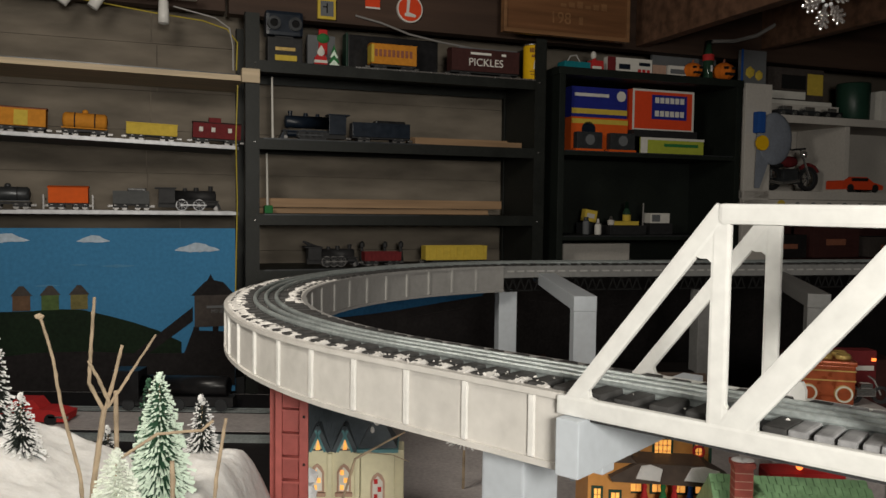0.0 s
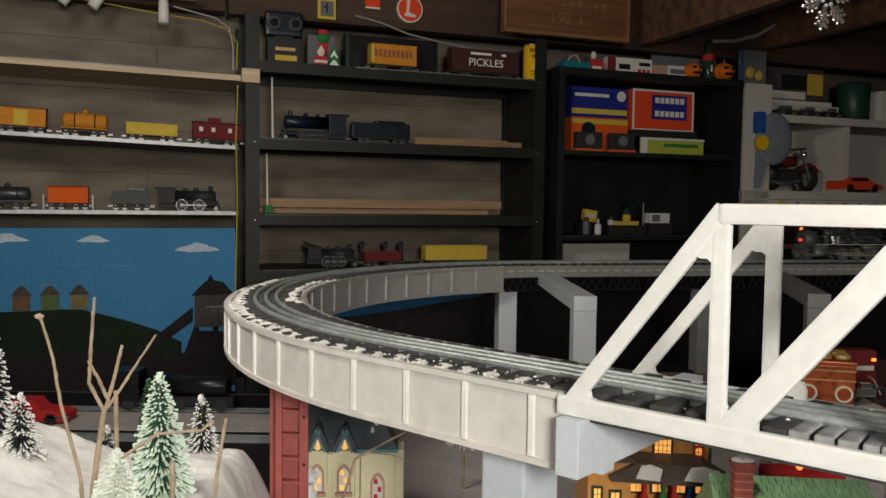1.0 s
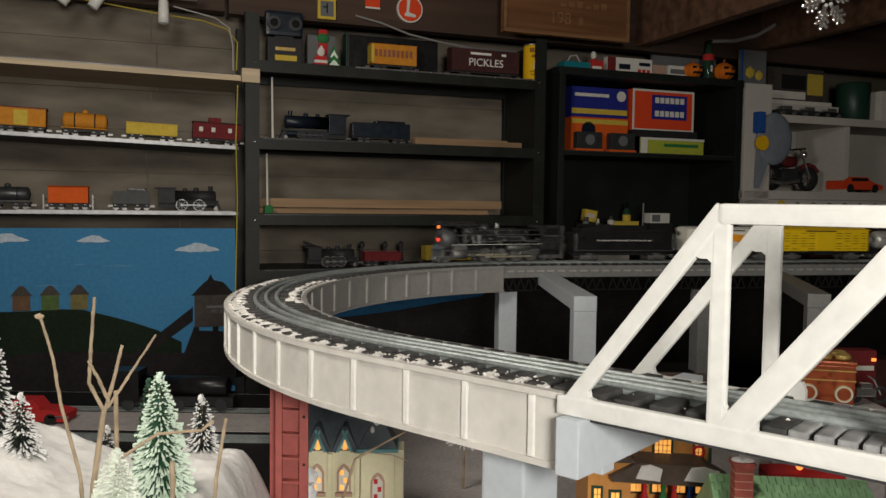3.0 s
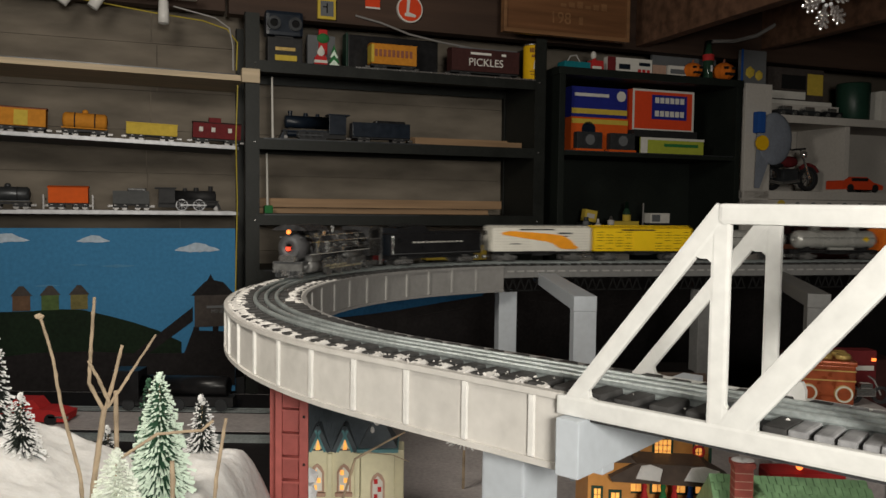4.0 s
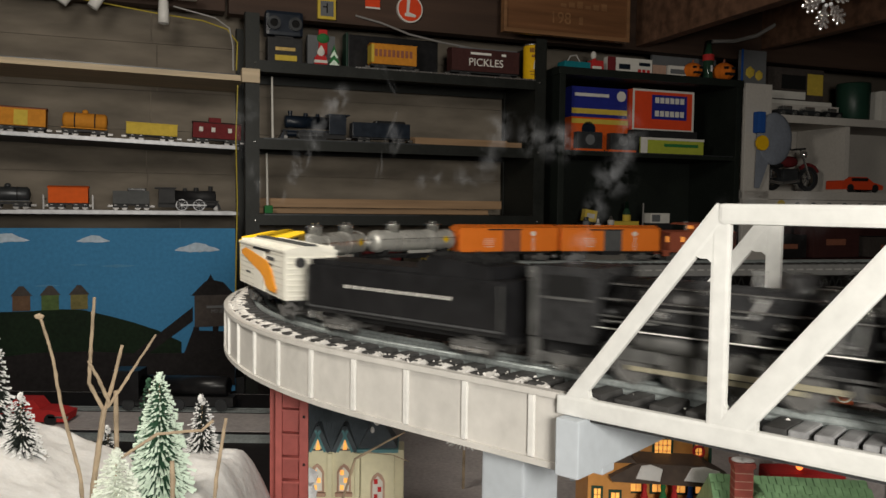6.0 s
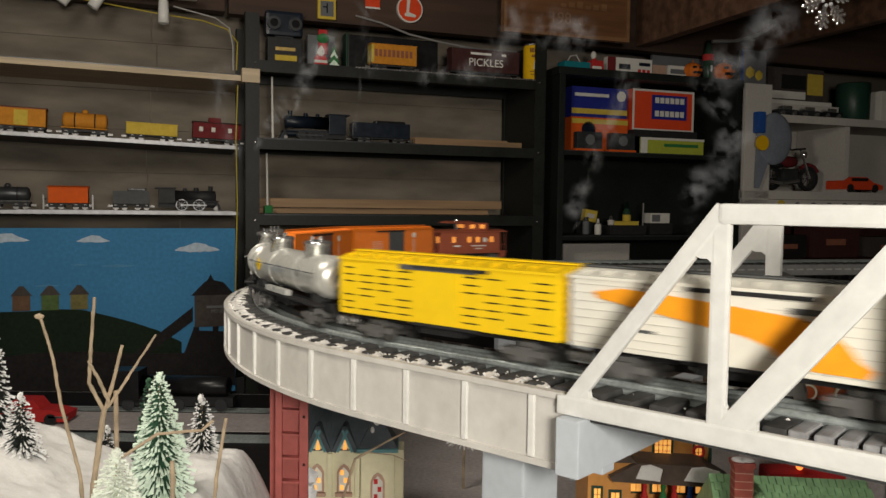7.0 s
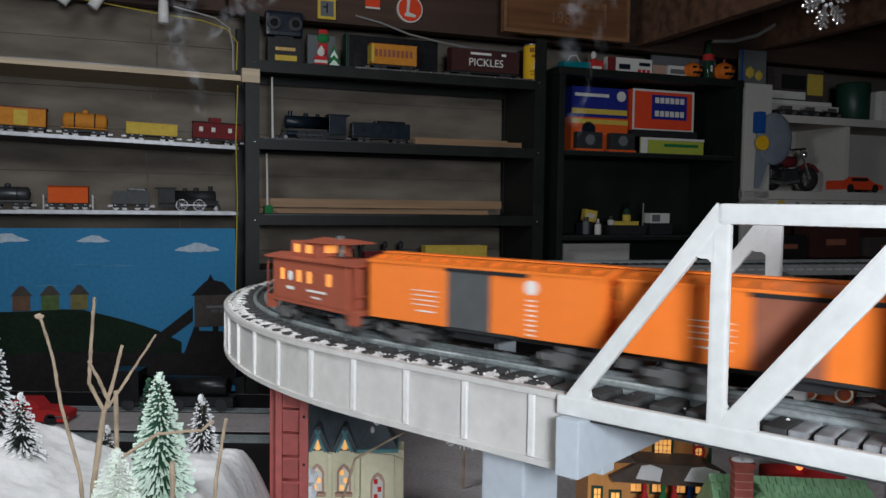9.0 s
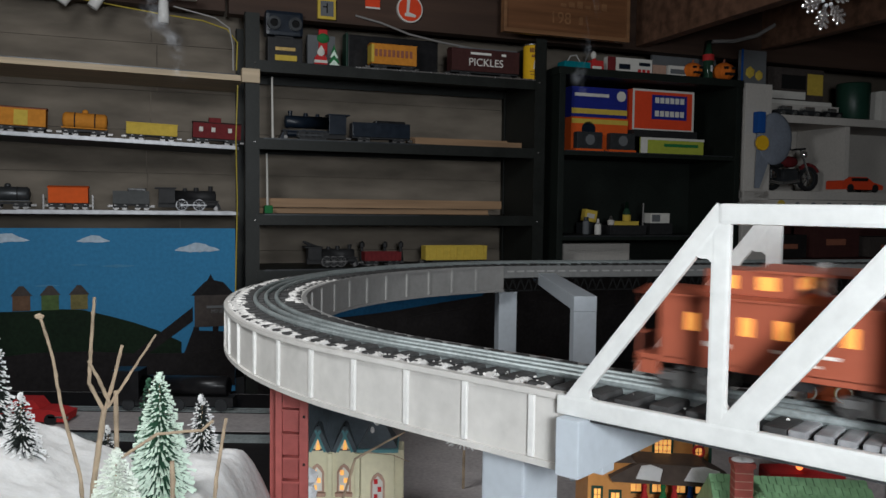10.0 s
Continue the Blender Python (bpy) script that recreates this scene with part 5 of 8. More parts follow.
H1, H2 = 0.193, -0.033
crooked(toy_box(-0.69, H1, 0.135, 0.074, "ochre", "orange and tan toy box car on a wall shelf", "dullyellow", roofmat="brown"), 0.190, -0.06, 0.015, 0.030)
crooked(toy_tank(-0.515, H1, 0.130, 0.076, "ochre", "orange toy tank car on a wall shelf"), 0.190, -0.06, 0.015, 0.030)
crooked(toy_gondola(-0.320, H1, 0.150, 0.056, "dullyellow", "yellow toy gondola on a wall shelf"), 0.190, -0.06, 0.015, 0.030)
crooked(toy_caboose(-0.122, H1, 0.150, 0.082, "dark red toy caboose with pale windows"), 0.190, -0.06, 0.015, 0.030)
crooked(toy_box(-0.86, H1, 0.135, 0.074, "brown", "brown toy box car on a wall shelf"), 0.190, -0.06, 0.015, 0.030)
toy_tank(-0.730, H2, 0.125, 0.070, "gunmetal", "grey toy tank car on a wall shelf")
toy_box(-0.562, H2, 0.112, 0.068, "boxorange", "bright orange toy box car on a wall shelf", roofmat="boxorange")
toy_tender(-0.382, H2, 0.108, 0.070, "greydoor", "dark grey toy tender on a wall shelf")
toy_loco(-0.210, H2, 0.205, 0.074, "blackmatt", "black toy steam engine with bright wheels", rim="foil")
for e in (-1, 1):
    stake = thing("stake_frame", "small dull metal end frame beside orange toy car", "toy part", on_wall(-0.562 + e * 0.069, 0.09, H2))
    part("stake", B(-0.003, 0.003, -0.024, -0.018, 0.0, 0.046, 0.001), "wheel", stake)
    part("rail", B(-0.003, 0.003, -0.018, 0.024, 0.030, 0.034, 0.001), "wheel", stake)
# centre unit
toy_loco(0.195, 0.205, 0.235, 0.092, "bluedark", "dark blue black toy steam engine on steel shelf", 0.07, -1, 4, "gunmetal")
toy_tender(0.425, 0.205, 0.205, 0.078, "bluedark", "dark blue toy tender on steel shelf", 0.07)


def plank(u0, u1, h0, h1, back, label, name="wood_strip"):
    return single(name, B(u0, u1, back, back + 0.05, h0, h1, 0.002), "tanwood", label, "wood strip", WF)


plank(0.545, 0.955, 0.206, 0.226, 0.04, "tan wooden moulding lying on steel shelf")
plank(0.545, 0.925, 0.206, 0.236, 0.10, "tan wooden moulding lying on steel shelf")
plank(0.010, 0.905, -0.018, 0.012, 0.10, "long tan wooden moulding on steel shelf")
plank(0.010, 0.860, -0.039, -0.020, 0.12, "long dark tan batten on steel shelf")
for u, h0, h1 in ((0.058, 0.206, 0.415), (0.041, -0.039, 0.160)):
    single("white_rod", Rod((u, 0.07, h0), (u, 0.09, h1), 0.0042, 0.0030, seg=10), "cardwhite", "thin white plastic rod standing on shelf", "rod", WF)
single("green_clip", B(0.030, 0.058, 0.060, 0.085, -0.0395, -0.012, 0.006), "green", "small green plastic clip on shelf", "clip", WF)
toy_gondola(0.715, -0.221, 0.235, 0.070, "dullyellow", "bright yellow toy gondola on lowest steel shelf")
toy_loco(0.26, -0.221, 0.19, 0.070, "blackmatt", "small dark toy engine with crane arm", 0.09, 1, 3, "wheel")
toy_gondola(0.44, -0.221, 0.13, 0.050, "maroon", "dark red toy work car with figures of machinery")
single("crane_arm", tube(bmesh.new(), [(0.19, 0.09, -0.152), (0.165, 0.09, -0.135), (0.225, 0.09, -0.158)], 0.004, 8), "blackmatt", "thin black crane arm resting on engine", "crane arm", WF)
for u in (0.385, 0.470, 0.530):
    single("signal_post", lathe(bmesh.new(), [(0.012, 0), (0.005, 0.006), (0.004, 0.060), (0.009, 0.064), (0.009, 0.078), (0.002, 0.084)], 12), "blackmatt", "small dark toy signal post on shelf", "signal", on_wall(u, 0.15, -0.221), "signals")

# top of the centre unit
TOP = 0.453
t = thing("binocular_toy", "dark toy with two round lenses in a clear case", "toy", on_wall(0.095, 0.09, TOP))
part("case", B(-0.055, 0.060, -0.03, 0.03, 0.0, 0.088, 0.004), "blackmatt", t)
part("head", B(-0.062, 0.062, -0.032, 0.032, 0.094, 0.175, 0.012), "bluedark", t)
for x in (-0.036, 0.034):
    e = part("lens_ring", lathe(bmesh.new(), [(0.013, 0.0), (0.022, 0.0), (0.022, 0.012), (0.013, 0.012)], 22, Matrix.Translation((x, -0.031, 0.132)) @ Matrix.Rotation(math.pi / 2, 4, "X"), True), "gunmetal", t)
    part("lens", Rod((x, -0.034, 0.132), (x, -0.038, 0.132), 0.012, seg=18), "dark", e, "dark glass lens")
part("neck", B(-0.03, 0.03, -0.02, 0.02, 0.086, 0.096), "blackmatt", t)
part("plaque", B(-0.032, 0.040, -0.034, -0.0295, 0.012, 0.030, 0.001), "dullyellow", t, "pale yellow plaque")
part("trim", B(-0.03, 0.035, -0.033, -0.0295, 0.045, 0.056, 0.001), "gold", t)
t = thing("display_box", "grey toy package with red and green top", "package", on_wall(0.235, 0.11, TOP))
part("card", B(-0.055, 0.040, 0.0, 0.03, 0.0, 0.115, 0.003), "greyboard", t)
part("red_insert", B(-0.018, 0.012, -0.004, 0.0, 0.050, 0.135, 0.004), "red", t)
part("green_insert", ball(bmesh.new(), (-0.003, -0.004, 0.105), 0.022, 2, (1, 0.4, 0.8)), "green", t)
for k, (u, nm) in enumerate(((0.213, "santa_ornament"), (0.258, "tree_ornament"))):
    t = thing(nm, "small flat red and white holiday ornament" if k == 0 else "small flat green and white tree ornament", "ornament", on_wall(u, 0.05, TOP))
    if k == 0:
        part("coat", Prism([(-0.022, 0.0), (0.022, 0.0), (0.020, 0.030), (0.008, 0.042), (-0.008, 0.042), (-0.020, 0.030)], -0.004, 0.004), "red", t)
        part("trim", Prism([(-0.023, 0.012), (0.023, 0.012), (0.021, 0.021), (-0.021, 0.021)], -0.005, 0.005), "cardwhite", t)
        part("beard", ball(bmesh.new(), (0, -0.003, 0.046), 0.013, 2, (1, 0.4, 1)), "cardwhite", t)
        part("cap", Prism([(-0.012, 0.052), (0.012, 0.052), (0.002, 0.070)], -0.005, 0.005), "cardwhite", t)
    else:
        for j in range(4):
            part("tier", Prism([(-0.024 + j * 0.005, j * 0.016), (0.024 - j * 0.005, j * 0.016), (0.0, j * 0.016 + 0.026)], -0.004 + j * 0.0003, 0.004 - j * 0.0003), "green" if j % 2 else "frost", t)
t = thing("mirror_box", "long black glossy display box behind orange car", "display box", on_wall(0.488, 0.12, TOP))
part("box", B(-0.165, 0.165, 0.0, 0.06, 0.0, 0.13, 0.003), "black", t)
part("end_cap", B(-0.172, -0.166, 0.0, 0.06, 0.0, 0.135, 0.001), "greentrim", t)
t = toy_box(0.465, TOP, 0.160, 0.088, "ochre", "orange toy stock car with yellow end on steel shelf", None, 0.06, "toy_stock_car")
for i in range(9):
    part("slot", B(-0.07 + i * 0.0155, -0.06 + i * 0.0155, -0.0275, -0.0262, 0.046, 0.070), "brown", t)
part("end_panel", B(-0.0815, -0.072, -0.0268, 0.0268, 0.026, 0.086), "dullyellow", t)


def words(text, size, mat, parent, m, name="lettering"):
    cu = bpy.data.curves.new(name, "FONT")
    cu.body, cu.size, cu.extrude, cu.align_x, cu.align_y = text, size, 0.0006, "CENTER", "CENTER"
    tmp = new(name, cu)
    me = bpy.data.meshes.new_from_object(tmp.evaluated_get(bpy.context.evaluated_depsgraph_get()))
    bpy.data.objects.remove(tmp)
    me.materials.clear()
    me.materials.append(M[mat])
    ob = new(name, me)
    ob.parent = parent
    ob.matrix_local = m
    return ob


FACE = Matrix.Rotation(math.pi / 2, 4, "X")
t = toy_box(0.81, TOP, 0.262, 0.098, "pickle", "dark maroon toy box car with white lettering", None, 0.07, "toy_box_car")
words("PICKLES", 0.038, "whiteink", t, Matrix.Translation((0.0, -0.0268, 0.052)) @ FACE)
part("lettering", B(-0.06, 0.02, -0.0268, -0.0255, 0.080, 0.088), "whiteink", t)
part("lettering", B(0.06, 0.078, -0.0268, -0.0255, 0.080, 0.088), "whiteink", t)
# grey bar on the roof models its sheen
part("roof_shine", B(-0.1, 0.13, -0.01, 0.02, 0.1005, 0.1065, 0.002), "greyboard", t)
t = thing("yellow_can", "tall yellow can with printed label", "can", on_wall(0.995, 0.05, TOP))
part("can", lathe(bmesh.new(), [(0.030, 0.0), (0.0325, 0.003), (0.0325, 0.124), (0.030, 0.128)], 26), "canyellow", t, "", True)
part("rim", lathe(bmesh.new(), [(0.031, 0.126), (0.033, 0.128), (0.033, 0.131), (0.029, 0.131)], 26), "steel", t)
for z0, z1, a0, a1 in ((0.100, 0.116, -0.7, 0.7), (0.082, 0.092, -0.5, 0.6), (0.030, 0.034, -0.7, 0.7), (0.020, 0.023, -0.6, 0.6)):
    bm = bmesh.new()
    for i in range(8):
        a = -math.pi / 2 + a0 + (a1 - a0) * i / 8
        b = a + (a1 - a0) / 8 * 0.8
        bm.faces.new([bm.verts.new((0.0328 * math.cos(q), 0.0328 * math.sin(q), z)) for q, z in ((a, z0), (b, z0), (b, z1), (a, z1))])
    bmesh.ops.solidify(bm, geom=bm.faces[:], thickness=0.0004)
    part("print", bm, "brown", t)
part("figure_print", Prism([(-0.010, 0.040), (0.012, 0.038), (0.008, 0.070), (-0.004, 0.080)], -0.0336, -0.0318), "cardwhite", t)

# on the beam
t = thing("wall_clock", "small olive framed square wall clock", "clock", on_wall(0.240, 0.085, 0.652))
part("frame", B(-0.031, 0.031, -0.004, 0.012, -0.034, 0.036, 0.003), "dullyellow", t)
part("dial", B(-0.022, 0.022, -0.006, -0.003, -0.024, 0.026), "greyboard", t)
part("pointer", box(B(-0.002, 0.002, -0.0075, -0.006, -0.014, 0.018), -0.014, 0.002, -0.0075, -0.006, 0.004, 0.008), "dark", t)
t = thing("round_sign", "round orange red sign with a cream rim", "sign", on_wall(0.535, 0.085, 0.680))
part("disc", Rod((0, 0.0, 0), (0, 0.012, 0), 0.047, seg=40), "cardwhite", t)
part("face", Rod((0, -0.002, 0), (0, 0.001, 0), 0.042, seg=40), "boxred", t)
part("mark", Prism([(-0.012, 0.032), (0.0, 0.032), (-0.005, -0.012), (0.020, -0.020), (0.020, -0.028), (-0.020, -0.026), (-0.020, -0.018), (-0.014, -0.014)], -0.004, -0.001), "cardwhite", t, "cream flourish")
t = thing("red_card", "small red and white card on beam", "card", on_wall(0.402, 0.092, 0.690))
part("card", B(-0.026, 0.026, 0.0, 0.004, -0.02, 0.03), "boxred", t)
part("stripe", B(-0.026, 0.026, -0.002, 0.0, -0.02, -0.014), "cardwhite", t)
t = thing("wooden_sign", "varnished wooden sign with carved writing and a date", "sign", on_wall(1.08, -0.06, 0.735))
part("board", B(-0.245, 0.245, 0.0, 0.02, -0.125, 0.14, 0.003), "signwood", t)
for a in ((-0.252, 0.252, -0.008, 0.022, -0.135, -0.121), (-0.252, -0.240, -0.008, 0.022, -0.121, 0.14), (0.240, 0.252, -0.008, 0.022, -0.121, 0.14)):
    part("frame", B(*a, bevel=0.002), "signframe", t)
words("198", 0.058, "signframe", t, Matrix.Translation((-0.03, -0.0015, -0.072)) @ FACE)
part("writing", B(0.045, 0.060, -0.002, 0.0, -0.088, -0.060), "signframe", t)
for i in range(6):
    part("writing", B(-0.03 + i * 0.033, -0.008 + i * 0.033, -0.002, 0.0, -0.03, -0.018 + (i % 3) * 0.006), "signframe", t)
single("white_cable", tube(bmesh.new(), [(0.34, 0.085, 0.640), (0.43, 0.08, 0.622), (0.53, 0.08, 0.592), (0.64, 0.08, 0.575), (0.78, 0.08, 0.560), (0.95, 0.085, 0.548)], 0.0036, 8), "wiregrey", "drooping grey cable along beam", "cable", WF)
single("white_cable", tube(bmesh.new(), [(1.80, 0.06, 0.665), (1.90, 0.05, 0.672), (2.0, 0.04, 0.70), (2.10, 0.02, 0.76)], 0.0075, 8), "wiregrey", "grey cable hanging from joist", "cable", WF)
single("yellow_cable", tube(bmesh.new(), [(-0.75, 0.18, 0.632), (-0.55, 0.17, 0.634), (-0.30, 0.16, 0.605), (-0.16, 0.14, 0.590), (-0.085, 0.10, 0.560), (-0.058, 0.05, 0.510), (-0.062, 0.04, 0.420)], 0.0022, 8), "wireyellow", "yellow power cable along top of wall", "cable", WF)
single("white_cable", tube(bmesh.new(), [(-0.25, 0.15, 0.630), (-0.12, 0.13, 0.60), (-0.080, 0.08, 0.56), (-0.072, 0.05, 0.50), (-0.072, 0.045, 0.42)], 0.0022, 8), "wirewhite", "white cable beside yellow one", "cable", WF)
single("yellow_cable", tube(bmesh.new(), [(-0.060, 0.022, 0.370), (-0.066, 0.02, 0.2), (-0.062, 0.02, 0.0), (-0.068, 0.02, -0.30)], 0.0020, 8), "wireyellow", "yellow power cable hanging down wall", "cable", WF)


def spot(u, h, tilt, side):
    t = thing("spot_lamp", "white unlit spot lamp on a track", "spot lamp", on_wall(u, 0.08, h) @ Matrix.Rotation(radians(tilt), 4, "Y"), "track lamps")
    part("shade", lathe(bmesh.new(), [(0.009, 0.0), (0.015, -0.010), (0.0165, -0.050), (0.0165, -0.078), (0.0135, -0.078), (0.0135, -0.050)], 22), "lampwhite", t, "", True)
    part("neck", Rod((0, 0, 0), (0, 0, 0.035), 0.006, seg=10), "lampwhite", t)
    part("knuckle", ball(bmesh.new(), (0, 0, 0.014), 0.010, 2), "lampwhite", t)


spot(-0.282, 0.636, 0, 1)
spot(-0.448, 0.655, 32, 1)
spot(-0.530, 0.658, 36, 1)
single("lamp_track", B(-1.0, -0.18, 0.06, 0.10, 0.640, 0.662, 0.003), "lampwhite", "white lamp track under beam", "lamp track", WF)


# ---- dark bookcase ----
t = thing("bookcase", "dark green bookcase full of toy packages", "bookcase", WF)
part("side", B(1.085, 1.110, 0.0, 0.30, -1.45, 0.505, 0.002), "bookcase", t)
part("side", B(1.880, 1.905, 0.0, 0.30, -1.45, 0.505, 0.002), "bookcase", t)
part("top", B(1.080, 1.910, -0.004, 0.305, 0.480, 0.508, 0.002), "bookcase", t)
part("back", B(1.110, 1.880, 0.29, 0.30, -1.45, 0.48), "bookcase", t)
for z in (0.205, -0.112, -0.225, -0.60):
    part("shelf", B(1.110, 1.880, 0.004, 0.29, z - 0.018, z, 0.001), "bookcase", t)
    part("shelf_edge", B(1.115, 1.87, 0.0005, 0.0035, z - 0.004, z), "gunmetal", t)


def carton(name, u0, u1, h0, h1, back, depth, mat, label, category="box"):
    t = thing(name, label, category, on_wall((u0 + u1) / 2, back, h0))
    part("carton", B(-(u1 - u0) / 2, (u1 - u0) / 2, 0, depth, 0, h1 - h0, 0.0015), mat, t)
    return t


t = carton("train_carton", 1.185, 1.435, 0.205, 0.340, 0.09, 0.12, "boxorange", "orange toy train carton with pale stripe")
part("stripe", B(-0.124, 0.124, -0.002, 0.0, 0.110, 0.128), "dullyellow", t)
part("emblem", Rod((-0.05, -0.002, 0.088), (-0.05, 0.0, 0.088), 0.030, seg=24), "bluedark", t)
t = carton("train_carton", 1.185, 1.430, 0.3405, 0.455, 0.09, 0.12, "boxblue", "blue toy train carton with pale print")
part("print", B(-0.11, 0.04, -0.002, 0.0, 0.078, 0.090), "cardwhite", t)
part("stripe", B(-0.1225, 0.1225, -0.002, 0.0, 0.012, 0.032), "dullyellow", t)
part("emblem", Rod((0.095, -0.002, 0.085), (0.095, 0.0, 0.085), 0.020, seg=24), "cardwhite", t)
t = carton("train_carton", 1.448, 1.735, 0.300, 0.460, 0.08, 0.10, "boxred", "orange red toy train carton with dark blue panel")
part("label_panel", B(-0.055, 0.108, -0.003, 0.0, 0.045, 0.140), "boxblue", t)
for e in ((-0.1435, 0.1435, 0.152, 0.160), (-0.1435, 0.1435, 0.0, 0.006), (-0.1435, -0.135, 0.006, 0.152), (0.135, 0.1435, 0.006, 0.152)):
    part("border", B(e[0], e[1], -0.0015, 0.0, e[2], e[3]), "cardwhite", t)
for z, n in ((0.108, 6), (0.056, 6)):
    for i in range(n):
        part("lettering", B(-0.042 + i * 0.0235, -0.024 + i * 0.0235, -0.0045, -0.003, z, z + 0.022), "cardwhite", t)
t = carton("tray_box", 1.445, 1.740, 0.272, 0.2995, 0.06, 0.12, "blackmatt", "low black box under red carton")
t = carton("lime_carton", 1.470, 1.765, 0.2055, 0.300 - 0.030, 0.05, 0.008, "lime", "lime green toy package with white edge")
part("edge", B(-0.148, 0.148, -0.003, 0.0, 0.055, 0.064), "cardwhite", t)
part("end_panel", B(-0.148, -0.118, -0.003, 0.0, 0.0, 0.055), "cardwhite", t)
part("truck_print", B(-0.04, 0.12, -0.0025, 0.0, 0.030, 0.042), "green", t)
for u in (1.245, 1.39):
    tt = thing("toy_camera_car", "dark grey toy wagon on bookcase shelf", "toy", on_wall(u, 0.05, 0.2055))
    part("body", B(-0.055, 0.055, 0, 0.03, 0.010, 0.075, 0.004), "gunmetal", tt)
    part("face", Rod((0.0, -0.003, 0.045), (0.0, 0.001, 0.045), 0.020, seg=20), "greyboard", tt)
    part("base", B(-0.06, 0.06, 0, 0.034, 0.0, 0.011), "boxorange", tt)
# lower shelf of the bookcase
L0 = -0.1115
t = carton("low_tray", 1.355, 1.520, L0, L0 + 0.036, 0.07, 0.09, "blackmatt", "low black tray of small parts on shelf", "tray")
t = carton("small_box", 1.386, 1.498, L0 + 0.0362, L0 + 0.052, 0.09, 0.04, "dullyellow", "flat yellow box lying on black tray")
t = carton("low_box", 1.545, 1.650, L0, L0 + 0.045, 0.08, 0.07, "blackmatt", "low dark box under white carton")
t = carton("white_carton", 1.551, 1.642, L0 + 0.0452, L0 + 0.085, 0.09, 0.05, "cardwhite", "small white carton on dark box")
part("print", B(-0.038, 0.0, -0.0012, 0.0, 0.006, 0.034), "greyboard", t)
t = carton("dark_block", 1.278, 1.345, L0, L0 + 0.044, 0.15, 0.05, "gunmetal", "low grey block at back of shelf", "block")
t = thing("small_box", "small yellow card box leaning on a block", "box", on_wall(1.317, 0.16, L0 + 0.0448) @ Matrix.Rotation(radians(9), 4, "Y"))
part("carton", B(-0.027, 0.027, 0.0, 0.03, 0.004, 0.050, 0.001), "dullyellow", t)
part("print", B(-0.018, 0.016, -0.001, 0.0, 0.018, 0.036), "whitewall", t)
t = thing("grey_jar", "small dark grey jar with lid", "jar", on_wall(1.253, 0.08, L0))
part("jar", lathe(bmesh.new(), [(0.011, 0), (0.013, 0.003), (0.013, 0.050), (0.009, 0.056)], 16), "greyboard", t, "", True)
part("lid", Rod((0, 0, 0.056), (0, 0, 0.068), 0.010, seg=14), "gunmetal", t)
t = thing("white_bottle", "small white bottle with pointed cap", "bottle", on_wall(1.288, 0.05, L0))
part("bottle", lathe(bmesh.new(), [(0.011, 0), (0.013, 0.003), (0.013, 0.038), (0.006, 0.046)], 16), "cardwhite", t, "", True)
part("cap", Rod((0, 0, 0.046), (0, 0, 0.062), 0.006, 0.004, seg=12), "whitewall", t)
t = thing("white_cup", "small white cup on black tray", "cup", on_wall(1.376, 0.10, L0 + 0.0362))
part("cup", lathe(bmesh.new(), [(0.012, 0), (0.013, 0.003), (0.014, 0.018), (0.006, 0.022), (0.004, 0.036)], 14), "whitewall", t, "", True)
t = thing("dark_bottle", "slim dark green glass bottle with yellow label", "bottle", on_wall(1.476, 0.145, L0 + 0.0362))
part("bottle", lathe(bmesh.new(), [(0.014, 0), (0.016, 0.003), (0.016, 0.052), (0.006, 0.070), (0.006, 0.092)], 16), "bottle", t, "", True)
part("label_band", lathe(bmesh.new(), [(0.0163, 0.014), (0.0166, 0.015), (0.0166, 0.040), (0.0163, 0.041)], 16), "dullyellow", t)
single("thin_rod", Rod((0, 0, 0), (0.002, 0, 0.125), 0.003, seg=8), "wiregrey", "thin grey rod standing on shelf", "rod", on_wall(1.535, 0.12, L0))
t = carton("white_papers", 1.19, 1.49, -0.2245, -0.150, 0.14, 0.10, "whitewall", "stack of white papers on low shelf", "papers")
# on the bookcase
BT = 0.5085
t = thing("teal_basket", "teal plastic basket with wire handle", "basket", on_wall(1.185, 0.08, BT))
part("bowl", B(-0.055, 0.070, -0.03, 0.03, 0.0, 0.032, 0.006), "teal", t)
part("wire", tube(bmesh.new(), [(-0.03, 0, 0.03), (-0.015, 0, 0.055), (0.01, 0, 0.06), (0.03, 0, 0.03)], 0.0025, 6), "wirewhite", t)
t = thing("red_white_ornament", "small red and white holiday ornament", "ornament", on_wall(1.262, 0.06, BT))
part("base", B(-0.022, 0.030, -0.02, 0.02, 0.0, 0.040, 0.005), "red", t)
part("skirt", B(-0.020, 0.020, -0.022, 0.021, 0.002, 0.018, 0.004), "cardwhite", t)
part("top", ball(bmesh.new(), (-0.004, 0, 0.060), 0.014, 2, (0.8, 0.8, 1.2)), "cardwhite", t)
part("stem", Rod((0, 0, 0.035), (-0.003, 0, 0.052), 0.008, seg=10), "red", t)
t = carton("model_package", 1.320, 1.520, BT, BT + 0.062, 0.06, 0.03, "cardwhite", "long white model car package with red print")
part("end_panel", B(-0.1005, -0.065, -0.0015, 0.0, 0, 0.062), "maroon", t)
part("car_print", B(-0.05, 0.0, -0.0015, 0.0, 0.018, 0.038), "bluedark", t)
for i in range(3):
    part("print", B(0.035 + i * 0.02, 0.049 + i * 0.02, -0.0015, 0.0, 0.006, 0.022), "red", t)
part("print", B(0.04, 0.09, -0.0015, 0.0, 0.035, 0.048), "bluedark", t)
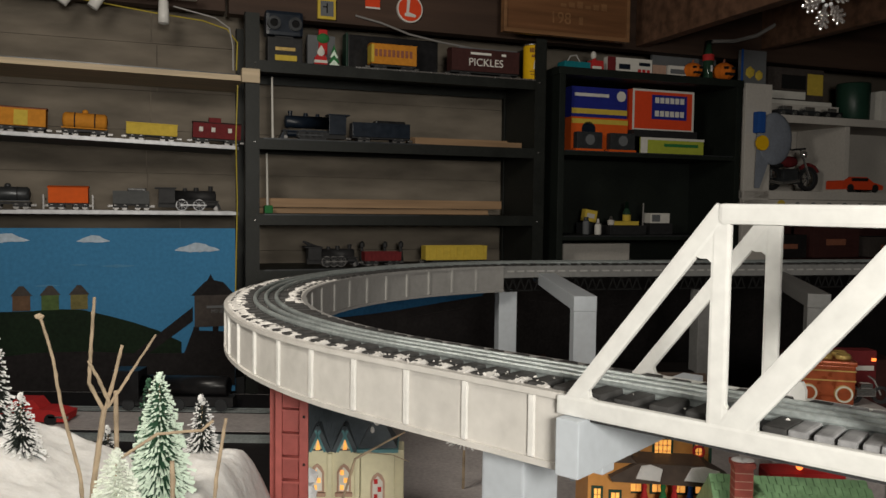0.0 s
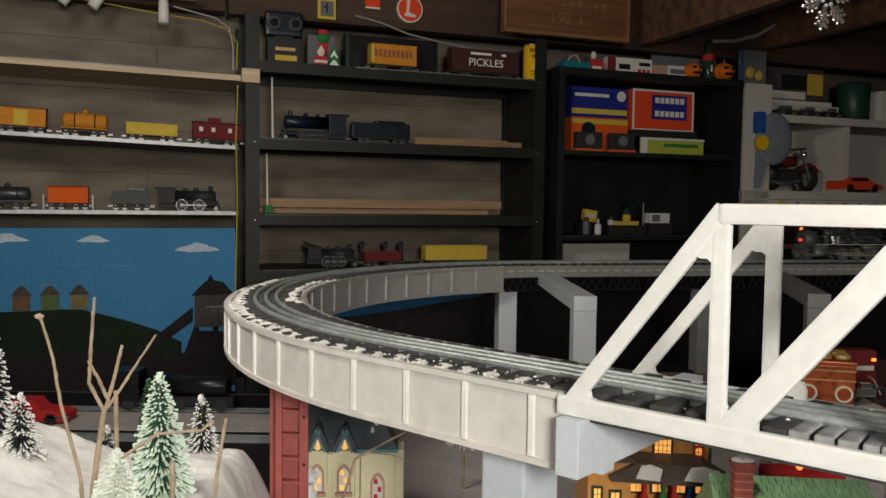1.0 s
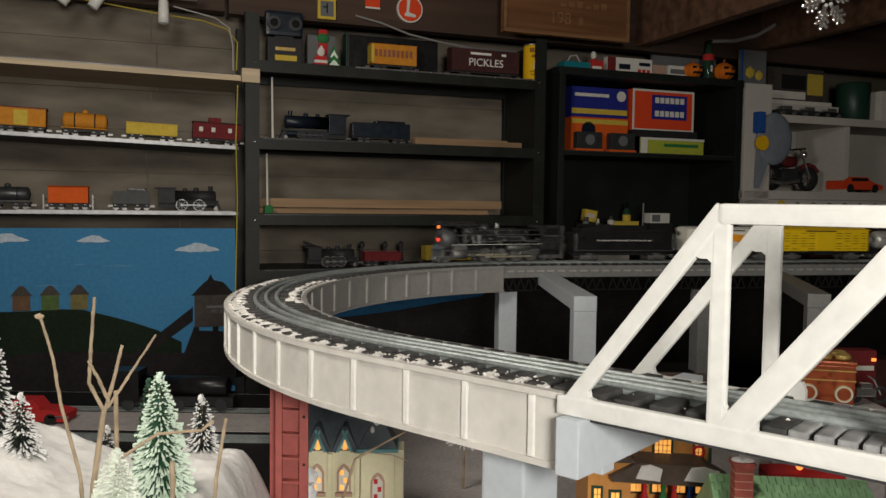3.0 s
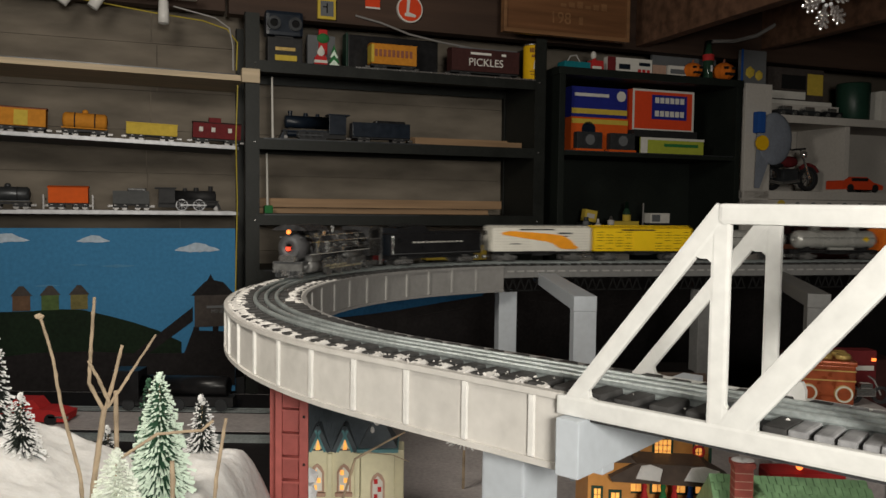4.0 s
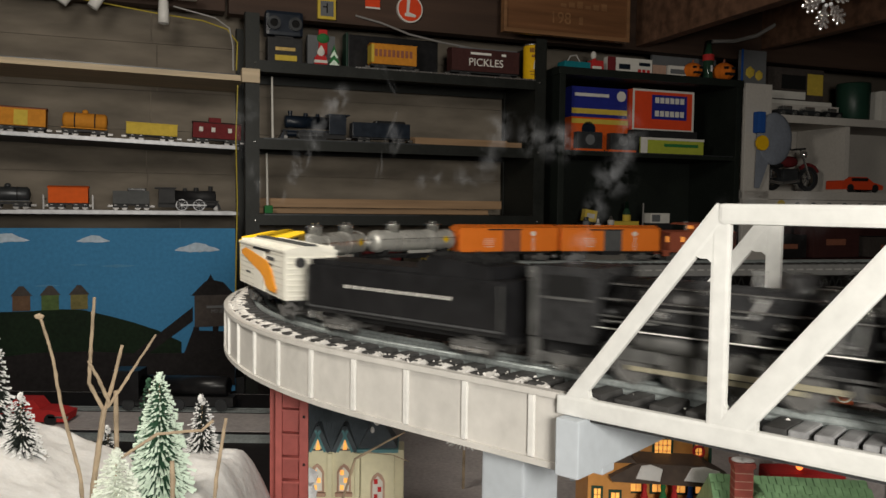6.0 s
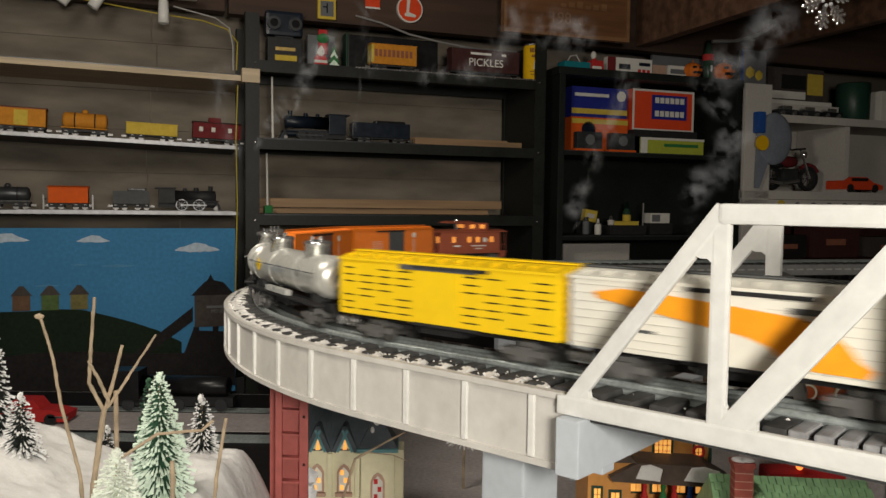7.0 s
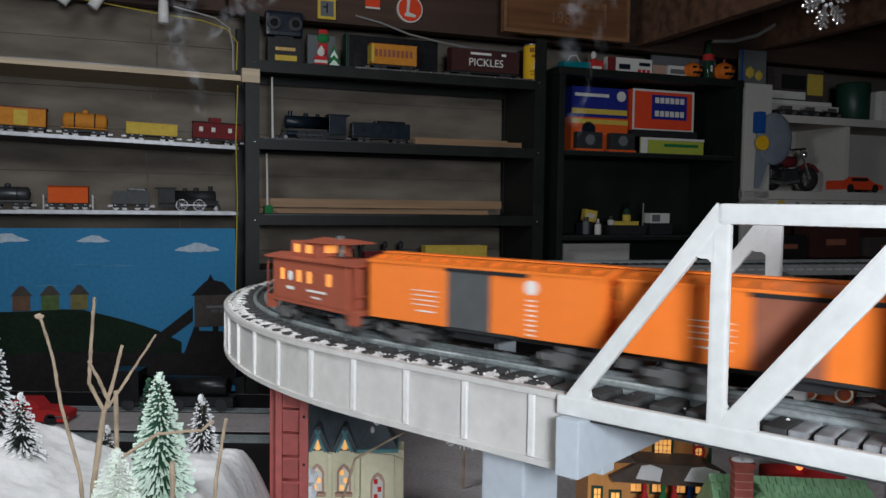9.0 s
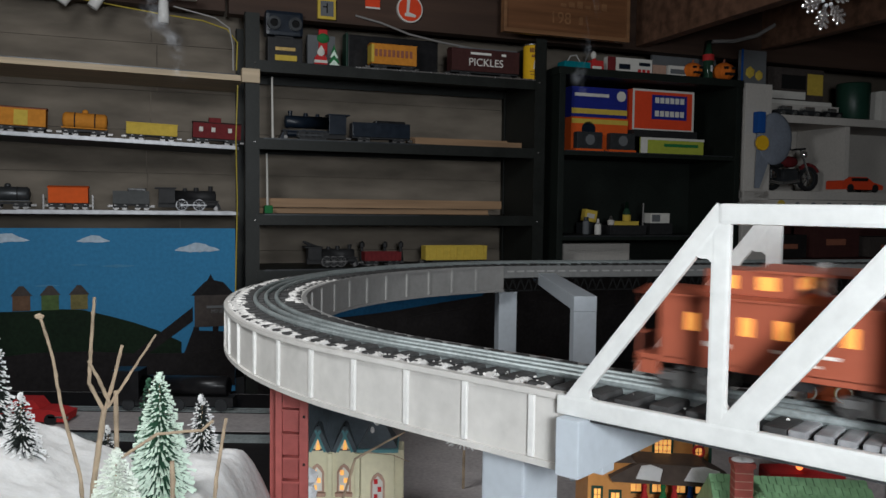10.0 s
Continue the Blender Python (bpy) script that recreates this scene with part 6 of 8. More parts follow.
t = carton("model_package", 1.525, 1.585, BT, BT + 0.045, 0.06, 0.03, "pinkbrick", "small pinkish package on bookcase")
t = carton("model_package", 1.590, 1.675, BT, BT + 0.046, 0.05, 0.03, "cardwhite", "white small package with grey print")
part("print", B(-0.035, 0.035, -0.0015, 0.0, 0.014, 0.032), "greyboard", t)


def pumpkin(u, s):
    t = thing("pumpkin", "small orange carved toy pumpkin", "pumpkin", on_wall(u, 0.05, BT), "pumpkins")
    bm = bmesh.new()
    bmesh.ops.create_uvsphere(bm, u_segments=32, v_segments=14, radius=s)
    for v in bm.verts:
        a = math.atan2(v.co.y, v.co.x)
        k = 1 + 0.07 * math.cos(a * 8)
        v.co = Vector((v.co.x * k, v.co.y * k, v.co.z * 0.85 + s * 0.85))
    part("shell", bm, "pumpkin", t, "", True)
    part("stem", Rod((0, 0, s * 1.6), (0.004, 0, s * 2.0), 0.005, 0.004, seg=8), "brown", t)
    for x, z, w in ((-0.4, 1.1, 0.16), (0.4, 1.1, 0.16), (0, 0.55, 0.45)):
        part("carving", B(x * s - w * s, x * s + w * s, -s * 1.08, -s * 0.7, z * s - 0.12 * s, z * s + 0.10 * s), "dark", t)


pumpkin(1.700, 0.037)
pumpkin(1.850, 0.043)
t = thing("glass_bottle", "clear dark glass bottle with red label", "bottle", on_wall(1.775, 0.05, BT))
part("glass", lathe(bmesh.new(), [(0.019, 0), (0.021, 0.004), (0.020, 0.045), (0.022, 0.085), (0.012, 0.125), (0.010, 0.155)], 20), "bottle", t, "", True)
part("label", lathe(bmesh.new(), [(0.0225, 0.075), (0.0228, 0.078), (0.0228, 0.098), (0.021, 0.100)], 20), "red", t)
# clear bar set on the glass as a modelled highlight
part("shine", B(-0.004, 0.004, -0.0225, -0.021, 0.03, 0.055), "crystal", t)
single("leaning_board", B(1.59, 1.90, 0.16, 0.18, BT, BT + 0.150, 0.002), "greyboard", "grey plastic panel leaning on bookcase", "panel", WF)

# ---- white shelving ----
t = thing("white_shelving", "off-white painted shelving with model vehicles", "shelving", WF)
part("upright", B(1.925, 2.055, 0.0, 0.02, -0.6, 0.500, 0.002), "whitewall", t)
part("shelf", B(2.055, 3.3, 0.0, 0.30, 0.352, 0.384, 0.003), "whitewall", t)
part("shelf", B(1.925, 3.3, 0.0, 0.30, 0.036, 0.072, 0.003), "whitewall", t)
part("back", B(1.925, 3.3, 0.30, 0.31, -0.02, 0.46), "whitewall", t)
# lower bay in dark brown: the dim interior put into its colour
part("lower_back", B(1.925, 3.3, 0.30, 0.31, -0.6, -0.021), "pickle", t, "lower back board coloured dark for the bay's gloom")
part("lower_shelf", B(2.06, 3.3, 0.02, 0.298, -0.235, -0.215), "pickle", t)
part("divider", B(2.47, 2.495, 0.02, 0.295, 0.0725, 0.352), "whitewall", t)
part("picture", B(2.52, 2.575, 0.28, 0.298, 0.09, 0.34), "brown", t)
part("rail", B(1.925, 3.3, 0.0, 0.012, -0.02, 0.035, 0.002), "whitewall", t)
for i in range(7):
    part("badge", Rod((2.12 + i * 0.085, -0.002, 0.012), (2.12 + i * 0.085, 0.0, 0.012), 0.014 if i else 0.022, seg=14), "dullyellow" if i == 0 else "greyboard", t)
for u, mat in ((2.17, "gunmetal"), (2.29, "gunmetal"), (2.41, "black")):
    c = thing("toy_car", "small dark chrome toy car on white shelf", "toy car", on_wall(u, 0.05, 0.385), "toy cars")
    part("body", B(-0.052, 0.052, -0.02, 0.02, 0.008, 0.026, 0.006), mat, c)
    part("cabin", B(-0.028, 0.024, -0.017, 0.017, 0.024, 0.042, 0.007), "chrome", c)
    for x in (-0.03, 0.032):
        for s in (-1, 1):
            part("wheel", Rod((x, s * 0.018, 0.010), (x, s * 0.023, 0.010), 0.010, seg=14), "chrome", c)
c = carton("toy_package", 2.13, 2.47, 0.4425 - 0.0, 0.46, 0.10, 0.10, "cardwhite", "long flat white package on riser")
single("shelf_riser", B(2.11, 2.50, 0.09, 0.25, 0.3845, 0.442, 0.002), "whitewall", "white riser board on shelf", "riser", WF)
c = carton("poster_box", 2.14, 2.44, 0.4605, 0.60, 0.12, 0.05, "mine", "grey package with dark car picture")
part("car_picture", B(-0.08, 0.05, -0.002, 0.0, 0.05, 0.11), "dark", c)
part("yellow_picture", B(0.06, 0.145, -0.002, 0.0, 0.03, 0.12), "dullyellow", c)
part("pale_picture", B(-0.14, 0.05, -0.002, 0.0, 0.008, 0.04), "cardwhite", c)
c = carton("picture_card", 1.93, 2.055, 0.5005, 0.64, 0.04, 0.02, "greyboard", "card with yellow flowers and blue side")
part("flowers", ball(ball(bmesh.new(), (-0.02, -0.002, 0.05), 0.025, 1, (1, 0.2, 1)), (0.025, -0.002, 0.04), 0.022, 1, (1, 0.2, 1)), "dullyellow", c)
part("side", B(-0.064, -0.055, -0.003, 0.0, 0.0, 0.14), "capblue", c)
c = thing("green_mug", "dark green glass mug on shelf", "mug", on_wall(2.59, 0.10, 0.385))
part("cup", lathe(bmesh.new(), [(0.060, 0), (0.068, 0.01), (0.070, 0.16), (0.066, 0.165)], 24), "greentrim", c, "", True)
c = carton("white_box", 2.70, 2.95, 0.385, 0.52, 0.05, 0.1, "cardwhite", "white package on shelf")
for u0, u1, hh, mt, lab in ((2.16, 2.36, 0.10, "minedark", "dark carton on lower brown shelf"), (2.40, 2.66, 0.135, "pickle", "dark brown carton on lower shelf"), (2.72, 2.98, 0.09, "mine", "dull grey brown carton on lower shelf")):
    c = carton("dark_carton", u0, u1, -0.2145, -0.2145 + hh, 0.10, 0.12, mt, lab)
    part("print", B(-0.06, 0.05, -0.0015, 0.0, hh * 0.4, hh * 0.6), "brown", c)
# motorcycle
c = thing("toy_motorcycle", "dark red and chrome toy motorcycle on white shelf", "toy motorcycle", on_wall(2.24, 0.09, 0.0725))
for x in (-0.095, 0.100):
    w = part("wheel", lathe(bmesh.new(), [(0.040, -0.008), (0.052, -0.008), (0.055, 0.0), (0.052, 0.008), (0.040, 0.008)], 28, Matrix.Translation((x, 0, 0.055)) @ FACE, True), "blackmatt", c, "black tyre")
    part("rim", lathe(bmesh.new(), [(0.034, -0.004), (0.041, -0.004), (0.041, 0.004), (0.034, 0.004)], 28, Matrix.Translation((x, 0, 0.055)) @ FACE, True), "gunmetal", w)
    bm = bmesh.new()
    for k in range(8):
        a = k * math.pi / 4
        rod(bm, (x, 0, 0.055), (x + 0.036 * math.cos(a), 0, 0.055 + 0.036 * math.sin(a)), 0.0016, seg=5)
    part("spokes", bm, "gunmetal", w)
part("fuel_tank", ball(bmesh.new(), (-0.005, 0, 0.125), 0.034, 2, (1.4, 0.7, 0.75)), "maroon", c, "", True)
part("seat", ball(bmesh.new(), (-0.075, 0, 0.108), 0.030, 2, (1.4, 0.8, 0.45)), "blackmatt", c, "", True)
part("engine", box(box(bmesh.new(), -0.05, 0.03, -0.022, 0.022, 0.045, 0.095, 0.006), -0.075, 0.045, -0.016, 0.016, 0.03, 0.055, 0.005), "gunmetal", c)
part("exhaust", tube(bmesh.new(), [(0.03, -0.026, 0.045), (-0.06, -0.026, 0.032), (-0.13, -0.026, 0.040)], 0.007, 10), "chrome", c)
part("fork", tube(bmesh.new(), [(0.100, -0.012, 0.055), (0.060, -0.012, 0.150), (0.045, -0.014, 0.175)], 0.005, 8), "chrome", c)
part("handlebar", tube(bmesh.new(), [(0.045, -0.04, 0.180), (0.045, 0.04, 0.180), (0.015, 0.055, 0.205)], 0.004, 8), "blackmatt", c)
part("headlamp", ball(bmesh.new(), (0.078, 0, 0.158), 0.017, 2), "chrome", c, "", True)
part("fender", tube(bmesh.new(), [(0.100 + 0.060 * math.cos(a), 0, 0.055 + 0.060 * math.sin(a)) for a in (0.5, 0.8, 1.1, 1.4, 1.7, 2.0, 2.3)], 0.009, 8), "maroon", c)
c = thing("orange_toy_car", "orange red toy sports car on white shelf", "toy car", on_wall(2.575, 0.06, 0.0725))
part("body", Prism([(-0.115, 0.012), (0.115, 0.012), (0.118, 0.030), (0.06, 0.044), (0.02, 0.066), (-0.07, 0.066), (-0.115, 0.046)], -0.045, 0.045), "boxred", c)
part("window_band", B(-0.065, 0.028, -0.0465, -0.044, 0.048, 0.062), "dark", c)
for x in (-0.07, 0.07):
    for s in (-1, 1):
        part("wheel", Rod((x, s * 0.038, 0.018), (x, s * 0.047, 0.018), 0.018, seg=18), "blackmatt", c)
c = thing("felt_cap", "grey felt cap with blue band hanging on upright", "cap", on_wall(2.055, -0.02, 0.280))
part("crown", ball(bmesh.new(), (0, 0, 0), 0.095, 3, (0.95, 0.16, 1.12)), "capgrey", c, "", True)
part("band", B(-0.098, -0.062, -0.02, 0.014, 0.02, 0.105, 0.006), "capblue", c)
part("badge", Rod((-0.075, -0.022, -0.02), (-0.075, -0.012, -0.02), 0.030, seg=20), "canyellow", c)
part("tail", Prism([(-0.09, -0.20), (-0.07, -0.20), (-0.03, -0.10), (-0.085, -0.02)], -0.004, 0.004), "capgrey", c)
single("yellow_tag", B(-0.028, 0.028, 0.0, 0.002, -0.035, 0.03), "lime", "small yellow paper tag hanging from joist", "tag", on_wall(2.19, 0.06, 0.785) @ Matrix.Rotation(radians(18), 4, "Y"))

# hanging snowflake ornament
c = thing("snowflake_ornament", "glittering silver snowflake hanging from the ceiling", "ornament", on_wall(1.12, -1.2, 0.474) @ Matrix.Rotation(radians(12), 4, "Y"))
for k in range(6):
    a = math.pi / 6 + k * math.pi / 3
    d = Vector((math.cos(a), 0, math.sin(a)))
    bm = bmesh.new()
    rod(bm, d * 0.012, d * 0.066, 0.0046, seg=6)
    for f, l in ((0.026, 0.014), (0.037, 0.019), (0.050, 0.018)):
        for sg in (-1, 1):
            q = Vector((math.cos(a + sg * 1.0), 0, math.sin(a + sg * 1.0)))
            rod(bm, d * f, d * f + q * l, 0.0042, seg=6)
            ball(bm, d * f + q * l, 0.0046, 1)
    ball(bm, d * 0.068, 0.0055, 1)
    part("arm", bm, "glint", c)
    part("gem", ball(bmesh.new(), d * 0.014 + Vector((0, -0.003, 0)), 0.005, 1), "crystal", c)
part("thread", Rod((0, 0, 0.06), (0, 0, 0.6), 0.0005, seg=4), "wirewhite", c)


# ---- painted backdrop ----
pb = thing("painted_backdrop", "hand painted backdrop of sky, hills, houses and a mine", "backdrop panel", on_wall(0, 0.03, 0))
part("panel", B(-1.25, -0.068, 0.0, 0.012, -0.62, -0.088), "sky", pb)
part("hill", Prism([(-1.25, -0.60), (-0.235, -0.60)] + [(-0.235 - 0.0725 * i, -0.336 - 0.115 * max(0.0, 1 - i / 4.5) ** 1.6 + 0.003 * math.sin(i * 1.7)) for i in range(15)], -0.002, 0.0), "hill", pb)
for u, mat in ((-0.690, "paintbrown"), (-0.612, "paintgreen"), (-0.532, "paintyellow")):
    hh = part("painted_house", B(u - 0.024, u + 0.024, -0.0032, 0.0, -0.336, -0.290), mat, pb)
    part("painted_roof", Prism([(u - 0.029, -0.291), (u + 0.029, -0.291), (u + 0.006, -0.262), (u - 0.006, -0.262)], -0.0036, 0.0), "mine", hh)
# dark band and patch: gloom at the backdrop's foot put into colour
part("foot_shade", Prism([(-1.25, -0.60), (-0.070, -0.60)] + [(-0.070 - 0.1475 * i, -0.475 - 0.012 * math.sin(i * 1.3)) for i in range(9)], -0.0042, 0.0), "minedark", pb)
part("foot_shade_patch", Prism([(-0.27, -0.60), (-0.069, -0.60), (-0.069, -0.425), (-0.20, -0.415)], -0.0016, 0.0), "minedark", pb)
mn = part("painted_mine", B(-0.195, -0.075, -0.003, 0.0, -0.405, -0.300), "mine", pb)
part("painted_roof", Prism([(-0.205, -0.303), (-0.070, -0.303), (-0.105, -0.262), (-0.135, -0.255), (-0.145, -0.235), (-0.155, -0.255), (-0.165, -0.262)], -0.0034, 0.0), "minedark", mn)
part("painted_chute", Prism([(-0.20, -0.340), (-0.20, -0.385), (-0.44, -0.560), (-0.48, -0.560)], -0.0026, 0.0), "minedark", mn)
for u in (-0.19, -0.13, -0.085):
    part("painted_leg", B(u - 0.009, u + 0.009, -0.0028, 0.0, -0.60, -0.404), "minedark", mn)
words("MINE", 0.017, "greyboard", mn, Matrix.Translation((-0.125, -0.0036, -0.356)) @ FACE)
part("painted_word", B(-0.158, -0.085, -0.0036, -0.003, -0.345, -0.337), "greyboard", mn)
for cx, cz, cw in ((-0.735, -0.125, 0.07), (-0.49, -0.128, 0.048), (-0.185, -0.158, 0.070), (-0.42, -0.205, 0.050), (-0.62, -0.262, 0.035), (-0.53, -0.200, 0.025)):
    bm = bmesh.new()
    n = 9
    rr = random.Random(int(-cx * 1000))
    top = [(cx - cw + 2 * cw * i / n, cz + (0.42 * cw if cz > -0.19 else 0.12 * cw) * math.sin(math.pi * i / n) * rr.uniform(0.6, 1.0)) for i in range(n + 1)]
    bot = [(cx + cw - 2 * cw * i / n, cz - (0.10 * cw) * math.sin(math.pi * i / n) * rr.uniform(0.4, 1.0) - 0.001) for i in range(n + 1)]
    part("painted_cloud", prism(bm, top + bot[1:-1], -0.0022, 0.0), "cloud" if cz > -0.19 else "cloudfaint", pb)
# black sheet added below the panel to keep that gap dark
part("dark_filler", B(-1.25, 0.02, 0.02, 0.03, -1.40, -0.58), "blackmatt", pb)
# panel, sky and hill painted near black for the shade under the line
pb = thing("painted_backdrop", "lower painted backdrop, sky and hills darkened for shade", "backdrop panel", on_wall(0, -0.02, 0))
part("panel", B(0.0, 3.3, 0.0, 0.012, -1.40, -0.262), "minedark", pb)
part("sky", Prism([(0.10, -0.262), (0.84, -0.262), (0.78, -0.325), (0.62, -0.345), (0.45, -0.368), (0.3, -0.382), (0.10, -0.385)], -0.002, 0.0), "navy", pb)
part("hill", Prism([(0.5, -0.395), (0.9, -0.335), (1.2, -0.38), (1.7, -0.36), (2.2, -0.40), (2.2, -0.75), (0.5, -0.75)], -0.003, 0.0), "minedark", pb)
# ---- snow ballast along the line ----
def grains(name, count, s0, s1, bands, parent, mat, seed):
    """Loose crumbs strewn along the line, in one mesh."""
    rr = random.Random(seed)
    base = [(0, 0, 1), (0.9, 0, 0.2), (-0.3, 0.85, 0.1), (-0.5, -0.75, 0.2), (0.2, 0.1, -0.8)]
    tri = [(0, 1, 2), (0, 2, 3), (0, 3, 1), (4, 2, 1), (4, 3, 2), (4, 1, 3)]
    vs, fs = [], []
    for _ in range(count):
        s = rr.uniform(s0, s1)
        o0, o1 = rr.choice(bands)
        o = rr.uniform(o0, o1)
        if noise.noise(Vector((s * 14, o * 30, seed))) < -0.12:
            continue
        x, y, hd = track(s, o)
        k = rr.uniform(0.0008, 0.0024)
        a = rr.uniform(0, 6.28)
        z = SURF + rr.uniform(-0.001, 0.0035)
        n = len(vs)
        for bx, by, bz in base:
            j = rr.uniform(0.7, 1.3) * k
            vs.append((x + j * (bx * math.cos(a) - by * math.sin(a)), y + j * (bx * math.sin(a) + by * math.cos(a)), z + j * bz * 0.8))
        fs += [tuple(n + i for i in f) for f in tri]
    me = bpy.data.meshes.new(name)
    me.from_pydata(vs, [], fs)
    me.materials.append(M[mat])
    ob = new(name, me)
    ob.parent = parent
    return tagged(ob, "loose white snow ballast", kind="stuff")


grains("snow_ballast", 600, -0.8, 0.22, [(0.036, 0.0575), (0.048, 0.0575)], viaduct, "ballast", 3)
grains("snow_ballast", 260, -0.9, 0.55, [(0.020, 0.040), (-0.040, -0.020), (-0.012, 0.012)], viaduct, "ballast", 5)

# ---- supports ----
x, y, hd = track(0.150)
p = thing("bridge_pier", "pale blue grey wooden pier carrying girder and bridge end", "support", Matrix.Translation((x, y, 0.90)) @ Matrix.Rotation(hd, 4, "Z"))
part("column", B(-0.020, 0.029, -0.031, 0.028, 0.0, DECK - GH - 0.902, 0.003), "pale", p)
part("corbel", B(0.0292, 0.0910, 0.004, 0.026, 0.306, 0.3262, 0.002), "pale", p)
part("cross_beam", B(0.0915, 0.1135, -0.077, 0.170, 0.3275, 0.3755, 0.0015), "pale", p)


def portal(ax, ay, bx, by, top, mat="pale"):
    """A cap beam that runs out from under the line to one leg standing in front of it."""
    d = Vector((bx - ax, by - ay, 0))
    p = thing("support_portal", "grey wooden cap beam on one leg under the line", "support", Matrix.Translation((ax, ay, 0)) @ Matrix.Rotation(math.atan2(d.y, d.x), 4, "Z"), "portals")
    L = d.length
    part("cap_beam", B(-0.025, L + 0.022, -0.023, 0.023, top - 0.030, top, 0.002), mat, p)
    part("leg", B(L - 0.022, L + 0.0225, -0.0225, 0.0225, 0.90, top - 0.0302, 0.002), mat, p)


def line_post(x, y, top, mat="pale"):
    p = thing("support_post", "grey square wooden post under the line", "support", Matrix.Translation((x, y, 0.90)) @ Matrix.Rotation(radians(10), 4, "Z"), "posts")
    part("shaft", B(-0.024, 0.024, -0.024, 0.024, 0.0, top - 0.90, 0.002), mat, p)
    part("foot", B(-0.030, 0.030, -0.030, 0.030, 0.0, 0.012, 0.002), mat, p)


portal(0.272, 2.17, 0.282, 1.60, 1.2715)
# this portal and the last post take a darker grey as their shadow
portal(0.940, 2.26, 0.796, 1.70, 1.2715, "slim")
line_post(0.168, 2.12, DECK - 0.0600)
line_post(0.715, 2.20, DECK - 0.0600, "slim")

x, y, hd = track(-0.235)
tw = thing("red_tower", "oxide red steel trestle tower under the curve", "trestle tower", Matrix.Translation((x - 0.004, y - 0.012, 0.90)) @ Matrix.Rotation(radians(8), 4, "Z"))
HT = DECK - GH - 0.9015
part("web", B(-0.014, 0.010, 0.004, 0.010, 0.0, HT), "redsteel", tw)
part("flange", B(-0.021, -0.0125, -0.010, 0.014, 0.0, HT, 0.001), "redsteel", tw)
part("flange", B(0.0095, 0.021, -0.010, 0.014, 0.0, HT, 0.001), "redsteel", tw)
for i in range(11):
    z = HT - 0.012 - i * 0.0315
    part("ledge", Prism([(-0.0125, z), (0.0095, z - 0.002), (0.0095, z - 0.0045), (-0.0125, z - 0.0025)], -0.009, 0.004), "redsteel", tw)
    if i % 2:
        part("rivet", Rod((0.0155, -0.0115, z - 0.010), (0.0155, -0.0095, z - 0.010), 0.0019, seg=8), "dark", tw)
part("rear_leg", B(-0.030, -0.022, 0.020, 0.032, 0.0, HT, 0.001), "redsteel", tw)


# ---- cotton snow ----
def smooth(a, b, t):
    t = min(1, max(0, (t - a) / (b - a)))
    return t * t * (3 - 2 * t)


def cotton_height(x, y):
    h = 0.232 * smooth(-0.150, -0.262, x) * smooth(1.22, 1.02, y)
    h += 0.026 * smooth(-0.44, -0.56, x) * smooth(1.3, 1.0, y)
    h -= 0.010 * smooth(-0.46, -0.40, x) * smooth(-0.30, -0.36, x)
    n = noise.noise(Vector((x * 7, y * 7, 0))) * 0.016 + noise.noise(Vector((x * 13, y * 13, 9))) * 0.009 + noise.noise(Vector((x * 22, y * 22, 3))) * 0.006 + noise.noise(Vector((x * 48, y * 48, 5))) * 0.0034 + noise.noise(Vector((x * 120, y * 120, 7))) * 0.0018
    return 0.9015 + max(0.0, h + n * smooth(0.0, 0.16, h))


def cotton_bank():
    nx, ny = 220, 200
    vs, fs = [], []
    for j in range(ny + 1):
        for i in range(nx + 1):
            x, y = -1.05 + 0.90 * i / nx, 0.47 + 0.80 * j / ny
            vs.append((x, y, cotton_height(x, y)))
    for j in range(ny):
        for i in range(nx):
            a = j * (nx + 1) + i
            fs.append((a, a + 1, a + nx + 2, a + nx + 1))
    me = bpy.data.meshes.new("cotton_snow")
    me.from_pydata(vs, [], fs)
    for p in me.polygons:
        p.use_smooth = True
    me.materials.append(M["snow"])
    return tagged(new("cotton_snow", me), "soft white cotton wool snow bank", "snow", kind="stuff")


cotton_bank()


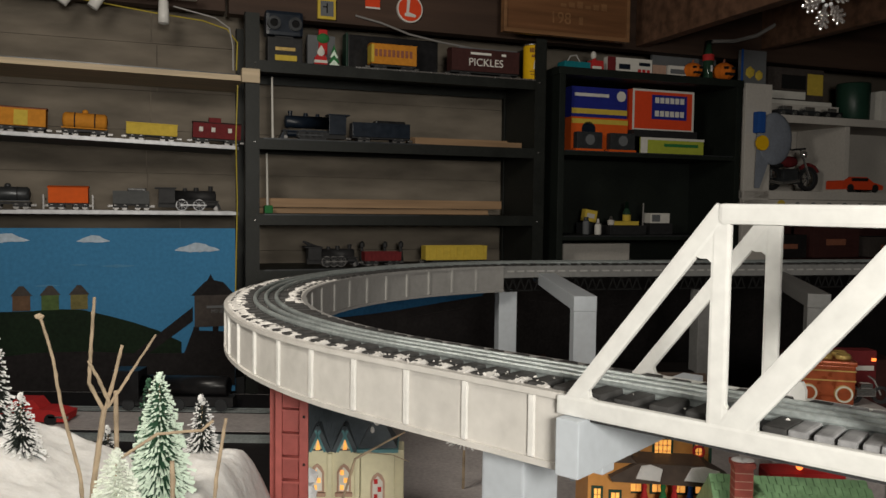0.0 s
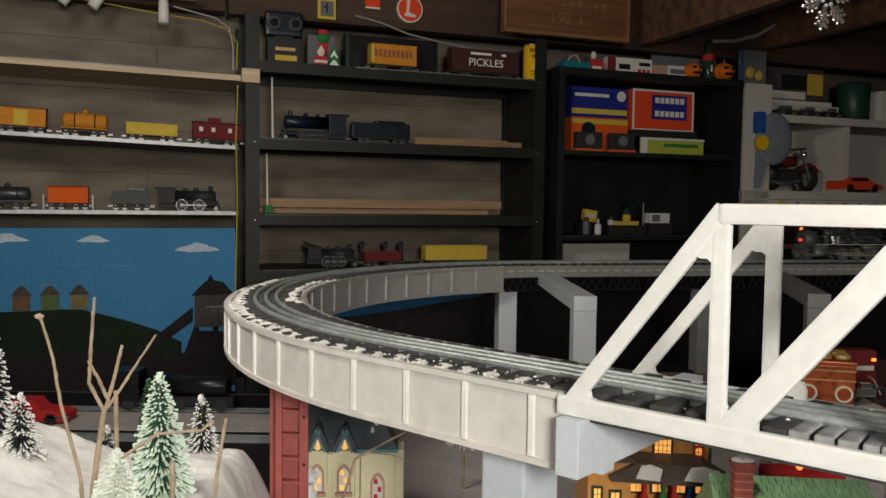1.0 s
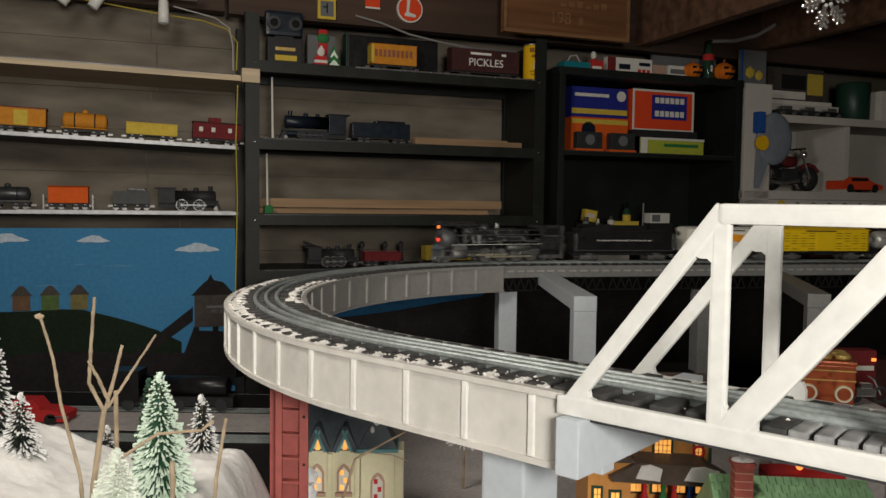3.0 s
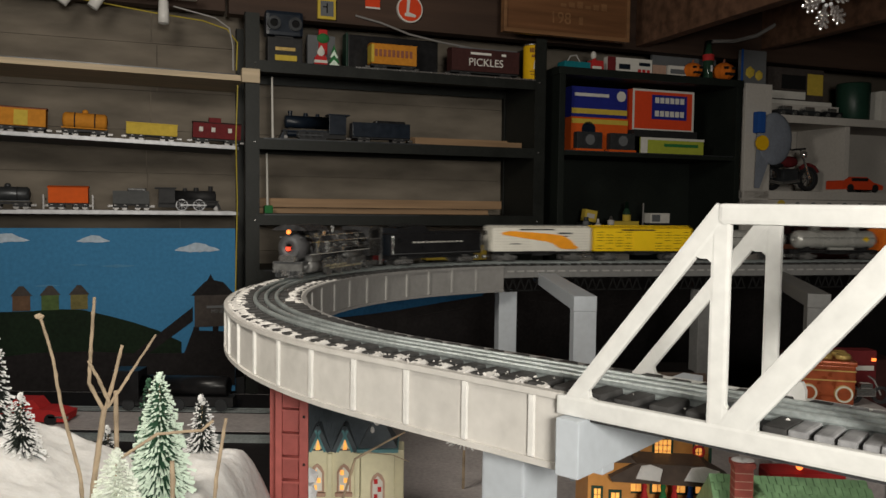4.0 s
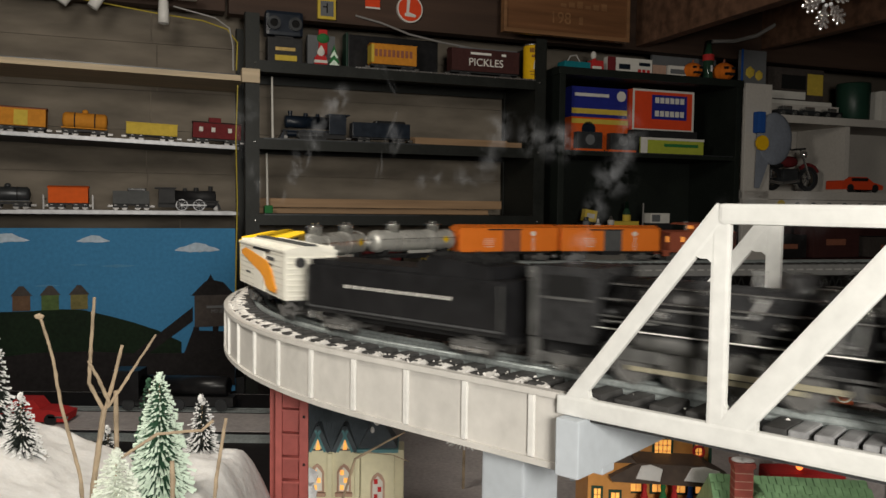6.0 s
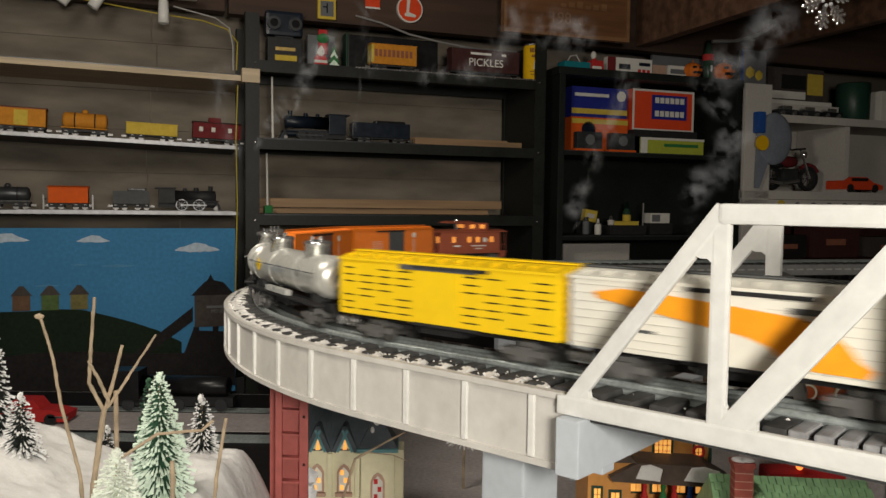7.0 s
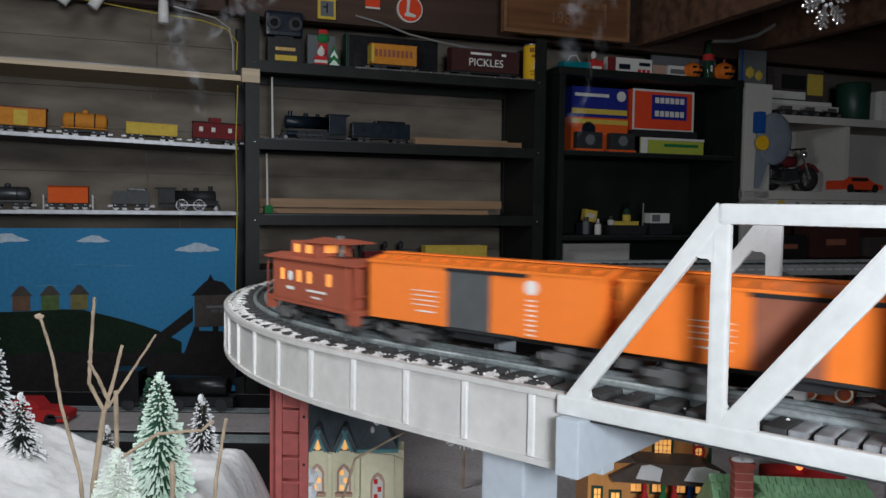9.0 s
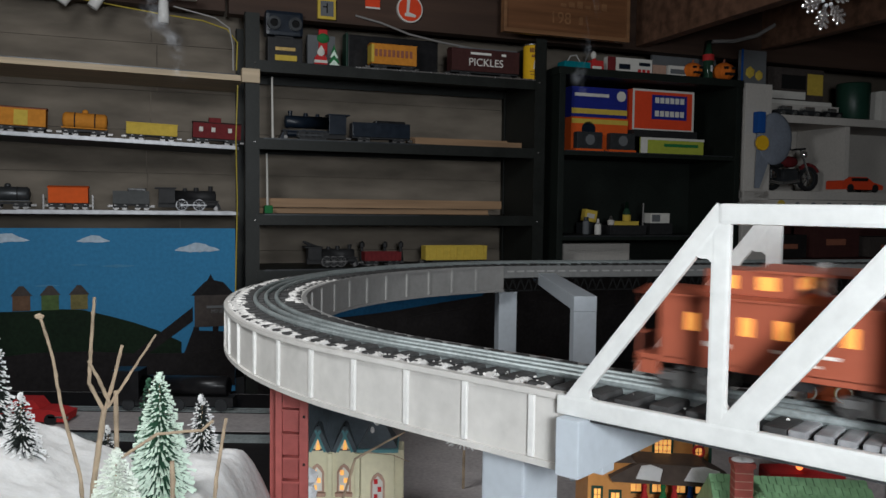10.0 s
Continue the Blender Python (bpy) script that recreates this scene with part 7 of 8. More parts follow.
def brush_tree(x, y, z0, z1, r, body, tip, frosting, label, seed, tilt=0.0):
    """Bottle-brush tree: wire trunk, drooping bristles in tiers, frosted ends."""
    rr = random.Random(seed)
    H = z1 - z0
    t = thing("brush_tree", label, "model tree", Matrix.Translation((x, y, z0)) @ Matrix.Rotation(tilt, 4, "Y"), "brush trees")
    part("trunk", Rod((0, 0, -0.012), (0, 0, H * 0.98), 0.0022, 0.0009, seg=8), "twig", t)
    v1, f1, v2, f2 = [], [], [], []

    def spike(vs, fs, p, d, l, w):
        s = d.cross(Vector((0.1, 0.2, 1))).normalized() * w
        u = d.cross(s).normalized() * w
        n = len(vs)
        vs.extend([tuple(p + s), tuple(p - s * 0.5 + u * 0.87), tuple(p - s * 0.5 - u * 0.87), tuple(p + d * l)])
        fs.extend([(n, n + 1, n + 3), (n + 1, n + 2, n + 3), (n + 2, n, n + 3), (n, n + 2, n + 1)])

    tiers = max(9, int(H / 0.0046))
    for i in range(tiers):
        f = i / (tiers - 1)
        z = H * (0.06 + 0.92 * f)
        rad = r * (1 - f) ** 0.80 + r * 0.10
        n = int(13 + 40 * (1 - f))
        ph = rr.uniform(0, 6.28)
        for k in range(n):
            a = ph + 2 * math.pi * k / n + rr.uniform(-0.15, 0.15)
            l = rad * rr.uniform(0.80, 1.12)
            d = Vector((math.cos(a), math.sin(a), -0.42 + 0.5 * f + rr.uniform(-0.12, 0.12))).normalized()
            p = Vector((0, 0, z + rr.uniform(-0.002, 0.002)))
            spike(v1, f1, p, d, l, 0.0009 + 0.014 * l)
            if rr.random() < frosting:
                q = p + d * l * rr.uniform(0.50, 0.66) + Vector((0, 0, 0.0010))
                spike(v2, f2, q + d * l * 0.46, (-d + Vector((0, 0, 0.10))).normalized(), l * rr.uniform(0.32, 0.5), 0.0010 + 0.030 * l)
    for nm, vv, ff, mt in (("crown", v1, f1, body), ("frost", v2, f2, tip)):
        me = bpy.data.meshes.new(nm)
        me.from_pydata(vv, [], ff)
        me.materials.append(M[mt])
        o = new(nm, me)
        o.parent = t
        tagged(o, "", kind="stuff")
    bm = bmesh.new()
    for k in range(5):
        ball(bm, (rr.uniform(-0.002, 0.002), rr.uniform(-0.002, 0.002), H * 0.985 - k * 0.002), 0.0034, 1)
    part("snow_top", bm, tip, t)
    return t


brush_tree(-0.301, 0.85, 1.128, 1.266, 0.0335, "pine", "frost", 0.95, "green brush tree thickly frosted with pale snow", 1)
brush_tree(-0.301, 1.00, 1.117, 1.205, 0.0235, "pinedark", "frostwhite", 0.55, "dark brush tree with white snow tips", 2)
brush_tree(-0.2955, 0.72, 1.120, 1.223, 0.0340, "frostpale", "frostpale", 1.0, "small brush tree almost white with frost", 3)
brush_tree(-0.533, 0.95, 1.150, 1.302, 0.0260, "pinedark", "frostwhite", 0.40, "tall dark brush tree with white snow tips", 4, -0.02)
brush_tree(-0.487, 0.92, 1.150, 1.224, 0.0240, "pinedark", "frostwhite", 0.55, "dark brush tree with white snow tips", 5)
brush_tree(-0.462, 1.10, 1.085, 1.136, 0.0150, "pinedark", "frostwhite", 0.45, "tiny dark brush tree on snow", 6)
brush_tree(-0.360, 0.98, 1.100, 1.231, 0.0220, "pinedark", "pine", 0.6, "slim dark green brush tree", 7)


# ---- bare twigs ----
def twig(bm, pts, r0, r1, seed):
    rr = random.Random(seed)
    n = 10
    P = []
    for a, b in zip(pts, pts[1:]):
        a, b = Vector(a), Vector(b)
        for i in range(n):
            q = a.lerp(b, i / n)
            P.append(q + Vector((rr.gauss(0, 0.00014), rr.gauss(0, 0.00014), rr.gauss(0, 0.0001))))
    P.append(Vector(pts[-1]))
    m = len(P) - 1
    rings = []
    for i, p in enumerate(P):
        d = (P[min(m, i + 1)] - P[max(0, i - 1)]).normalized()
        s = d.cross(Vector((0.3, 1, 0.1))).normalized()
        u = d.cross(s)
        r = (r0 + (r1 - r0) * i / m) * 0.70 * (1.22 if i % 9 == 8 else 1.0) * rr.uniform(0.94, 1.06)
        rings.append([bm.verts.new(p + (s * math.cos(k * math.pi / 4) + u * math.sin(k * math.pi / 4)) * r) for k in range(8)])
    for a, b in zip(rings, rings[1:]):
        for k in range(8):
            bm.faces.new((a[k], a[(k + 1) % 8], b[(k + 1) % 8], b[k]))
    bm.faces.new(rings[0])
    bm.faces.new(rings[-1])
    bmesh.ops.recalc_face_normals(bm, faces=bm.faces[:])
    return bm


TW = 0.72
bt = thing("bare_twig", "bare forked dry twig standing in the snow", "twig")
part("stem", twig(bmesh.new(), [(-0.318, TW, 1.120), (-0.316, TW, 1.190), (-0.305, TW, 1.262)], 0.0042, 0.0034, 1), "twig", bt)
part("branch", twig(bmesh.new(), [(-0.305, TW, 1.258), (-0.317, TW - 0.004, 1.285), (-0.316, TW, 1.325), (-0.313, TW, 1.362)], 0.0026, 0.0019, 2), "twig", bt)
part("branch", twig(bmesh.new(), [(-0.305, TW, 1.258), (-0.297, TW, 1.285), (-0.290, TW + 0.004, 1.318)], 0.0026, 0.0020, 3), "twig", bt)
part("branch", twig(bmesh.new(), [(-0.302, TW, 1.262), (-0.280, TW, 1.295), (-0.258, TW, 1.329)], 0.0022, 0.0013, 4), "twig", bt)
part("branch", twig(bmesh.new(), [(-0.297, TW - 0.008, 1.268), (-0.307, TW - 0.008, 1.290), (-0.316, TW - 0.008, 1.306)], 0.0027, 0.0016, 5), "twig", bt)
part("branch", twig(bmesh.new(), [(-0.300, TW + 0.012, 1.12), (-0.299, TW + 0.012, 1.20), (-0.298, TW + 0.008, 1.275)], 0.0036, 0.0028, 6), "twig", bt)
bt = thing("bare_twig", "long thin dry twig leaning in the snow", "twig")
part("stem", twig(bmesh.new(), [(-0.321, TW - 0.004, 1.130), (-0.326, TW - 0.004, 1.200), (-0.343, TW - 0.002, 1.262), (-0.352, TW, 1.310), (-0.362, TW, 1.344)], 0.0027, 0.0017, 7), "twig", bt)
part("knot", ball(bmesh.new(), (-0.363, TW, 1.344), 0.0038, 1, (1.3, 1, 0.8)), "twig", bt)
bt = thing("bare_twig", "crooked dry twig lying across the trees", "twig")
part("stem", twig(bmesh.new(), [(-0.300, 0.74, 1.208), (-0.268, 0.75, 1.229), (-0.240, 0.75, 1.232), (-0.226, 0.75, 1.233), (-0.215, 0.75, 1.243)], 0.0022, 0.0018, 8), "twig", bt)
bt = thing("bare_twig", "short dry twig standing in the snow", "twig")
part("stem", twig(bmesh.new(), [(-0.217, 0.75, 1.130), (-0.212, 0.75, 1.19), (-0.203, 0.75, 1.245)], 0.0028, 0.0022, 9), "twig", bt)
bt = thing("bare_twig", "short thick dry twig stub in the snow", "twig")
part("stem", twig(bmesh.new(), [(-0.243, 0.72, 1.12), (-0.244, 0.72, 1.213)], 0.0032, 0.0030, 10), "twig", bt)


# ---- ceramic church ----
ch = thing("ceramic_church", "pale yellow ceramic village church with slate roof", "model church", Matrix.Translation((-0.150, 1.30, 0.9)) @ Matrix.Rotation(radians(2), 4, "Z"))
part("nave_wall", B(-0.090, 0.035, 0.0, 0.11, 0.0, 0.147, 0.002), "churchwall", ch)
part("tower_wall", B(0.020, 0.075, -0.014, 0.05, 0.0, 0.151, 0.002), "churchwall", ch)
part("corner_pier", B(0.074, 0.090, 0.0, 0.05, 0.0, 0.145, 0.003), "churchwall", ch)
part("nave_roof", Prism([(-0.006, 0.143), (0.116, 0.143), (0.055, 0.232)], -0.095, 0.040, Matrix.Rotation(math.pi / 2, 4, "Z") @ Matrix.Diagonal((1, -1, 1, 1))), "slate", ch)
rr = random.Random(4)
bm = bmesh.new()
for r in range(9):
    for c in range(16):
        f = r / 9
        u = -0.094 + c * 0.0086 + (r % 2) * 0.004
        m = Matrix.Translation((u + 0.004, -0.006 + 0.061 * f, 0.146 + 0.089 * f)) @ Matrix.Rotation(radians(55.6), 4, "X")
        box(bm, -0.0040, 0.0040, -0.001, 0.013, 0.0, 0.0012 + rr.random() * 0.0008, 0, m)
tagged(part("shingles", bm, "slate", ch), "dark slate shingles", kind="stuff")
for gx in (-0.050, -0.006):
    g = part("gable", Prism([(gx - 0.017, 0.143), (gx + 0.017, 0.143), (gx, 0.180)], -0.006, 0.03), "churchwall", ch)
    for sg in (-1, 1):
        m = Matrix.Translation((gx, 0, 0.186)) @ Matrix.Rotation(sg * radians(66), 4, "Y")
        part("gable_roof", box(bmesh.new(), min(0, sg * 0.046), max(0, sg * 0.046), -0.010, 0.04, -0.004, 0.003, 0, m), "slate", g)
        part("gable_trim", box(bmesh.new(), min(sg * 0.004, sg * 0.043), max(sg * 0.004, sg * 0.043), -0.0115, -0.008, -0.008, -0.004, 0, m), "tealtrim", g)
    part("lit_slit", Prism([(gx - 0.004, 0.146), (gx + 0.004, 0.146), (gx, 0.166)], -0.0072, -0.0055), "housewindow", g, "glowing slit window")
part("tower_roof", lathe(bmesh.new(), [(0.046, 0.150), (0.043, 0.154), (0.004, 0.200)], 4, Matrix.Translation((0.0475, 0.018, 0)) @ Matrix.Rotation(math.pi / 4, 4, "Z")), "slate", ch)
part("tower_cornice", B(0.014, 0.081, -0.020, 0.056, 0.146, 0.1515), "tealtrim", ch)
part("roof_snow", ball(ball(bmesh.new(), (0.045, 0.009, 0.187), 0.008, 2, (0.7, 0.5, 1.2)), (0.038, 0.002, 0.176), 0.006, 2, (0.6, 0.6, 1.2)), "snow", ch, "white snow patch", True)
part("roof_snow", ball(bmesh.new(), (-0.086, 0.008, 0.168), 0.012, 2, (0.4, 0.4, 1.6)), "snow", ch, "white snow patch", True)
for wx, y0, arch in ((-0.052, -0.001, 0.118), (-0.008, -0.001, 0.118), (0.048, -0.015, 0.108)):
    w = part("window_frame", Prism([(wx - 0.0115, arch - 0.043), (wx + 0.0115, arch - 0.043), (wx + 0.0115, arch - 0.010), (wx + 0.007, arch - 0.001), (wx, arch + 0.004), (wx - 0.007, arch - 0.001), (wx - 0.0115, arch - 0.010)], y0 - 0.0015, y0 + 0.001), "pinkbrick", ch)
    part("pane", Prism([(wx - 0.0082, arch - 0.041), (wx + 0.0082, arch - 0.041), (wx + 0.0082, arch - 0.011), (wx, arch - 0.001), (wx - 0.0082, arch - 0.011)], y0 - 0.0022, y0 - 0.001), "cardwhite" if wx > 0 else "cream", w)
    for dx, dz in ((-0.003, -0.009), (0.003, -0.022), (-0.003, -0.034)):
        part("lit_pane", B(wx + dx - 0.003, wx + dx + 0.003, y0 - 0.0030, y0 - 0.0020, arch + dz - 0.005, arch + dz + 0.003), "housewindow" if wx < 0 else "red", w)
    part("sill", B(wx - 0.014, wx + 0.014, y0 - 0.005, y0 + 0.001, arch - 0.050, arch - 0.044), "pinkbrick", ch)
for px in (-0.078, -0.031, 0.014):
    part("buttress", B(px - 0.004, px + 0.004, -0.006, 0.001, 0.0, 0.140, 0.001), "churchwall", ch)

# twig and crystal by the church
bt = thing("bare_twig", "pale crooked twig beside the church", "twig")
part("stem", twig(bmesh.new(), [(-0.150, 1.16, 0.99), (-0.125, 1.16, 1.075), (-0.085, 1.16, 1.098), (-0.052, 1.16, 1.116)], 0.0032, 0.0016, 12), "twig", bt)
part("branch", twig(bmesh.new(), [(-0.112, 1.16, 1.085), (-0.07, 1.15, 1.085), (-0.045, 1.15, 1.075)], 0.0014, 0.0008, 13), "twig", bt)
part("branch", twig(bmesh.new(), [(-0.150, 1.16, 0.99), (-0.158, 1.16, 0.903)], 0.0032, 0.0034, 14), "twig", bt)
cg = thing("crystal_ornament", "clear faceted crystal ornament by the church", "ornament", Matrix.Translation((-0.196, 1.19, 0.9)))
part("body", lathe(bmesh.new(), [(0.012, 0), (0.016, 0.05), (0.010, 0.11), (0.006, 0.125)], 8), "crystal", cg)
part("head", ball(bmesh.new(), (0, 0, 0.138), 0.014, 1), "crystal", cg)
part("drop", ball(bmesh.new(), (0.002, -0.004, 0.112), 0.011, 1), "crystal", cg)
tn = thing("frosted_branch", "white frosted tinsel branch under the girder", "ornament", Matrix.Translation((0.045, 1.50, 1.012)))
for k in range(15):
    a = math.pi + math.pi * k / 14
    part("tinsel_tip", Rod((0, 0, 0), (0.038 * math.cos(a), random.uniform(-0.02, 0.01), 0.026 * math.sin(a)), 0.0030, 0.0016, seg=6), "frostwhite", tn)
part("stalk", Rod((0, 0, 0.0), (0.0, 0.03, -0.1115), 0.003, seg=6), "twig", tn)


# ---- orange house ----
oh = thing("orange_house", "orange ceramic village house with lit windows", "model house", Matrix.Translation((0.322, 1.15, 0.9)) @ Matrix.Rotation(radians(-3), 4, "Z"))
part("main_wall", B(-0.060, 0.068, 0.0, 0.11, 0.0, 0.235, 0.0015), "houseorange", oh)
part("wing_wall", B(-0.112, -0.052, -0.045, 0.10, 0.0, 0.195, 0.0015), "houseorange", oh)
part("main_roof", Prism([(-0.012, 0.233), (0.122, 0.233), (0.055, 0.300)], -0.066, 0.074, Matrix.Rotation(math.pi / 2, 4, "Z") @ Matrix.Diagonal((1, -1, 1, 1))), "houseroof", oh)
part("wing_roof", Prism([(-0.120, 0.193), (-0.046, 0.193), (-0.083, 0.235)], -0.052, 0.10), "houseroof", oh)
part("porch_roof", Prism([(-0.080, 0.168), (0.088, 0.163), (0.090, 0.169), (0.048, 0.193), (-0.044, 0.195), (-0.084, 0.174)], -0.058, -0.001), "houseroof", oh)
for sx, sz, w in ((-0.030, 0.182, 0.018), (0.042, 0.181, 0.024)):
    part("roof_snow", Prism([(sx - w, sz - 0.008), (sx + w * 0.8, sz - 0.011), (sx + w, sz + 0.006), (sx + w * 0.1, sz + 0.012), (sx - w * 0.6, sz + 0.010)], -0.0605, -0.058), "snow", oh, "white snow patch")
for i in range(11):
    z = 0.012 + i * 0.020
    part("clapboard", B(-0.0605, 0.0685, -0.0012, 0.0002, z, z + 0.001), "ochre", oh)
for sx in (-0.061, 0.066):
    part("corner_trim", B(sx, sx + 0.004, -0.003, 0.001, 0.0, 0.235), "greentrim", oh)


def lit_window(parent, x0, x1, z0, z1, y, cols, rows):
    w = part("window_frame", B(x0 - 0.003, x1 + 0.003, y - 0.002, y, z0 - 0.003, z1 + 0.003), "greentrim", parent)
    for i in range(cols):
        for j in range(rows):
            a, b = x0 + (x1 - x0) * i / cols, x0 + (x1 - x0) * (i + 1) / cols
            c, d = z0 + (z1 - z0) * j / rows, z0 + (z1 - z0) * (j + 1) / rows
            part("pane", B(a + 0.0006, b - 0.0006, y - 0.0030, y - 0.0018, c + 0.0006, d - 0.0006), "housewindow", w, "glowing pane")


lit_window(oh, -0.012, 0.012, 0.180, 0.214, -0.0012, 4, 4)
lit_window(oh, -0.046, -0.036, 0.176, 0.204, -0.0012, 2, 3)
lit_window(oh, 0.046, 0.056, 0.186, 0.216, -0.0012, 2, 3)
lit_window(oh, -0.104, -0.094, 0.120, 0.155, -0.0462, 2, 4)
lit_window(oh, -0.080, -0.068, 0.115, 0.150, -0.0462, 2, 4)
for i, x0 in enumerate((-0.045, -0.014, 0.018, 0.048)):
    lit_window(oh, x0, x0 + 0.016, 0.136, 0.160, -0.0012, 2, 2)
for i, (dx, mt) in enumerate(((-0.03, "red"), (-0.004, "green"), (0.012, "red"), (0.034, "capblue"), (0.06, "green"))):
    part("porch_figurine", lathe(bmesh.new(), [(0.005, 0.120), (0.006, 0.135), (0.003, 0.148), (0.004, 0.154), (0.001, 0.159)], 10, Matrix.Translation((dx, -0.030, 0))), mt, oh)
part("porch_floor", B(-0.07, 0.08, -0.06, -0.001, 0.0, 0.1202), "brick", oh)
part("wreath", lathe(bmesh.new(), [(0.006, -0.002), (0.009, -0.002), (0.009, 0.002), (0.006, 0.002)], 16, Matrix.Translation((0.051, -0.0045, 0.198)) @ FACE), "red", oh)

# ---- green roofed house ----
gh = thing("green_roof_house", "brick village house with green shingle roof and chimney", "model house", Matrix.Translation((0.425, 0.985, 0.9)) @ Matrix.Rotation(radians(-6), 4, "Z"))
part("wall", B(-0.075, 0.095, -0.055, 0.075, 0.0, 0.150, 0.002), "brick", gh)
part("main_roof", Prism([(-0.075, 0.145), (0.010, 0.212), (0.095, 0.145)], -0.085, 0.105, Matrix.Rotation(math.pi / 2, 4, "Z") @ Matrix.Diagonal((1, -1, 1, 1))), "greenroof", gh)
part("gable_roof", Prism([(-0.098, 0.145), (-0.045, 0.222), (0.008, 0.145)], -0.085, 0.02), "greenroof", gh)
bm = bmesh.new()
rr = random.Random(9)
for r in range(9):
    for c in range(21):
        f = r / 9
        if c * 0.009 < 0.085 and f < 0.5:
            continue
        m = Matrix.Translation((-0.082 + c * 0.009 + (r % 2) * 0.0045, -0.074 + 0.084 * f, 0.1475 + 0.066 * f)) @ Matrix.Rotation(radians(38.2), 4, "X")
        box(bm, -0.0041, 0.0041, -0.002, 0.010, 0.0, 0.0016 + rr.random() * 0.0008, 0, m)
for sg in (-1, 1):
    for r in range(9):
        for c in range(11):
            f = r / 9
            m = Matrix.Translation((-0.045, 0, 0.222)) @ Matrix.Rotation(sg * radians(55.5), 4, "Y") @ Matrix.Translation((sg * (0.088 - 0.0098 * r), -0.080 + c * 0.0092 + (r % 2) * 0.0046, 0))
            box(bm, -0.005, 0.005, -0.0041, 0.0041, 0.0, 0.0016 + rr.random() * 0.0008, 0, m)
tagged(part("shingles", bm, "greenroof", gh), "round green shingles", kind="stuff")
cm = part("chimney", B(-0.075, -0.054, -0.075, -0.053, 0.150, 0.250, 0.001), "brick", gh)
for i in range(10):
    part("mortar_line", B(-0.0753, -0.0537, -0.0753, -0.0527, 0.156 + i * 0.0095, 0.1568 + i * 0.0095), "pinkbrick", cm)
part("chimney_cap", B(-0.077, -0.052, -0.077, -0.051, 0.248, 0.254, 0.001), "brick", cm)
part("chimney_snow", ball(ball(bmesh.new(), (-0.066, -0.064, 0.2545), 0.0105, 2, (1.1, 1, 0.28)), (-0.060, -0.067, 0.2555), 0.008, 2, (1.1, 1, 0.3)), "snow", cm, "white snow cap", True)
for sx, sy, sz, s in ((-0.085, -0.060, 0.172, 0.014), (0.050, -0.028, 0.186, 0.015), (-0.012, -0.030, 0.186, 0.010), (-0.02, -0.07, 0.165, 0.008)):
    part("roof_snow", ball(bmesh.new(), (sx, sy, sz), s, 2, (1.2, 0.9, 0.45)), "snow", gh, "white snow patch", True)

# red engine shed with a glowing lamp, tin and small motorcycle
rv = thing("red_fire_wagon", "red toy fire wagon with a glowing lamp", "toy vehicle", Matrix.Translation((0.555, 1.22, 0.9)))
part("body", B(-0.055, 0.060, -0.025, 0.025, 0.090, 0.150, 0.006), "red", rv)
part("cab", B(0.030, 0.058, -0.024, 0.024, 0.148, 0.170, 0.005), "red", rv)
part("lamp", ball(bmesh.new(), (-0.012, -0.024, 0.160), 0.005, 2), "headlamp", rv, "glowing orange lamp")
part("chassis", B(-0.05, 0.055, -0.02, 0.02, 0.0, 0.091), "blackmatt", rv)
part("trim", B(-0.056, 0.061, -0.0265, -0.0245, 0.112, 0.117), "gold", rv)
single("riser_block", B(0.535, 0.72, 1.275, 1.42, 0.90, 1.130, 0.004), "table", "grey felt covered riser block", "riser")
tin = thing("red_tin", "red and gold biscuit tin shaped like a wagon", "tin", Matrix.Translation((0.637, 1.335, 1.1305)) @ Matrix.Rotation(radians(-14), 4, "Z"))
part("body", B(-0.046, 0.046, -0.03, 0.03, 0.012, 0.066, 0.004), "tinred", tin)
part("lid", B(-0.048, 0.048, -0.032, 0.032, 0.063, 0.071, 0.003), "tinred", tin)
for i in range(6):
    part("knob", lathe(bmesh.new(), [(0.0105, 0), (0.0125, 0.003), (0.0120, 0.008), (0.009, 0.0105)], 18, Matrix.Translation((-0.029 + i % 3 * 0.029, -0.014 + i // 3 * 0.028, 0.071))), "gold", tin, "", True)
for x in (-0.026, 0.028):
    w = part("painted_wheel", Rod((x, -0.034, 0.018), (x, -0.030, 0.018), 0.0145, seg=24), "gold", tin, "cream spoked wheel")
    part("hub", Rod((x, -0.0355, 0.018), (x, -0.033, 0.018), 0.010, seg=16), "tinred", w)
    part("rim_dots", lathe(bmesh.new(), [(0.011, -0.0008), (0.0135, -0.0008), (0.0135, 0.0008), (0.011, 0.0008)], 20, Matrix.Translation((x, -0.0352, 0.018)) @ FACE), "cream", w)
part("base", B(-0.044, 0.044, -0.028, 0.028, 0.0, 0.013), "tinred", tin)
for z in (0.038, 0.054):
    part("gold_line", B(-0.0465, 0.0465, -0.0305, -0.0290, z, z + 0.002), "gold", tin)
mc = thing("small_motorcycle", "small dark chrome toy motorcycle by the tin", "toy motorcycle", Matrix.Translation((0.700, 1.31, 1.1305)))
for x in (-0.022, 0.024):
    part("wheel", lathe(bmesh.new(), [(0.010, -0.003), (0.0145, -0.003), (0.0145, 0.003), (0.010, 0.003)], 18, Matrix.Translation((x, 0, 0.0145)) @ FACE), "gunmetal", mc)
part("frame", box(B(-0.018, 0.014, -0.005, 0.005, 0.012, 0.026, 0.002), -0.012, 0.008, -0.006, 0.006, 0.025, 0.034, 0.002), "chrome", mc)
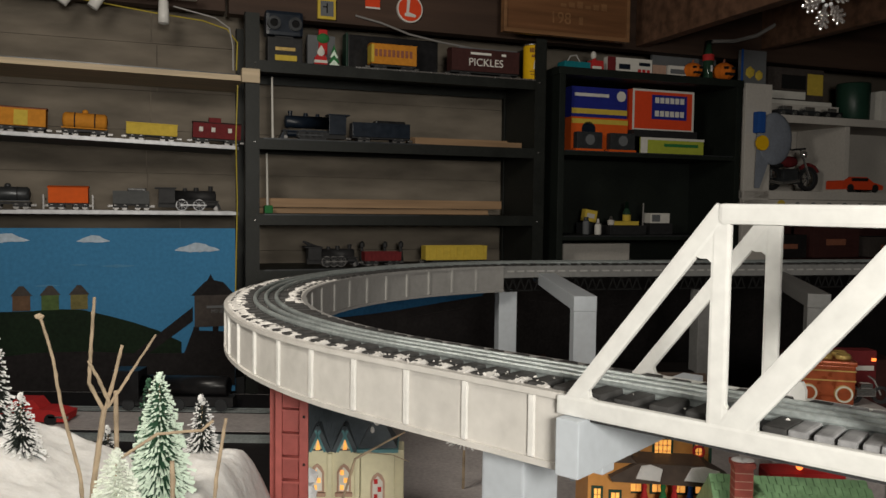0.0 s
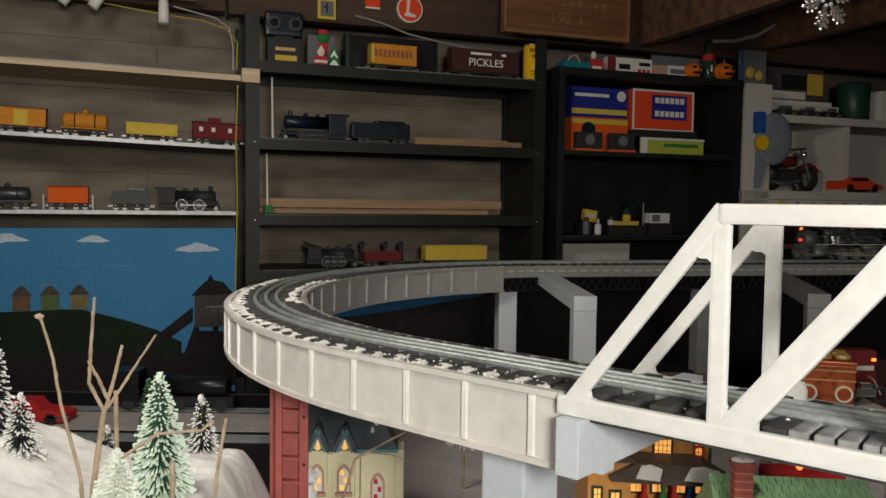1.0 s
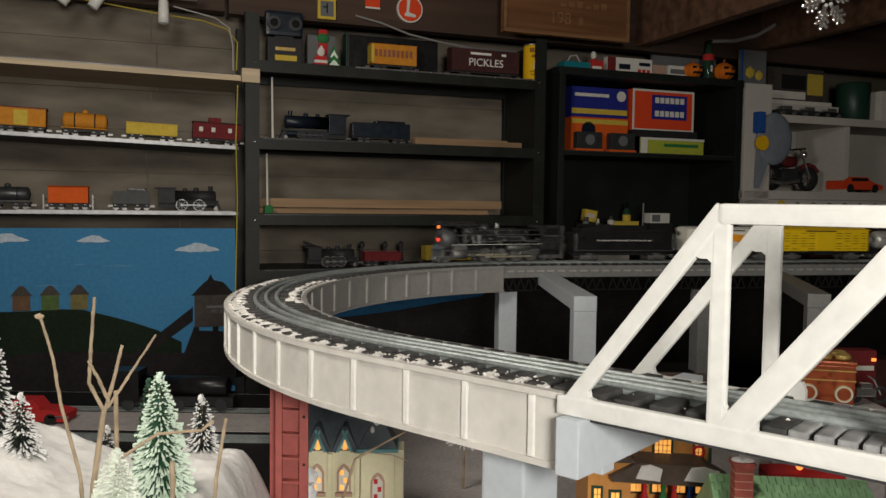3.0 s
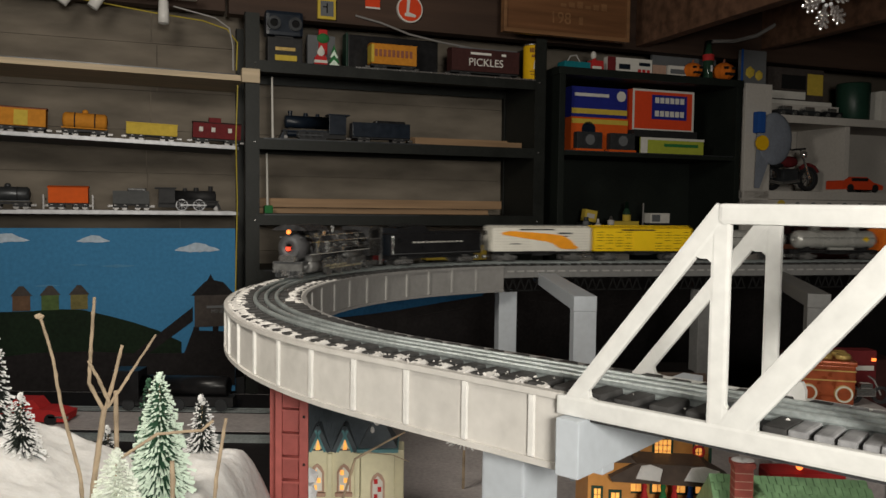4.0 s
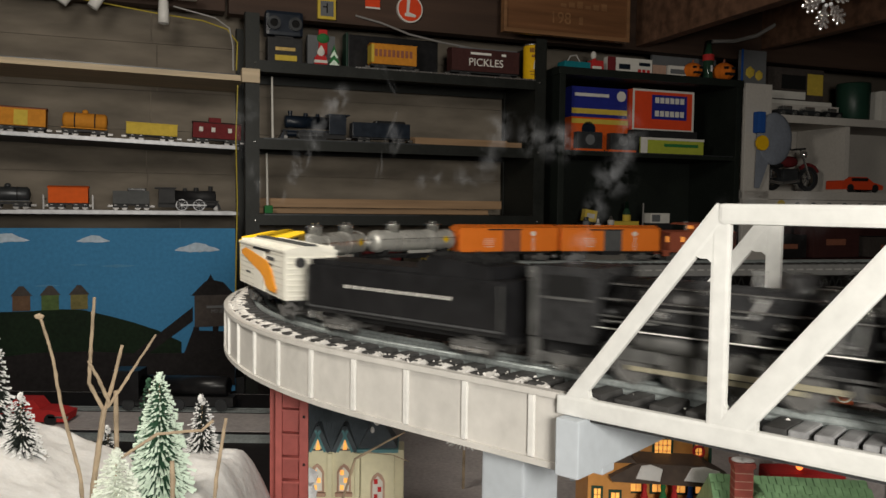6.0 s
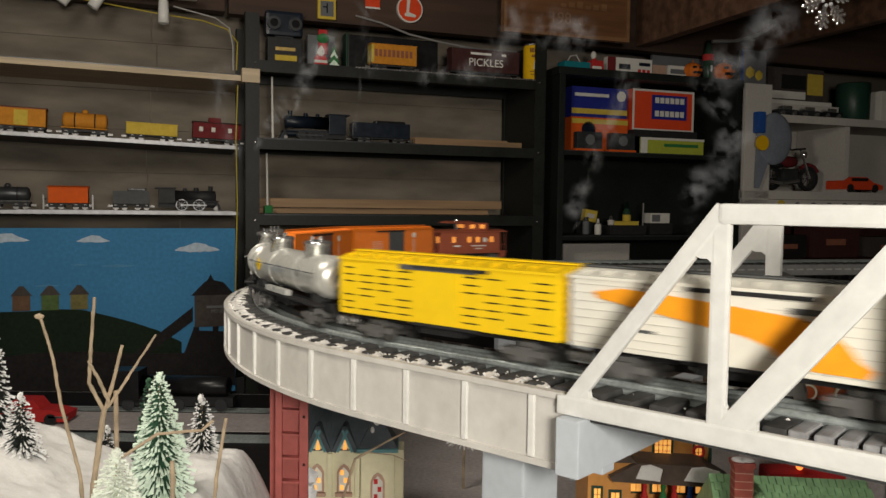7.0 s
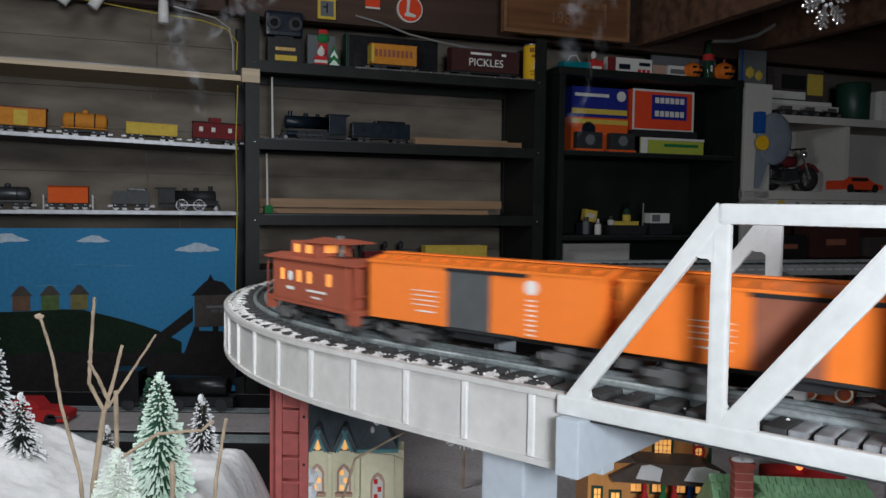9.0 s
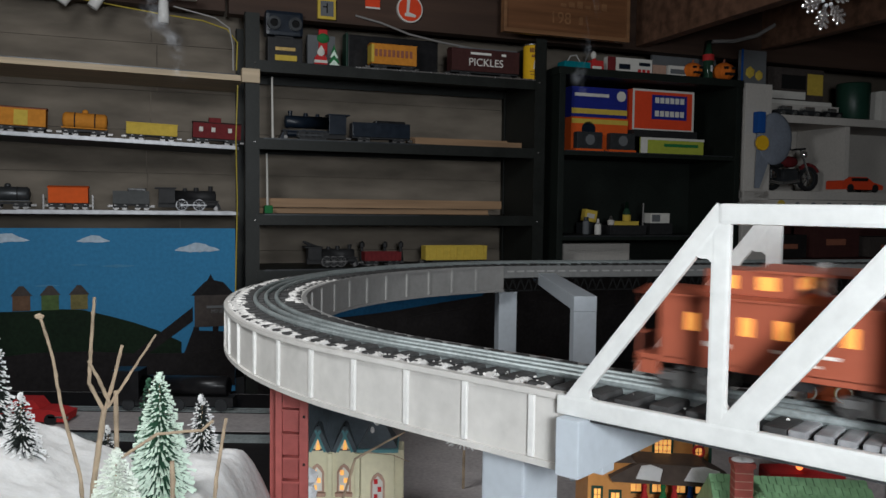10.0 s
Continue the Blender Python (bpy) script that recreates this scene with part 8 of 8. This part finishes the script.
part("fork", tube(bmesh.new(), [(0.024, 0, 0.0145), (0.012, 0, 0.040), (0.002, 0, 0.046)], 0.0018, 8), "chrome", mc)
sb = thing("dark_sign_box", "dark maroon box with an orange light edge", "box", Matrix.Translation((0.700, 1.365, 1.1305)))
part("carton", B(-0.045, 0.045, 0.0, 0.03, 0.0, 0.078, 0.002), "maroon", sb)
part("print", B(-0.036, 0.04, -0.0015, 0.0, 0.044, 0.052), "cardwhite", sb)
part("light_edge", B(0.036, 0.043, -0.002, 0.0, 0.060, 0.065), "headlamp", sb)

# ---- lower level behind the snow ----
rc = thing("red_toy_car", "shiny red toy car parked behind the snow", "toy car", Matrix.Translation((-1.0, 1.95, 0.9)))
part("body", Prism([(-0.09, 0.010), (0.09, 0.010), (0.094, 0.030), (0.05, 0.040), (-0.06, 0.042), (-0.092, 0.032)], -0.03, 0.03), "red", rc)
part("cabin", Prism([(-0.05, 0.041), (0.03, 0.041), (0.012, 0.062), (-0.035, 0.062)], -0.026, 0.026), "red", rc)
part("bumper", B(0.05, 0.098, -0.032, -0.029, 0.020, 0.025), "chrome", rc)
for x in (-0.055, 0.055):
    for s in (-1, 1):
        part("wheel", Rod((x, s * 0.026, 0.015), (x, s * 0.032, 0.015), 0.015, seg=18), "blackmatt", rc)
bl = thing("parked_engine", "black toy engine standing on the lower track", "toy locomotive", Matrix.Translation((-0.68, 2.08, 0.905)))
part("boiler", lathe(bmesh.new(), [(0.026, -0.10), (0.026, 0.12), (0.018, 0.128)], 24, Matrix.Translation((0, 0, 0.062)) @ Matrix.Rotation(math.pi / 2, 4, "Y")), "black", bl, "", True)
part("cab", B(-0.17, -0.10, -0.032, 0.032, 0.03, 0.105, 0.002), "black", bl)
part("frame", B(-0.16, 0.14, -0.02, 0.02, 0.012, 0.036), "blackmatt", bl)
for x in (-0.13, -0.06, 0.0, 0.06, 0.11):
    for s in (-1, 1):
        part("wheel", Rod((x, s * 0.018, 0.016), (x, s * 0.024, 0.016), 0.016, seg=16), "gunmetal", bl)
single("yard_road", B(-1.40, -0.24, 1.885, 2.045, 0.9022, 0.9040), "table", "pale grey road strip through the yard", "", None, "", "structure")
# thin dark sheet added to darken the felt behind the snow
single("dark_table_sheet", B(-1.40, -0.24, 1.34, 2.26, 0.9005, 0.902), "minedark", "thin dark sheet over the felt on lower level", "", None, "", "structure")
lt = thing("lower_track", "dark three-rail track on the lower level", "model track", kind="structure")
for yy in (1.80, 1.8165, 1.833, 2.0635, 2.08, 2.0965):
    part("rail", B(-1.4, -0.25 if yy < 2 else 0.6, yy - 0.0012, yy + 0.0012, 0.902, 0.905 if yy > 2.0 else 0.911), "rail", lt)
single("white_board", B(-0.425, -0.385, 2.02, 2.03, 0.905, 1.065, 0.001), "whitewall", "pale board standing on lower level", "board")
for x0, x1, hh, mt, lab in ((-0.36, -0.20, 0.09, "blackmatt", "dark crate standing on lower level"), (0.06, 0.30, 0.12, "pickle", "dark brown scenic box on lower level"), (0.50, 0.78, 0.10, "minedark", "dark scenic box on lower level"), (0.95, 1.25, 0.14, "pickle", "dark brown scenic box on lower level")):
    single("scenic_block", B(x0, x1, 2.18, 2.32, 0.90, 0.90 + hh, 0.008), mt, lab, "scenery block")


motions()
